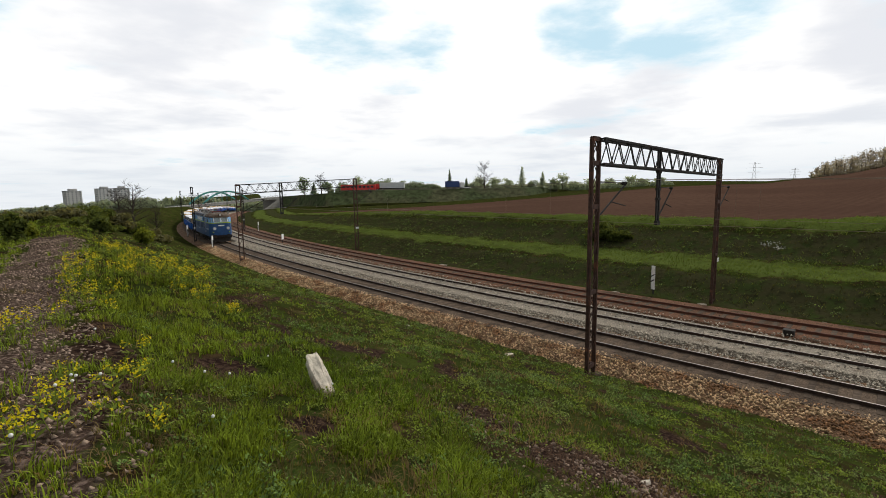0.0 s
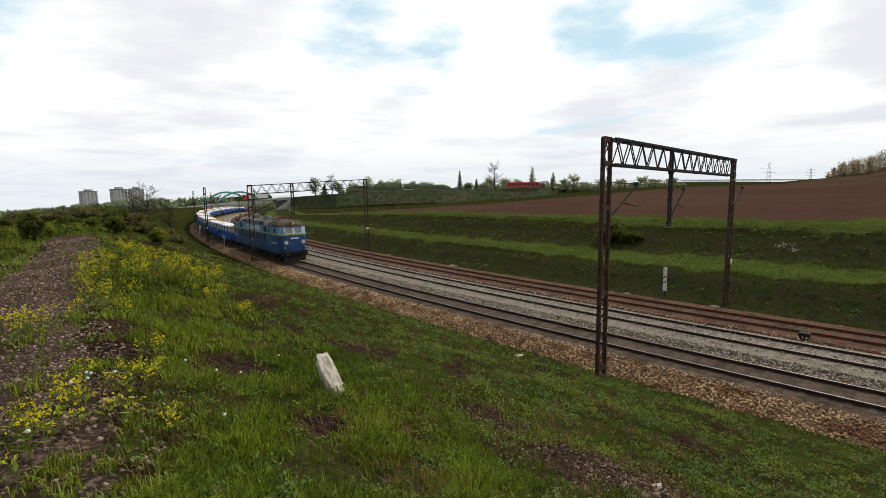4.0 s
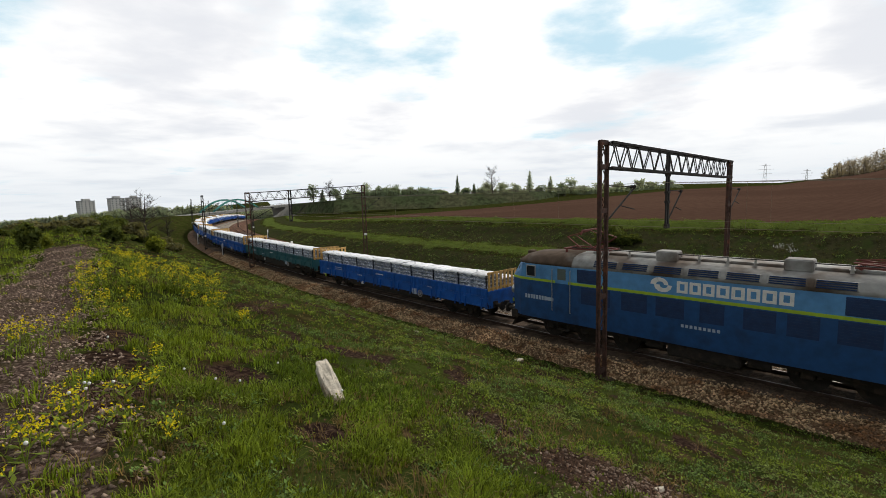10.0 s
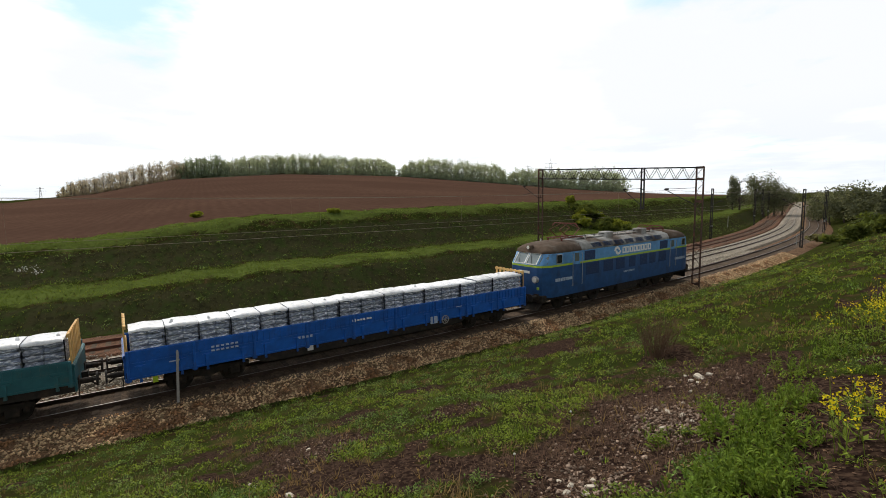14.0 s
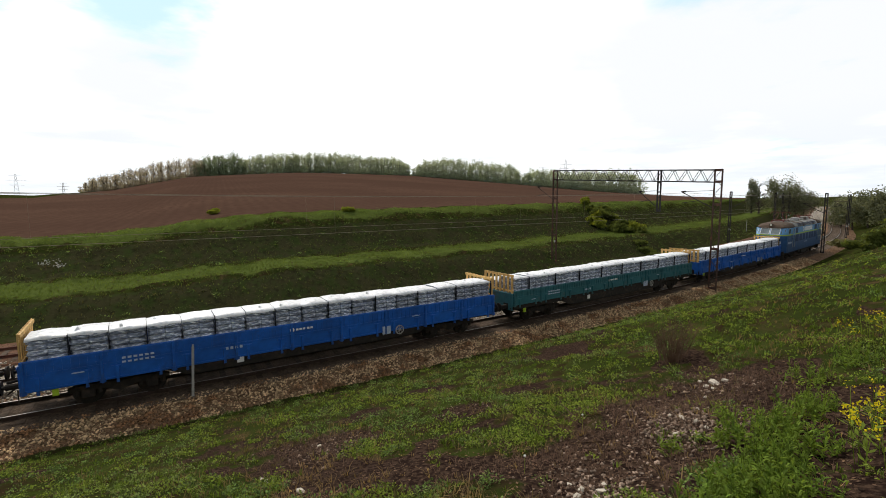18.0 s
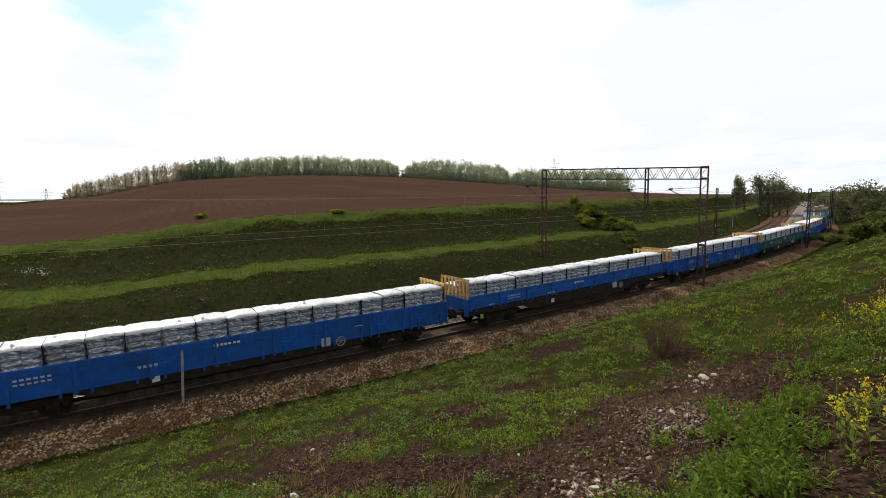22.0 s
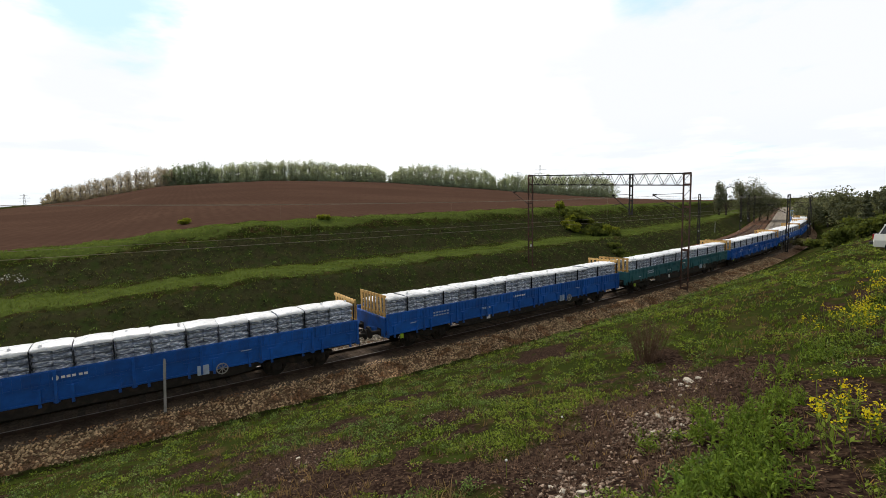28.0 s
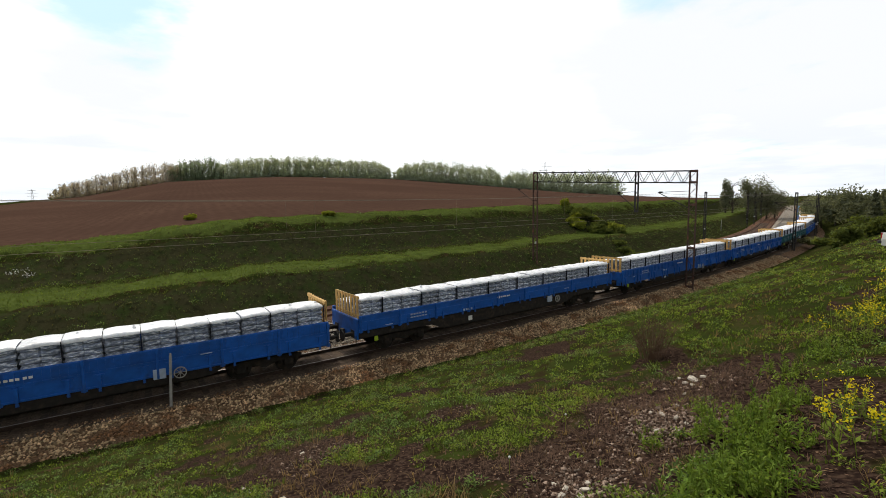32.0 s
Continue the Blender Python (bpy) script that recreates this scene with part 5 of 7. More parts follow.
    part("truss_rod", Shape().tube((-4.6, -1.3, 0.55), (4.6, -1.3, 0.55), 0.025, n=5).tube((-4.6, -1.3, 0.55), (-5.4, -1.3, 0.95), 0.025, n=5).tube((4.6, -1.3, 0.55), (5.4, -1.3, 0.95), 0.025, n=5), STEEL_DARK, wg)
    # load: two rows of wrapped pallets, the row on the far side one layer lower
    cnt = 17
    w = 2 * (WL - 0.16) / cnt
    for row, (yc, dep, base) in enumerate(((-0.70, 1.28, 1.43), (0.64, 1.24, 1.13))):
        for i in range(cnt):
            x = -WL + 0.16 + w * (i + 0.5)
            hh = base + rng.uniform(-0.03, 0.03)
            st = part("pallet_load", sack_stack(rng, w - 0.05, dep, hh), BAG, wg, "wrapped pallet of grey-blue sacks", at=Matrix.Translation((x, yc, floor)))
            cap = Shape()
            ww, yy = w / 2 - 0.012, dep / 2 + 0.012
            rings = []
            for k in range(7):
                t = -1 + k / 3
                hump = 0.02 + 0.05 * (1 - t * t) + rng.uniform(-0.015, 0.035)
                lip = -0.035 - rng.uniform(0, 0.05)
                rings.append([(t * ww, y, hh + z) for y, z in ((-yy, lip), (-yy - 0.006, -0.02), (-yy + 0.10, hump * 0.8), (-yy * 0.4, hump + rng.uniform(-0.015, 0.03)), (yy * 0.3, hump), (yy - 0.1, hump * 0.6), (yy + 0.004, -0.03), (yy, lip))])
            cap.loft(rings, 0, False, False)
            part("film_cap", cap, FILM, st, "white plastic film over the top", smooth=True)
            # knots where the film is gathered
            if rng.random() < 0.45 and row == 0:
                kx, ky = rng.uniform(-0.4, 0.4), rng.uniform(-0.5, 0.2)
                part("film_knot", Shape().tube((kx, ky, hh), (kx + rng.uniform(-0.05, 0.05), ky, hh + rng.uniform(0.10, 0.19)), 0.10, 0.03, 6), FILM, st)
            # strap over every second joint, coloured near-black like the shaded gap
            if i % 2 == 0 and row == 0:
                part("strap", Shape().bar((w / 2, -dep / 2 - 0.02, 0.55), (w / 2, -dep / 2 - 0.02, hh + 0.02), 0.07, 0.03), STRAP_GAP_SHADE, st)
    return wg


LOCO = locomotive()
_blue = wagon(W_BLUE, True, "bright blue low-sided wagon loaded with wrapped sacks", 0.94)
_blue2 = wagon(W_BLUE, False, "deep blue low-sided wagon loaded with wrapped sacks", 1.27)
_green = wagon(W_GREEN, True, "faded teal-green low-sided wagon loaded with wrapped sacks", 1.16)
WAGONS = [_blue, _green]
for _i in range(2, 16):
    WAGONS.append(_blue2 if _i == 3 else copy_thing(_green if _i == 5 else (_blue2 if _i in (3, 8, 12) else _blue), pose(0, 0, 0)))

ROAD_RUNS = []

# ---- plants ----
def leaf_cloud(rng, n, rx, ry, rz, size, lumps=7, shell=0.55, cz=0.0, flat=0.0):
    """Leaves as small quads in uneven lumps. Gives verts and faces."""
    lc = rng.normal(0, 1, (lumps, 3))
    lc /= np.linalg.norm(lc, axis=1)[:, None]
    lc = lc * rng.uniform(0.25, 0.75, (lumps, 1)) * np.array([rx, ry, rz])
    lr = rng.uniform(0.32, 0.58, lumps)
    which = rng.integers(0, lumps, n)
    d = rng.normal(0, 1, (n, 3))
    d /= np.linalg.norm(d, axis=1)[:, None]
    rad = rng.uniform(shell, 1.08, (n, 1))
    c = lc[which] + d * rad * lr[which][:, None] * np.array([rx, ry, rz])
    c[:, 2] += cz
    u = rng.normal(0, 1, (n, 3))
    u /= np.linalg.norm(u, axis=1)[:, None]
    w = np.cross(u, rng.normal(0, 1, (n, 3)))
    w /= np.linalg.norm(w, axis=1)[:, None]
    s = size * rng.uniform(0.6, 1.4, (n, 1))
    v = np.stack([c - u * s, c + w * s * 0.5, c + u * s, c - w * s * 0.5], 1).reshape(-1, 3)
    f = np.arange(n * 4).reshape(-1, 4)
    return v, f


def limbs(rng, h, r, n, spread, start=0.3, twigs=0):
    """A tapered, slightly crooked trunk with limbs."""
    sh = Shape()
    p = Vector((0, 0, -0.3))
    pts = [p]
    for i in range(5):
        p = p + Vector((rng.uniform(-0.03, 0.03) * h, rng.uniform(-0.03, 0.03) * h, (h + 0.3) / 5))
        pts.append(p)
    for i in range(5):
        sh.tube(pts[i], pts[i + 1], r * (1 - i * 0.18), r * (1 - (i + 1) * 0.18), 7)
    for i in range(n):
        t = rng.uniform(start, 0.95)
        k = min(4, int(t * 5))
        a = pts[k].lerp(pts[k + 1], t * 5 - k)
        g = rng.uniform(0, 6.28)
        l = spread * rng.uniform(0.6, 1.1) * (1.15 - t * 0.6)
        e = a + Vector((math.cos(g) * l, math.sin(g) * l, l * rng.uniform(0.35, 0.9)))
        sh.tube(a, e, r * 0.42 * (1.1 - t), r * 0.10, 5)
        for _ in range(twigs):
            b = a.lerp(e, rng.uniform(0.35, 0.95))
            q = b + Vector((rng.uniform(-1, 1), rng.uniform(-1, 1), rng.uniform(0.1, 1.1))) * l * 0.45
            sh.tube(b, q, r * 0.09, r * 0.03, 4)
    return sh


def tree(x, y, h, wide, leaf, label, leaves=900, size=0.28, name="tree", bare=False, conic=False, seed=0, z=None):
    rng = np.random.default_rng(seed)
    t = thing(name, label, "tree", Matrix.Translation((x, y, zground(x, y) if z is None else z)), "trees on the skyline" if name == "tree" else "")
    part("trunk", limbs(rng, h * (0.95 if conic or bare else 0.75), max(0.06, h * (0.03 if bare else 0.022)), 34 if bare else 9, wide * (0.55 if not bare else 0.5), 0.2 if bare else 0.3, 9 if bare else 0), BARK, t)
    if not bare:
        if conic:
            k = 1 - np.sqrt(rng.random(leaves))
            g, q = rng.uniform(0, 6.28, leaves), np.sqrt(rng.uniform(0.1, 1, leaves)) * (0.75 + 0.25 * np.sin(k * 40))
            c = np.stack([np.cos(g) * q * wide * 0.62 * (1.03 - k), np.sin(g) * q * wide * 0.62 * (1.03 - k), h * (0.10 + 0.90 * k)], -1)
            u, w = rng.normal(0, 0.6, (2, leaves, 3))
            v = np.stack([c - u * size, c + w * size * 0.6, c + u * size, c - w * size * 0.6], 1).reshape(-1, 3)
            f = np.arange(leaves * 4).reshape(-1, 4)
        else:
            v, f = leaf_cloud(rng, leaves, wide * 0.6, wide * 0.6, h * 0.5, size, 11, 0.2, h * 0.52)
        soup("crown", v, f, leaf, None, "", "", "", t)
    return t


def bush(x, y, h, wide, leaf, label, leaves=1400, size=0.09, seed=0, sink=0.1):
    rng = np.random.default_rng(seed + 50)
    b = thing("bush", label, "bush", Matrix.Translation((x, y, zground(x, y) - sink)), "bushes")
    part("branchwork", limbs(rng, h * 0.7, max(0.02, h * 0.02), 10, wide * 0.4, 0.05, 2), BARK, b)
    v, f = leaf_cloud(rng, leaves, wide * 0.5, wide * 0.5, h * 0.45, size, 10, 0.4, h * 0.5)
    v[:, 2] = np.maximum(v[:, 2], 0.02)
    soup("foliage", v, f, leaf, None, "", "", "", b)
    return b


def polar(az, d):
    a = radians(az)
    return d * math.sin(a), d * math.cos(a)


def road_point(az):
    """The far road: over the bridge, along the skyline and away behind the hill."""
    d = float(np.interp(az, (-48, -36, -30.5, -17.2, -12, 0, 12, 16, 26, 34), (460, 330, 250, 300, 244, 238, 250, 300, 560, 640)))
    x, y = polar(az, d)
    el = float(np.interp(az, (-48, -36, -30.5, -17.2, -8, 4, 12, 16, 26, 34), (-2.6, -2.2, -1.60, -0.52, 0.0, 0.06, 0.12, 0.05, -1.2, -1.6)))
    return Vector((x, y, EYE.z + d * math.tan(radians(el))))


def blades(rng, x, y, z, h, n, lean=0.5, width=0.012):
    """Bent grass blades: n for each tuft, two triangles and a tip each."""
    m = len(x) * n
    X, Y, Z, Hh = (np.repeat(a, n) for a in (x, y, z, h))
    g = rng.uniform(0, 2 * np.pi, m)
    r = rng.uniform(0, 1, m) ** 0.7 * Hh * 0.35
    bx, by = X + np.cos(g) * r, Y + np.sin(g) * r
    g2 = g + rng.normal(0, 0.7, m)
    hh = Hh * rng.uniform(0.55, 1.25, m)
    ln = lean * hh * rng.uniform(0.3, 1.3, m)
    w = width * (0.6 + Hh / np.maximum(Hh.mean(), 1e-6) * 0.5) * rng.uniform(0.7, 1.3, m)
    px, py = -np.sin(g2) * w, np.cos(g2) * w
    mx, my, mz = bx + np.cos(g2) * ln * 0.35, by + np.sin(g2) * ln * 0.35, Z + hh * 0.6
    tx, ty, tz = bx + np.cos(g2) * ln, by + np.sin(g2) * ln, Z + hh * rng.uniform(0.75, 1.0, m)
    zb = Z - 0.03
    v = np.stack([np.stack([bx - px, by - py, zb], -1), np.stack([bx + px, by + py, zb], -1), np.stack([mx + px * 0.75, my + py * 0.75, mz], -1),
                  np.stack([mx - px * 0.75, my - py * 0.75, mz], -1), np.stack([tx, ty, tz], -1)], 1).reshape(-1, 3)
    o = (np.arange(m) * 5)[:, None]
    f = np.concatenate([o + np.array([[0, 1, 2]]), o + np.array([[0, 2, 3]]), o + np.array([[3, 2, 4]])], 1).reshape(-1, 3)
    return v, f


def sample_bank(rng, n, d0, d1, az0=-52, az1=128):
    az = np.radians(rng.uniform(az0, az1, n))
    d = np.exp(rng.uniform(math.log(d0), math.log(d1), n))
    x, y = d * np.sin(az), d * np.cos(az)
    z, field, path, bare, rough, lit_turf = ground_z(x, y)
    s, off = to_line(x, y)
    return x, y, z, d, s, off, path, bare


def leaf_quads(rng, c, size, rise=(0.1, 1.1), slim=0.42):
    """Pointed leaves at the places c, of those sizes, tilted up by rise."""
    m = len(c)
    g, up = rng.uniform(0, 6.28, m), rng.uniform(*rise, m)
    dv = np.stack([np.cos(g) * np.cos(up), np.sin(g) * np.cos(up), np.sin(up)], -1) * size[:, None] * 1.5
    sd = np.stack([-np.sin(g), np.cos(g), 0 * g], -1) * size[:, None] * slim
    v = np.stack([c, c + dv * 0.5 + sd, c + dv, c + dv * 0.5 - sd], 1).reshape(-1, 3)
    return v, np.arange(m * 4).reshape(-1, 4)


def grow_grass():
    rng = np.random.default_rng(3)
    x, y, z, d, s, off, path, bare = sample_bank(rng, 112000, 1.7, 70)
    cov = plant_cover(x, y, s, off)
    meadow = smooth01((off - 14.5) / 4.0) * smooth01((2.0 - s) / 6.0)
    open_slope = smooth01((off - 8.0) / 4.0) * smooth01((s - 8.0) / 6.0)
    tuft = lumps(x, y, 0.45, 5)
    n = len(x)
    keep = (off > 3.3) & (rng.random(n) > path * 0.985) & (rng.random(n) > bare * 1.1) & (cov + rng.normal(0, 0.03, n) > 0.40) & (tuft + rng.normal(0, 0.05, n) > 0.50 - 0.10 * np.maximum(meadow, open_slope)) & (rng.random(n) < 0.42 + 0.50 * np.maximum(meadow, open_slope))
    x, y, z, d, s, off, meadow, tuft = (a[keep] for a in (x, y, z, d, s, off, meadow, tuft))
    h = (0.03 + 0.05 * rng.random(len(x)) + 0.22 * np.clip(tuft - 0.45, 0, 0.4)) * (1 + 0.028 * d) * (0.6 + 0.5 * meadow)
    low = meadow + rng.normal(0, 0.15, len(x)) < 0.5
    for sel, mt, nm, lb in ((~low, BLADE, "meadow_grass", "fresh green meadow grass in uneven tufts"), (low, BLADE_SLOPE, "slope_grass", "dark green low grass on the cutting's slope")):
        v, f = blades(rng, x[sel], y[sel], z[sel], h[sel], 9, 0.85, 0.0042)
        soup(nm, v, f, mt, None, lb, "grass")
    # straw
    x, y, z, d, s, off, path, bare = sample_bank(rng, 30000, 1.7, 60)
    keep = (off > 2.9) & (rng.random(len(x)) > path * 0.85) & (rng.random(len(x)) > bare * 0.7) & (lumps(x, y, 0.9, 7) + rng.normal(0, 0.08, len(x)) > 0.53)
    x, y, z, d = (a[keep] for a in (x, y, z, d))
    v, f = blades(rng, x, y, z, (0.03 + 0.07 * rng.random(len(x))) * (1 + 0.03 * d), 5, 1.5, 0.004)
    soup("dry_grass", v, f, BLADE_DRY, None, "straw-coloured dead grass between the tufts", "grass")
    # dead stalks and roots lying on the bare soil
    heaps = ((5.3, -0.6, 0.8, 900), (6.8, -1.7, 0.8, 900), (8.5, -3.0, 0.7, 700), (7.1, 3.8, 0.9, 700), (1.8, 4.9, 0.9, 500), (-3.1, 4.2, 0.6, 400))
    lx, ly = (np.concatenate([rng.normal(c[k], c[2], c[3]) for c in heaps]) for k in (0, 1))
    v, f = blades(rng, lx, ly, ground_z(lx, ly)[0], np.full(len(lx), 0.05), 3, 2.2, 0.004)
    soup("soil_litter", v, f, TWIG, None, "dead brown stalks and roots lying on bare soil", "plant litter")
    # old leaves and crumbs of soil
    x, y, z, d, s, off, path, bare = sample_bank(rng, 60000, 1.7, 45)
    keep = (off > 3.4) & (path < 0.4) & (rng.random(len(x)) < 0.25 + 0.75 * bare)
    x, y, z, d = (a[keep] for a in (x, y, z, d))
    size = (0.008 + 0.014 * rng.random(len(x))) * (1 + 0.05 * d)
    v, f = leaf_quads(rng, np.stack([x, y, z + 0.006], -1), size, (-0.2, 0.5), 0.6)
    soup("dead_leaves", v, f, mat("dead_leaf", (0.110, 0.066, 0.040), 0.9, 0, 0.3, 4, 0, (0.045, 0.026, 0.018), (0.4, 0.6), 1.0, per="island", spread=0.8), None, "brown dead leaves and crumbs on bare soil", "plant litter")
    # low broad-leaved herbs in mounds
    x, y, z, d, s, off, path, bare = sample_bank(rng, 21000, 1.9, 55)
    cov = plant_cover(x, y, s, off)
    meadow = smooth01((off - 14.5) / 4.0) * smooth01((2.0 - s) / 6.0)
    keep = (off > 3.5) & (path < 0.45) & (rng.random(len(x)) > bare * 1.02) & (cov > 0.385) & (lumps(x, y, 0.7, 9) + rng.normal(0, 0.06, len(x)) > 0.43) & (rng.random(len(x)) < 1 - 0.72 * meadow)
    x, y, z, d, s, off = (a[keep] for a in (x, y, z, d, s, off))
    k = 26
    rad = np.repeat((0.05 + 0.10 * rng.random(len(x))) * (1 + 0.030 * d), k)
    X, Y, Z, D = (np.repeat(a, k) for a in (x, y, z, d))
    m = len(X)
    g, r = rng.uniform(0, 6.28, m), np.sqrt(rng.random(m))
    c = np.stack([X + np.cos(g) * r * rad, Y + np.sin(g) * r * rad, Z + rad * (0.75 * np.sqrt(1 - r * r) * rng.uniform(0.5, 1.1, m))], -1)
    size = (0.011 + 0.013 * rng.random(m)) * (1 + 0.060 * D)
    kind = np.repeat(lumps(x, y, 1.2, 11) + rng.normal(0, 0.07, len(x)) + 0.10 * smooth01((off - 11) / 6) > 0.53, k)
    for sel, mt, nm, lb in ((kind, LEAF_HERB, "low_herbs", "low broad-leaved fresh green herbs on the bank"), (~kind, LEAF_LOW, "low_herbs", "low dark green herbs in mounds on the bank")):
        v, f = leaf_quads(rng, c[sel], size[sel])
        soup(nm, v, f, mt, None, lb, "weeds")
    # far bank
    n = 100000
    s = rng.uniform(-95, 130, n)
    off = -rng.uniform(12.2, 31, n)
    a = -AZ0 + s / RAD
    x, y = CEN[0] + (RAD + off) * np.sin(a), CEN[1] - (RAD + off) * np.cos(a)
    z = ground_z(x, y)[0]
    q = -off
    q = q + 0.7 * wav(x, y, 0.4, 2.0) + rng.normal(0, 0.5, n)
    # bright blades gather on the level parts, painting them as better lit
    lush = smooth01((q - 15.4) / 2.2) * smooth01((21.4 - q) / 2.4) + smooth01((q - 23.6) / 3.0) * smooth01((30.5 - q) / 2.0)
    keep = (-off < 28.6 + 0.5 * wav(x, y, 0.8)) & (rng.random(n) < 0.62 + 0.38 * lush)
    x, y, z, lush = (b[keep] for b in (x, y, z, lush))
    green = rng.random(len(x)) < 0.26 + 0.70 * lush + 0.30 * wav(x, y, 0.35, 8.0)
    for sel, mt, nm, lb in ((green, BANK_GREEN, "bank_grass", "green grass on the benches of the far bank"), (~green, BANK_DEAD, "bank_dead_grass", "brown dead grass on the far bank")):
        v, f = blades(rng, x[sel], y[sel], z[sel], 0.06 + 0.09 * rng.random(sel.sum()), 3, 1.0, 0.014)
        soup(nm, v, f, mt, None, lb, "grass")


grow_grass()


def bank_scrub():
    """Low dark clumps that mottle the slopes of the far bank."""
    rng = np.random.default_rng(19)
    n = 5200
    s, q = rng.uniform(-80, 125, n), rng.uniform(11.8, 28.2, n)
    a = -AZ0 + s / RAD
    x, y = CEN[0] + (RAD - q) * np.sin(a), CEN[1] - (RAD - q) * np.cos(a)
    slope = smooth01((q - 11.5) / 1.0) * smooth01((17.0 - q) / 2.0) + smooth01((q - 19.0) / 1.5) * smooth01((26.5 - q) / 3.0)
    keep = (lumps(x, y, 2.6, 21) + rng.normal(0, 0.06, n) > 0.50) & (rng.random(n) < 0.10 + 0.9 * slope)
    x, y = x[keep], y[keep]
    z = ground_z(x, y)[0]
    k = 26
    rad = np.repeat(0.16 + 0.30 * rng.random(len(x)) ** 2, k)
    X, Y, Z = (np.repeat(b, k) for b in (x, y, z))
    m = len(X)
    g, r = rng.uniform(0, 6.28, m), np.sqrt(rng.random(m))
    c = np.stack([X + np.cos(g) * r * rad, Y + np.sin(g) * r * rad, Z + rad * 0.8 * np.sqrt(1 - r * r) * rng.uniform(0.5, 1.1, m)], -1)
    kind = np.repeat(rng.random(len(x)) < 0.6, k)
    for sel, mt, lb in ((kind, LEAF_LOW, "low dark green scrub on the far bank's slopes"), (~kind, BANK_DEAD, "brown withered weeds on the far bank's slopes")):
        v, f = leaf_quads(rng, c[sel], 0.04 + 0.05 * rng.random(int(sel.sum())))
        soup("bank_scrub", v, f, mt, None, lb, "weeds")


bank_scrub()


def flower_clump(x, y, h, wide, seed, dense=1.0):
    rng = np.random.default_rng(seed + 900)
    t = thing("yellow_flower_clump", "clump of wild plants with bright yellow flower heads", "wild flowers", Matrix.Translation((x, y, zground(x, y))), "yellow wild flowers")
    n = int(9 * dense * max(1, wide / 0.4))
    px, py = rng.normal(0, wide * 0.3, n), rng.normal(0, wide * 0.3, n)
    hh = h * rng.uniform(0.6, 1.1, n)
    st = Shape()
    lv, lf, o = [], [], 0
    hv = []
    for i in range(n):
        top = Vector((px[i] + rng.normal(0, 0.05), py[i] + rng.normal(0, 0.05), hh[i]))
        st.tube((px[i], py[i], -0.03), top, 0.004, 0.0025, 4)
        for _ in range(5):
            k = rng.uniform(0.1, 0.8)
            c = Vector((px[i], py[i], 0)).lerp(top, k)
            g = rng.uniform(0, 6.28)
            d = Vector((math.cos(g), math.sin(g), 0.4)) * 0.09
            w = Vector((-math.sin(g), math.cos(g), 0)) * 0.016
            lv += [c, c + d * 0.5 + w, c + d, c + d * 0.5 - w]
        m = rng.integers(7, 15)
        for _ in range(m):
            c = top + Vector((rng.normal(0, 0.028), rng.normal(0, 0.028), rng.normal(0, 0.03)))
            a, b = Vector(rng.normal(0, 1, 3)).normalized() * 0.0125, Vector(rng.normal(0, 1, 3)).normalized() * 0.0125
            hv += [c - a, c - b, c + a, c + b]
    part("stalk", st, LEAF_HERB, t)["kind"] = "stuff"
    lv = np.array([tuple(p) for p in lv])
    soup("leafage", lv, np.arange(len(lv)).reshape(-1, 4), LEAF_HERB, None, "", "", "stuff", t)
    hv = np.array([tuple(p) for p in hv])
    soup("blossom", hv, np.arange(len(hv)).reshape(-1, 4), YELLOW, None, "bright yellow blossoms", "", "stuff", t)


_r = random.Random(8)
for _cx, _cy, _n, _sp, _h in ((-6.3, 11.6, 13, 0.40, 0.62), (-5.5, 10.6, 4, 0.4, 0.40), (-8.2, 11.6, 6, 0.5, 0.42), (-7.3, 10.4, 6, 0.4, 0.40), (-8.9, 14.5, 5, 0.6, 0.42), (-9.9, 15.6, 3, 0.5, 0.42), (-6.4, 8.9, 3, 0.5, 0.36), (-5.6, 7.6, 2, 0.4, 0.30), (-5.2, 5.75, 6, 0.13, 0.42), (-4.2, 6.4, 2, 0.5, 0.26), (-3.4, 4.9, 2, 0.35, 0.20), (-2.9, 4.2, 2, 0.35, 0.18), (-3.0, 3.7, 3, 0.3, 0.20), (-2.6, 3.3, 3, 0.25, 0.18), (-2.75, 3.05, 2, 0.15, 0.22), (-3.0, 3.0, 2, 0.1, 0.24), (-4.2, 10.0, 2, 0.3, 0.22), (5.2, -3.0, 3, 0.14, 0.34), (4.35, -2.6, 3, 0.14, 0.32), (4.2, -2.75, 2, 0.12, 0.34), (8.9, -5.4, 5, 0.22, 0.5), (9.7, -6.1, 6, 0.3, 0.52), (10.8, -6.8, 4, 0.35, 0.5)):
    for _i in range(_n):
        flower_clump(_cx + _r.gauss(0, _sp), _cy + _r.gauss(0, _sp), _h * _r.uniform(0.8, 1.15), _r.uniform(0.24, 0.42), _r.randrange(9999), 0.6 if _cy < 8 else 1.05)


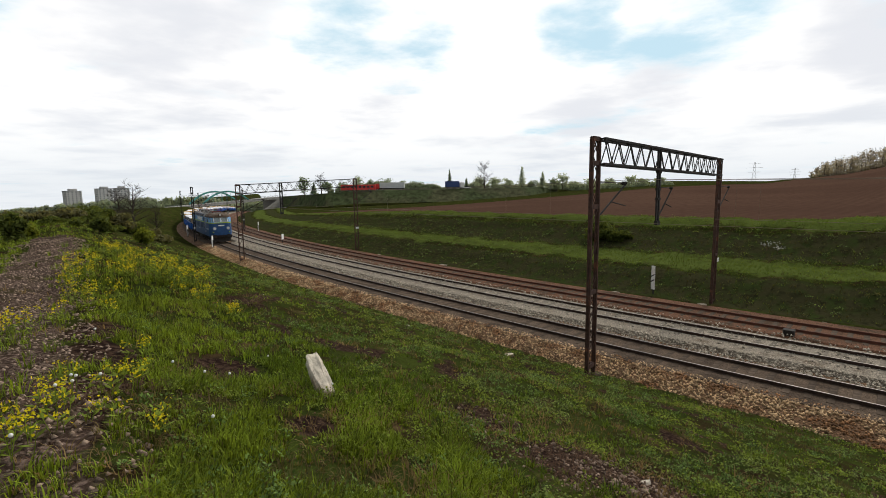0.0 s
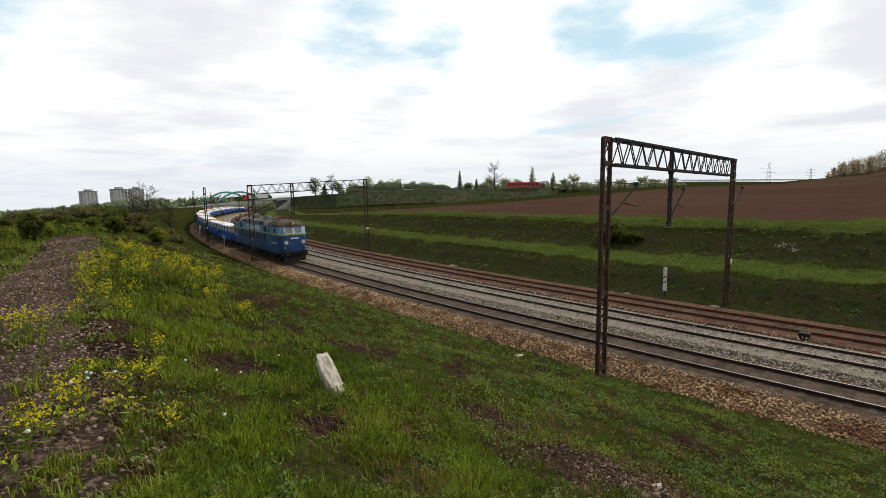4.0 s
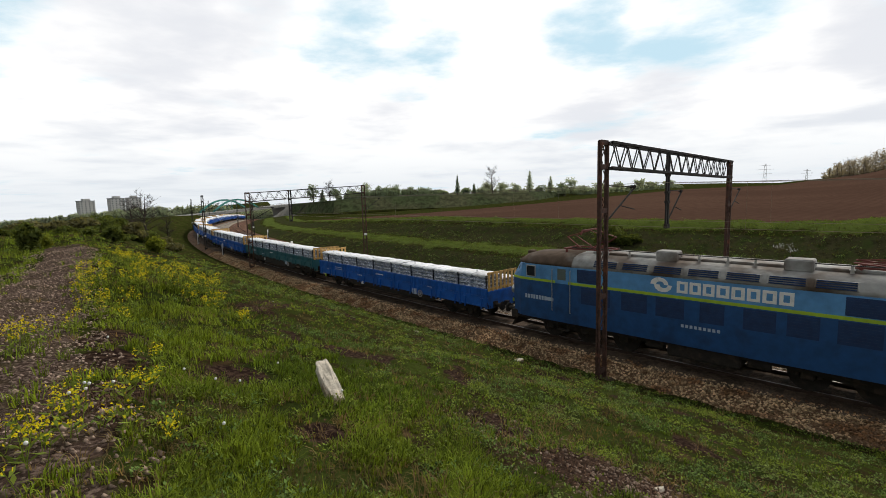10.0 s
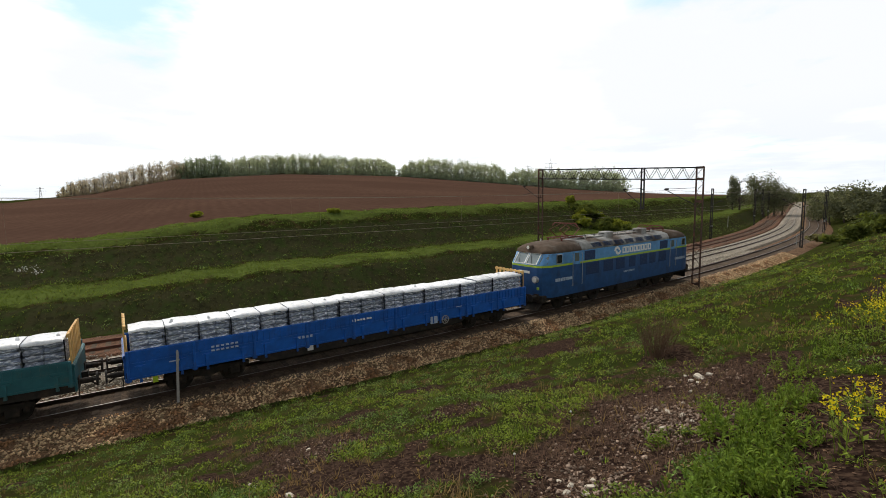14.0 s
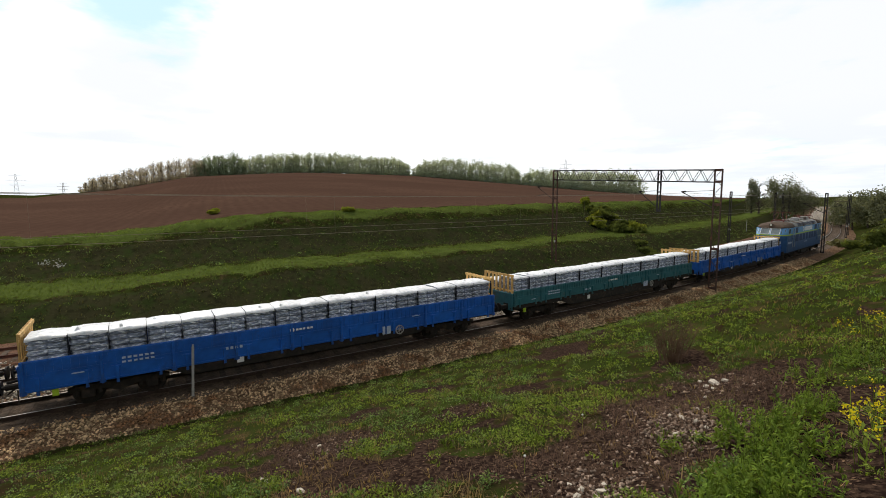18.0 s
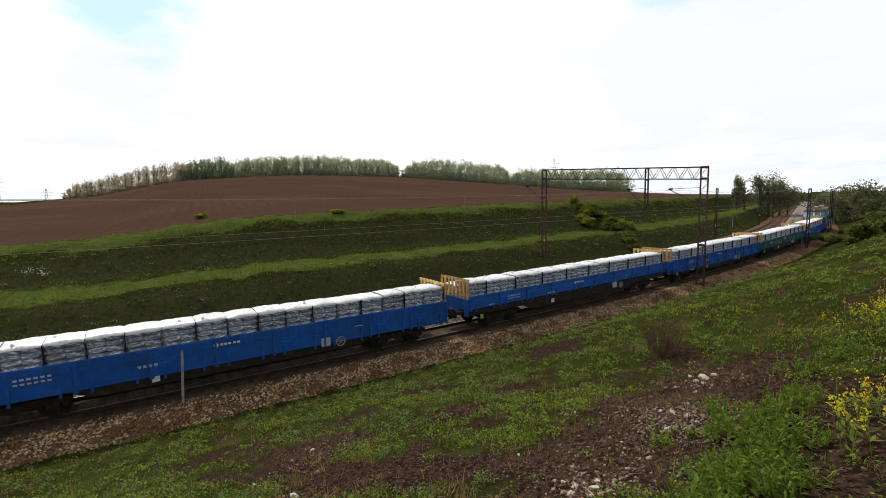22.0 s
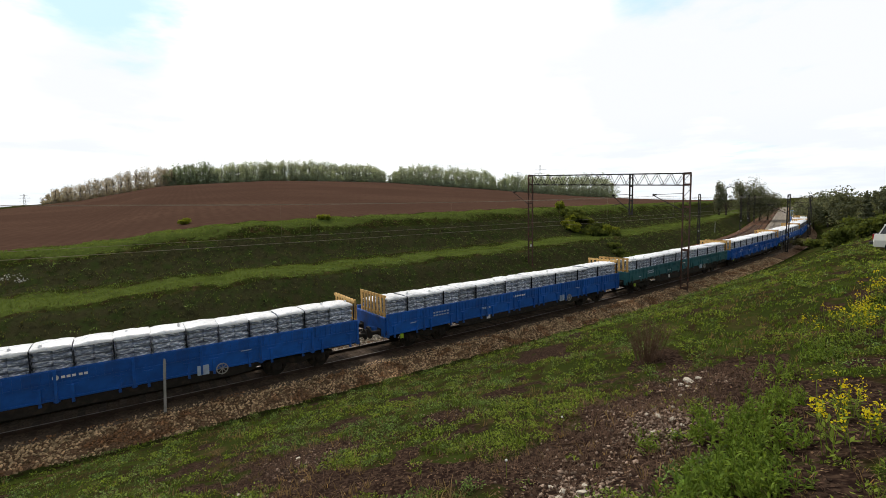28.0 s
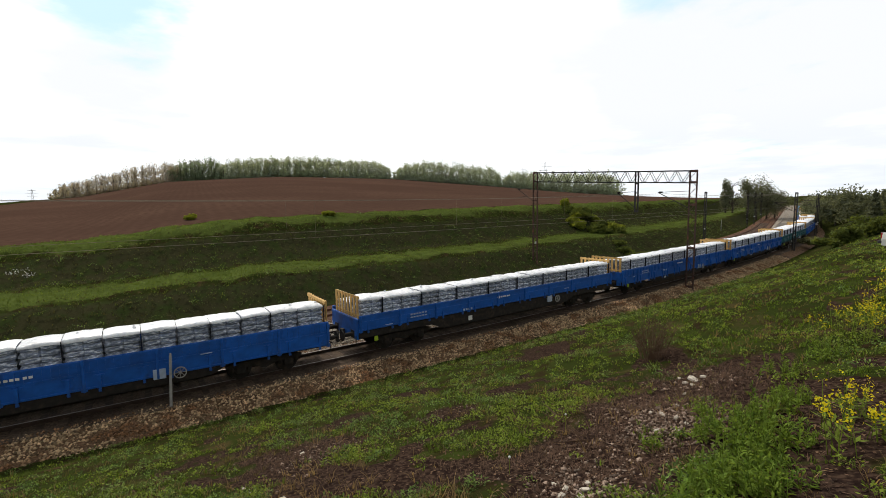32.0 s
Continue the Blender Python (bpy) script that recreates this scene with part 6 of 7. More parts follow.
def seed_heads():
    rng = np.random.default_rng(12)
    for cx, cy in ((-3.0, 3.75), (-2.95, 3.85), (-2.85, 3.7), (-3.1, 3.9), (-2.9, 3.95), (-2.4, 4.4), (-2.1, 4.7), (-2.6, 2.9), (-2.6, 4.8), (-4.0, 5.6), (-1.8, 3.6), (-2.0, 6.0), (-5.0, 14.0), (4.5, 0.2), (6.0, -0.4), (-1.2, 5.2)):
        x, y = cx + rng.normal(0, 0.1), cy + rng.normal(0, 0.1)
        z = zground(x, y)
        h = rng.uniform(0.15, 0.24)
        t = thing("dandelion", "dandelion with a round white seed head", "dandelion", Matrix.Translation((x, y, z)), "dandelions")
        part("stalk", Shape().tube((0, 0, -0.02), (0.01, 0, h), 0.003, n=4), LEAF_HERB, t)
        b = Shape()
        rings = [[(0.01 + 0.014 * math.sin(u) * math.cos(g), 0.014 * math.sin(u) * math.sin(g), h + 0.011 - 0.014 * math.cos(u)) for g in [k * 6.283 / 8 for k in range(8)]] for u in (0.3, 0.9, 1.57, 2.2, 2.85)]
        b.loft(rings)
        part("seed_head", b, FLUFF, t, smooth=True)


seed_heads()


def rock_mesh(rng, sx, sy, sz, n=3, rough=0.16):
    bm = bmesh.new()
    bmesh.ops.create_icosphere(bm, subdivisions=n, radius=1.0)
    off = Vector((rng.uniform(0, 50), rng.uniform(0, 50), 0))
    for v in bm.verts:
        p = v.co.copy()
        q = Vector((math.copysign(abs(p.x) ** 0.55, p.x), math.copysign(abs(p.y) ** 0.55, p.y), math.copysign(abs(p.z) ** 0.55, p.z)))
        k = 1 + rough * (noise.noise(p * 1.6 + off) + 0.5 * noise.noise(p * 4 + off))
        v.co = Vector((q.x * sx, q.y * sy, q.z * sz)) * k
    me = bpy.data.meshes.new("rock")
    bm.to_mesh(me)
    bm.free()
    return me


def stones():
    rng = random.Random(4)
    me = rock_mesh(rng, 0.36, 0.095, 0.09, 4, 0.22)
    me.materials.append(STONE)
    x, y = -1.36, 5.55
    ob = new("stone_slab", me)
    ob.matrix_basis = Matrix.Translation((x, y, zground(x, y) + 0.16)) @ Euler((radians(10), radians(30), radians(-58))).to_matrix().to_4x4()
    tagged(ob, "pale broken stone block lying in the grass", "stone")
    for x, y, a in ((5.35, 3.79, 0.07), (8.39, -2.66, 0.07), (8.25, -2.5, 0.045), (8.5, -2.85, 0.05), (8.1, -2.55, 0.035), (6.1, -1.6, 0.035), (5.95, -1.72, 0.03), (5.5, -1.6, 0.035), (5.6, -1.4, 0.03), (4.1, -0.45, 0.04), (4.2, -0.3, 0.035), (4.05, -0.25, 0.03), (4.3, -0.5, 0.028), (3.95, -0.4, 0.035), (4.35, -0.2, 0.025), (5.7, -1.75, 0.025), (6.3, -1.5, 0.022), (6.6, -1.9, 0.03), (5.2, -1.3, 0.025), (7.6, -2.3, 0.03), (8.6, -2.5, 0.03), (7.1, 3.9, 0.04), (0.5, 5.6, 0.035), (3.2, 18.5, 0.14), (2.4, 4.9, 0.05), (4.8, 2.9, 0.05), (-1.0, 20.0, 0.1)):
        me = rock_mesh(rng, a * rng.uniform(0.9, 1.6), a * 0.9, a * 0.55, 1, 0.55)
        me.materials.append(STONE)
        ob = new("stone", me)
        ob.matrix_basis = Matrix.Translation((x, y, zground(x, y) + a * 0.3)) @ Euler((rng.uniform(-0.3, 0.3), rng.uniform(-0.3, 0.3), rng.uniform(0, 6))).to_matrix().to_4x4()
        tagged(ob, "pale loose stone on the bank", "stone", "loose stones")
    r = np.random.default_rng(9)
    spots = ((0.8, 6.1, 0.7, 120), (1.6, 4.95, 0.8, 260), (2.3, 4.7, 0.8, 420), (3.0, 4.2, 0.5, 120), (8.3, -2.7, 0.7, 160), (6.6, -1.6, 0.9, 240), (6.0, -1.6, 0.5, 300), (5.5, -1.4, 0.5, 300), (5.0, -0.7, 0.8, 160), (4.2, -0.4, 0.5, 300), (7.2, 3.7, 0.8, 160), (6.4, 3.7, 0.8, 60), (8.6, 1.6, 0.8, 50), (-4.3, 5.6, 0.6, 90), (-2.9, 3.6, 0.5, 120))
    px = np.concatenate([r.normal(a, c * 0.55, n) for a, b, c, n in spots])
    py = np.concatenate([r.normal(b, c * 0.55, n) for a, b, c, n in spots])
    # gravel on the path
    s, o = r.uniform(-24, 3, 9000), r.uniform(-0.5, 1.8, 9000)
    po = np.interp(s, (-60, -21, -11, -7.4, -3.9, 0, 4), (17.6, 18.4, 19.7, 20.3, 20.6, 21.0, 22.5)) + o
    a = -AZ0 + s / RAD
    px, py = np.concatenate([px, CEN[0] + (RAD + po) * np.sin(a)]), np.concatenate([py, CEN[1] - (RAD + po) * np.cos(a)])
    m = np.hypot(px, py) > 1.3
    px, py = px[m], py[m]
    n = len(px)
    pz = ground_z(px, py)[0]
    size = r.uniform(0.008, 0.026, n) * (1 + 0.8 * (r.random(n) > 0.93))
    octa = np.array([(1, 0, 0), (-1, 0, 0), (0, 1, 0), (0, -1, 0), (0, 0, 0.8), (0, 0, -0.4)])
    tri = np.array([(0, 2, 4), (2, 1, 4), (1, 3, 4), (3, 0, 4), (2, 0, 5), (1, 2, 5), (3, 1, 5), (0, 3, 5)])
    pts = octa[None] * size[:, None, None] * r.uniform(0.6, 1.5, (n, 6, 1))
    ang = r.uniform(0, 6.28, n)
    c, sn = np.cos(ang)[:, None], np.sin(ang)[:, None]
    qx, qy = pts[..., 0] * c - pts[..., 1] * sn, pts[..., 0] * sn + pts[..., 1] * c
    v = np.stack([qx + px[:, None], qy + py[:, None], pts[..., 2] + pz[:, None]], -1).reshape(-1, 3)
    f = (tri[None] + (np.arange(n) * 6)[:, None, None]).reshape(-1, 3)
    soup("rubble", v, f, RUBBLE, None, "broken stone rubble and path gravel", "rubble")


stones()


def twiggy(x, y, h, wide, n, name, label, flat=False, seed=1):
    rng = np.random.default_rng(seed)
    t = thing(name, label, "shrub" if not flat else "branches", Matrix.Translation((x, y, zground(x, y))))
    sh = Shape()
    for i in range(n):
        g = rng.uniform(0, 6.28)
        r = rng.uniform(0, wide * 0.3)
        a = Vector((math.cos(g) * r, math.sin(g) * r, 0.0))
        if flat:
            e = a + Vector((math.cos(g) * wide * rng.uniform(0.4, 1), math.sin(g) * wide * rng.uniform(0.4, 1), rng.uniform(0.02, h)))
        else:
            e = a + Vector((math.cos(g) * wide * 0.4 * rng.uniform(0.2, 1), math.sin(g) * wide * 0.4 * rng.uniform(0.2, 1), h * rng.uniform(0.6, 1.05)))
        sh.tube(a, e, 0.006 if not flat else 0.014, 0.002, 3)
        for _ in range(4):
            b = a.lerp(e, rng.uniform(0.3, 0.9))
            q = b + Vector(rng.normal(0, 1, 3)) * wide * 0.17 + Vector((0, 0, 0 if flat else 0.12 * h))
            sh.tube(b, q, 0.004, 0.0015, 3)
    part("branchwork", sh, TWIG, t)


twiggy(10.95, -2.6, 0.90, 0.85, 90, "bare_shrub", "leafless brown shrub on the bank")
twiggy(-4.9, 12.6, 0.2, 0.9, 26, "dead_branches", "heap of dry cut branches in the grass", True, 3)
twiggy(8.9, -4.0, 0.14, 0.9, 14, "dead_branches", "dry twigs lying on the rubble", True, 5)
# dry stalks along the foot of the bank
twiggy(6.3, -0.45, 0.10, 0.7, 9, "dead_branches", "dry sticks lying on the bare soil", True, 6)
twiggy(5.6, -0.7, 0.08, 0.6, 8, "dead_branches", "dry sticks lying on the bare soil", True, 7)
for _i, (_s, _o, _h) in enumerate(((-14, 3.6, 0.5), (-11.5, 3.4, 0.6), (-10, 3.7, 0.5), (-17, 3.3, 0.55), (30, 3.6, 0.9), (33, 3.8, 0.9), (28, 4.0, 0.8), (36, 4.2, 0.8), (-24, 3.2, 0.6), (-30, 3.2, 0.7))):
    _p = on_line(_s, _o)
    twiggy(_p.x, _p.y, _h, 0.8, 22, "dead_stalks", "brown dead weed stalks beside the ballast", False, 20 + _i)

# leafy weeds beside the rubble: upright stems with narrow leaves
def leafy_weed(x, y, h, wide, stems, seed):
    rng = np.random.default_rng(seed + 400)
    t = thing("leafy_weeds", "clump of upright bright green weeds with narrow leaves", "weeds", Matrix.Translation((x, y, zground(x, y))), "leafy weeds")
    st, lv = Shape(), []
    for _ in range(stems):
        bx, by = rng.normal(0, wide * 0.3), rng.normal(0, wide * 0.3)
        hh = h * rng.uniform(0.6, 1.1)
        top = Vector((bx + rng.normal(0, 0.04), by + rng.normal(0, 0.04), hh))
        low = Vector((bx, by, -0.02))
        st.tube(low, top, 0.004, 0.002, 3)
        for k in range(13):
            f = 0.12 + 0.88 * (k + rng.uniform(0, 0.9)) / 13
            c = low.lerp(top, f)
            g = rng.uniform(0, 6.28)
            up = rng.uniform(0.1, 0.9) + 0.5 * f
            l = 0.100 * (1.15 - 0.55 * f) * rng.uniform(0.7, 1.2)
            d = Vector((math.cos(g) * math.cos(up), math.sin(g) * math.cos(up), math.sin(up))) * l
            w = Vector((-math.sin(g), math.cos(g), 0)) * l * 0.13
            e = c + d - Vector((0, 0, l * 0.25))
            lv += [c, c + d * 0.5 + w, e, c + d * 0.5 - w]
    part("stem", st, LEAF_WEED, t)["kind"] = "stuff"
    lv = np.array([tuple(p) for p in lv])
    soup("leafage", lv, np.arange(len(lv)).reshape(-1, 4), LEAF_WEED, None, "", "", "stuff", t)


_r = random.Random(61)
for _x, _y, _h, _w, _n in ((4.6, -1.85, 0.26, 0.34, 20), (4.95, -2.05, 0.28, 0.40, 26), (4.7, -2.25, 0.28, 0.40, 26), (5.2, -2.3, 0.26, 0.36, 22), (4.35, -2.0, 0.26, 0.36, 22), (5.0, -1.75, 0.22, 0.30, 16), (3.75, -1.35, 0.24, 0.36, 24), (3.95, -1.6, 0.26, 0.38, 26), (3.55, -1.5, 0.24, 0.36, 24), (3.65, -1.75, 0.26, 0.36, 24), (3.35, -1.25, 0.20, 0.30, 18), (3.5, -1.05, 0.18, 0.28, 14), (4.15, -1.85, 0.22, 0.30, 16), (5.6, -2.7, 0.26, 0.36, 20), (6.1, -3.0, 0.26, 0.4, 20), (5.05, -1.25, 0.12, 0.2, 8), (5.9, -2.0, 0.12, 0.25, 8), (7.6, -3.6, 0.3, 0.6, 24), (8.4, -4.6, 0.34, 0.7, 28)):
    leafy_weed(_x, _y, _h, _w, _n, _r.randrange(9999))

# ---- bushes and trees round about ----
_r = random.Random(17)
BRAMBLES = tuple((93.6 + 6.2 * _k / 21 + _r.uniform(-0.3, 0.3), _r.uniform(70, 79), _r.uniform(0.9, 1.9), _r.uniform(1.6, 3.0), LEAF_DARK if _r.random() < 0.75 else LEAF, 900) for _k in range(22))
BRAMBLES += tuple((99.5 + _k * 0.5, _r.uniform(64, 68), _r.uniform(0.6, 1.1), _r.uniform(1.6, 2.6), LEAF_DARK, 800) for _k in range(7))
for _i, (_az, _d, _h, _w, _m, _n) in enumerate((
        (-40.7, 26, 1.6, 0.95, LEAF_DARK, 1300), (-39.6, 27, 0.8, 0.8, LEAF, 600), (-34.4, 36, 1.5, 1.25, LEAF_DARK, 1300), (-30.6, 36, 1.5, 1.4, LEAF, 1200),
        (-37.0, 52, 1.5, 3.6, LEAF_GREY, 1500), (-35.6, 56, 1.9, 4.0, LEAF_DARK, 1700), (-34.4, 60, 2.2, 3.6, LEAF_DARK, 1500), (-33.2, 60, 2.2, 4.0, LEAF_GREY, 1700), (-32.0, 62, 2.1, 4.0, LEAF_DARK, 1700), (-30.6, 64, 1.8, 3.4, LEAF_GREY, 1500), (-29.2, 66, 1.1, 2.6, LEAF_GREY, 1100),
        (-38.8, 50, 1.1, 3.0, LEAF_GREY, 1200), (-40.6, 55, 1.0, 3.4, LEAF_GREY, 1200), (-43, 48, 0.9, 2.6, LEAF_DARK, 1200), (-36.3, 44, 0.8, 2.0, LEAF_DARK, 1000), (-38.0, 40, 0.7, 1.6, LEAF_DARK, 900), (-33.5, 48, 0.8, 2.2, LEAF_DARK, 900),
        (51.0, 55, 0.7, 1.3, LEAF, 700), (65.3, 51.6, 0.6, 1.8, LEAF, 900), (19.6, 48, 1.5, 2.0, LEAF_DARK, 1500), (20.6, 48, 2.0, 2.4, LEAF_DARK, 1700), (21.8, 47, 1.5, 2.0, LEAF_DARK, 1300), (22.8, 47, 1.0, 1.6, LEAF_DARK, 900),
        (118.6, 66, 1.5, 3.0, LEAF_DARK, 1300), (119.8, 60, 2.1, 2.4, LEAF_DARK, 1500), (121.2, 66, 2.4, 4.0, LEAF_DARK, 1500), (122.8, 64, 2.0, 4.0, LEAF_DARK, 1500), (117.6, 85, 1.8, 4.5, LEAF_GREY, 1400), (124.5, 60, 1.8, 3.0, LEAF_DARK, 1300), (126.5, 60, 2.2, 4.0, LEAF_DARK, 1300)) + BRAMBLES):
    _x, _y = polar(_az, _d)
    bush(_x, _y, _h, _w, _m, {LEAF: "bright green young bush", LEAF_DARK: "dark green dense bush", LEAF_GREY: "grey-green scrub just coming into leaf"}[_m], _n, 0.05 + _d * 0.0022, _i)

for _i, (_az, _d, _h, _w, _m, _k) in enumerate((
        (-31.4, 80, 6.6, 5.0, None, "bare"), (-29.6, 82, 4.4, 3.0, None, "bare"), (-32.6, 84, 5.4, 3.4, None, "bare"), (-47.0, 40, 3.5, 2.5, None, "bare"),
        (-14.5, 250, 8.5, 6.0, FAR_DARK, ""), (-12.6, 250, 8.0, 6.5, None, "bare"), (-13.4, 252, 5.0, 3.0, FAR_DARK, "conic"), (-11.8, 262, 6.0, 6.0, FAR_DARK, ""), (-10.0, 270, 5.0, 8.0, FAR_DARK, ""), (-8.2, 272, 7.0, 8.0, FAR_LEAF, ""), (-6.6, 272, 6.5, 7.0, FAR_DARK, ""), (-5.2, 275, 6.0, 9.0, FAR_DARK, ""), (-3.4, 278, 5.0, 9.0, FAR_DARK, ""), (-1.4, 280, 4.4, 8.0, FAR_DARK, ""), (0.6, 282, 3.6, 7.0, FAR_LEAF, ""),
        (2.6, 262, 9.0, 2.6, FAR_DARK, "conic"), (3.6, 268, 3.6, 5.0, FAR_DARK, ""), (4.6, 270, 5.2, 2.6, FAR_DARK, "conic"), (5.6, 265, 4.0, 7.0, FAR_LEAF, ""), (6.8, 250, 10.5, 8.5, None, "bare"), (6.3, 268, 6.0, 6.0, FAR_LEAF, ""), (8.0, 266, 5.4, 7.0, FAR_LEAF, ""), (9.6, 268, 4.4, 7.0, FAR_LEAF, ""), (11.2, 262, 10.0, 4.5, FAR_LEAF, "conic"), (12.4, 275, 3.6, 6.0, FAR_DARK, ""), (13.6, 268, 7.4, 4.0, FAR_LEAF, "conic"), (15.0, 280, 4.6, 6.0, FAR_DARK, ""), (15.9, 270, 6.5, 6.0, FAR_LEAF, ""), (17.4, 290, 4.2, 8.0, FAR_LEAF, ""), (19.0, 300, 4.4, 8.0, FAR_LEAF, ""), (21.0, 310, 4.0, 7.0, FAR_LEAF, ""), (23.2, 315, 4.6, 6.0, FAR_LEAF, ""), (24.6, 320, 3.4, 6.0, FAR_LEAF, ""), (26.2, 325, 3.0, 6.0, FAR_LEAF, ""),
        (109.9, 165, 11.0, 3.6, MID_LEAF, ""), (110.5, 168, 9.5, 4.5, None, "bare"), (111.8, 175, 13.5, 8.0, MID_LEAF, ""), (112.6, 178, 14.5, 9.0, MID_LEAF, ""), (113.4, 182, 13.5, 9.0, MID_LEAF, ""), (114.1, 186, 11.0, 8.0, MID_LEAF, ""), (117.0, 150, 8.2, 8.0, MID_LEAF, ""), (117.8, 140, 8.6, 8.5, MID_LEAF, ""), (118.8, 135, 8.2, 8.5, MID_LEAF, ""), (120.0, 125, 7.0, 8.0, MID_LEAF, ""), (121.4, 110, 5.4, 2.6, MID_LEAF, "conic"), (122.6, 115, 5.2, 5.0, MID_LEAF, ""), (124.4, 105, 4.0, 5.0, MID_LEAF, ""))):
    _x, _y = polar(_az, _d)
    _q = 1.3 if -18 < _az < 28 else 1.0
    tree(_x, _y, _h * _q, _w * (1.15 if _q > 1 else 1.0), _m, "bare leafless tree in the distance" if _k == "bare" else ("slim pointed tree in the distance" if _k == "conic" else "leafy tree in the distance"), 3400 if _az > 105 else 640, (0.24 if _az > 105 else 0.20 + _d * 0.0010), "tree", _k == "bare", _k == "conic", _i, max(zground(_x, _y), road_point(_az).z - 0.6) if -18 < _az < 16 else None)


def wood(name, label, az0, az1, d, profile, leaf, seed, on_road=False, thin=1.0):
    """A distant wood: many trunks with crowns of uneven height along the brow of the hill, lower towards its ends."""
    rng = np.random.default_rng(seed)
    vs, fs, ks, o = [], [], [], 0
    step = 0.28
    for az in np.arange(az0, az1, step):
        for row in range(3):
            a = az + rng.uniform(-0.3, 0.3)
            dd = d + row * 6 + rng.uniform(-3, 3)
            x, y = polar(a, dd)
            end = min(a - az0, az1 - a)
            h = float(np.interp(a, *profile)) * rng.uniform(0.80, 1.10) * (0.62 + 0.38 * float(smooth01(np.array((end + 0.3) / 1.4))))
            z = zground(x, y)
            if on_road:
                z = max(z, road_point(a).z - 0.8)
            r = min(0.30 * h, 3.2) * rng.uniform(0.75, 1.2)
            v, f = leaf_cloud(rng, int(130 * thin), r, r, h * 0.36, 0.42 if h > 6 else 0.3, 8, 0.15, h * 0.64)
            v2, f2 = leaf_cloud(rng, int(120 * thin), r * 1.15, r * 1.15, h * 0.34, 0.5, 9, 0.0, h * 0.24)
            v3, f3 = leaf_cloud(rng, int(40 + 50 * thin), r * 1.4, r * 1.4, h * 0.13, 0.5, 9, 0.0, h * 0.07)
            f = np.concatenate([f, f2 + len(v), f3 + len(v) + len(v2)])
            v = np.concatenate([v, v2, v3])
            v[:, 2] = np.maximum(v[:, 2], -0.5)
            vs.append(v + np.array([x, y, z])), fs.append(f + o), ks.append(np.zeros(len(f)))
            o += len(v)
            for q in range(7):
                w = 0.13 if q == 0 else 0.05
                ux, uy = (rng.normal(0, 0.3), 0) if q == 0 else rng.normal(0, r * 0.6, 2)
                zb = z - 1 if q == 0 else z + h * rng.uniform(0.25, 0.5)
                t = np.array([[x - w, y, zb], [x + w, y, zb], [x + w * 0.4 + ux, y + uy, z + h * 0.9], [x - w * 0.4 + ux, y + uy, z + h * 0.9]])
                vs.append(t), fs.append(np.array([[0, 1, 2, 3]]) + o), ks.append(np.ones(1))
                o += 4
    soup(name, np.concatenate(vs), np.concatenate(fs), [leaf, BARK], np.concatenate(ks), label, "woods")


# far woods: leaf and twig colours are lightened to imitate haze
wood("far_wood", "leafless brown edge of a distant wood", 39.6, 50.3, 350, ((40, 43, 47, 52), (8.5, 12.0, 14.0, 14.5)), mat("haze_painted_budding_twigs", (0.36, 0.33, 0.30), 0.9, 0, 0.2, 2, per="island", spread=0.25, thin=0.5), 31, thin=0.45)
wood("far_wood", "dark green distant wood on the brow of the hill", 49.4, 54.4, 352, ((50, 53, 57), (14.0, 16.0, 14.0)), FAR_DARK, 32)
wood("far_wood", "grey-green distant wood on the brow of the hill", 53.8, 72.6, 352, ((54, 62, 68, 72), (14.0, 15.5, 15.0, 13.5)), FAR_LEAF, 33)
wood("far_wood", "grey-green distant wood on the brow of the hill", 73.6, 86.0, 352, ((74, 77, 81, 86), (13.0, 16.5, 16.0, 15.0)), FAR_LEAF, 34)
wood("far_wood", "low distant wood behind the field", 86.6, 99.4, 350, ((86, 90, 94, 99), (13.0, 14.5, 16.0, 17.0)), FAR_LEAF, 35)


# far hedges wear the same haze-paled leaf colours
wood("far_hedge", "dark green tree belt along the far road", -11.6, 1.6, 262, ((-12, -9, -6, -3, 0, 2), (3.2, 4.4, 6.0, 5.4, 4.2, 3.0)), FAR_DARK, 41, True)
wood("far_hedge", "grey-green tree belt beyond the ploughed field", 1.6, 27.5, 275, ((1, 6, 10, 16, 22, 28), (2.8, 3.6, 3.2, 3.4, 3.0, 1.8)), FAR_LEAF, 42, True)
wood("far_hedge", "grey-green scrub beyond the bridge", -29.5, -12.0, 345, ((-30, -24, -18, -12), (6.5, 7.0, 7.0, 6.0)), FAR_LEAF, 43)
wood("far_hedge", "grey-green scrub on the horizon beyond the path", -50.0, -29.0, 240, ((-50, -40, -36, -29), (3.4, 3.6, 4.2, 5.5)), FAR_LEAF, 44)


# ---- distant buildings, bridge, masts ----
PLASTER = mat("pale_panel_wall", (0.55, 0.54, 0.52), 0.9, 0, 0.1, 0.5, 0, (0.42, 0.41, 0.40), (0.5, 0.7), 0.08)
ROOF_DARK = mat("bitumen_roof", (0.10, 0.10, 0.10), 0.9, 0, 0.2, 1)
BRIDGE_GREEN = mat("turquoise_paint", (0.05, 0.26, 0.23), 0.5, 0, 0.1, 1)


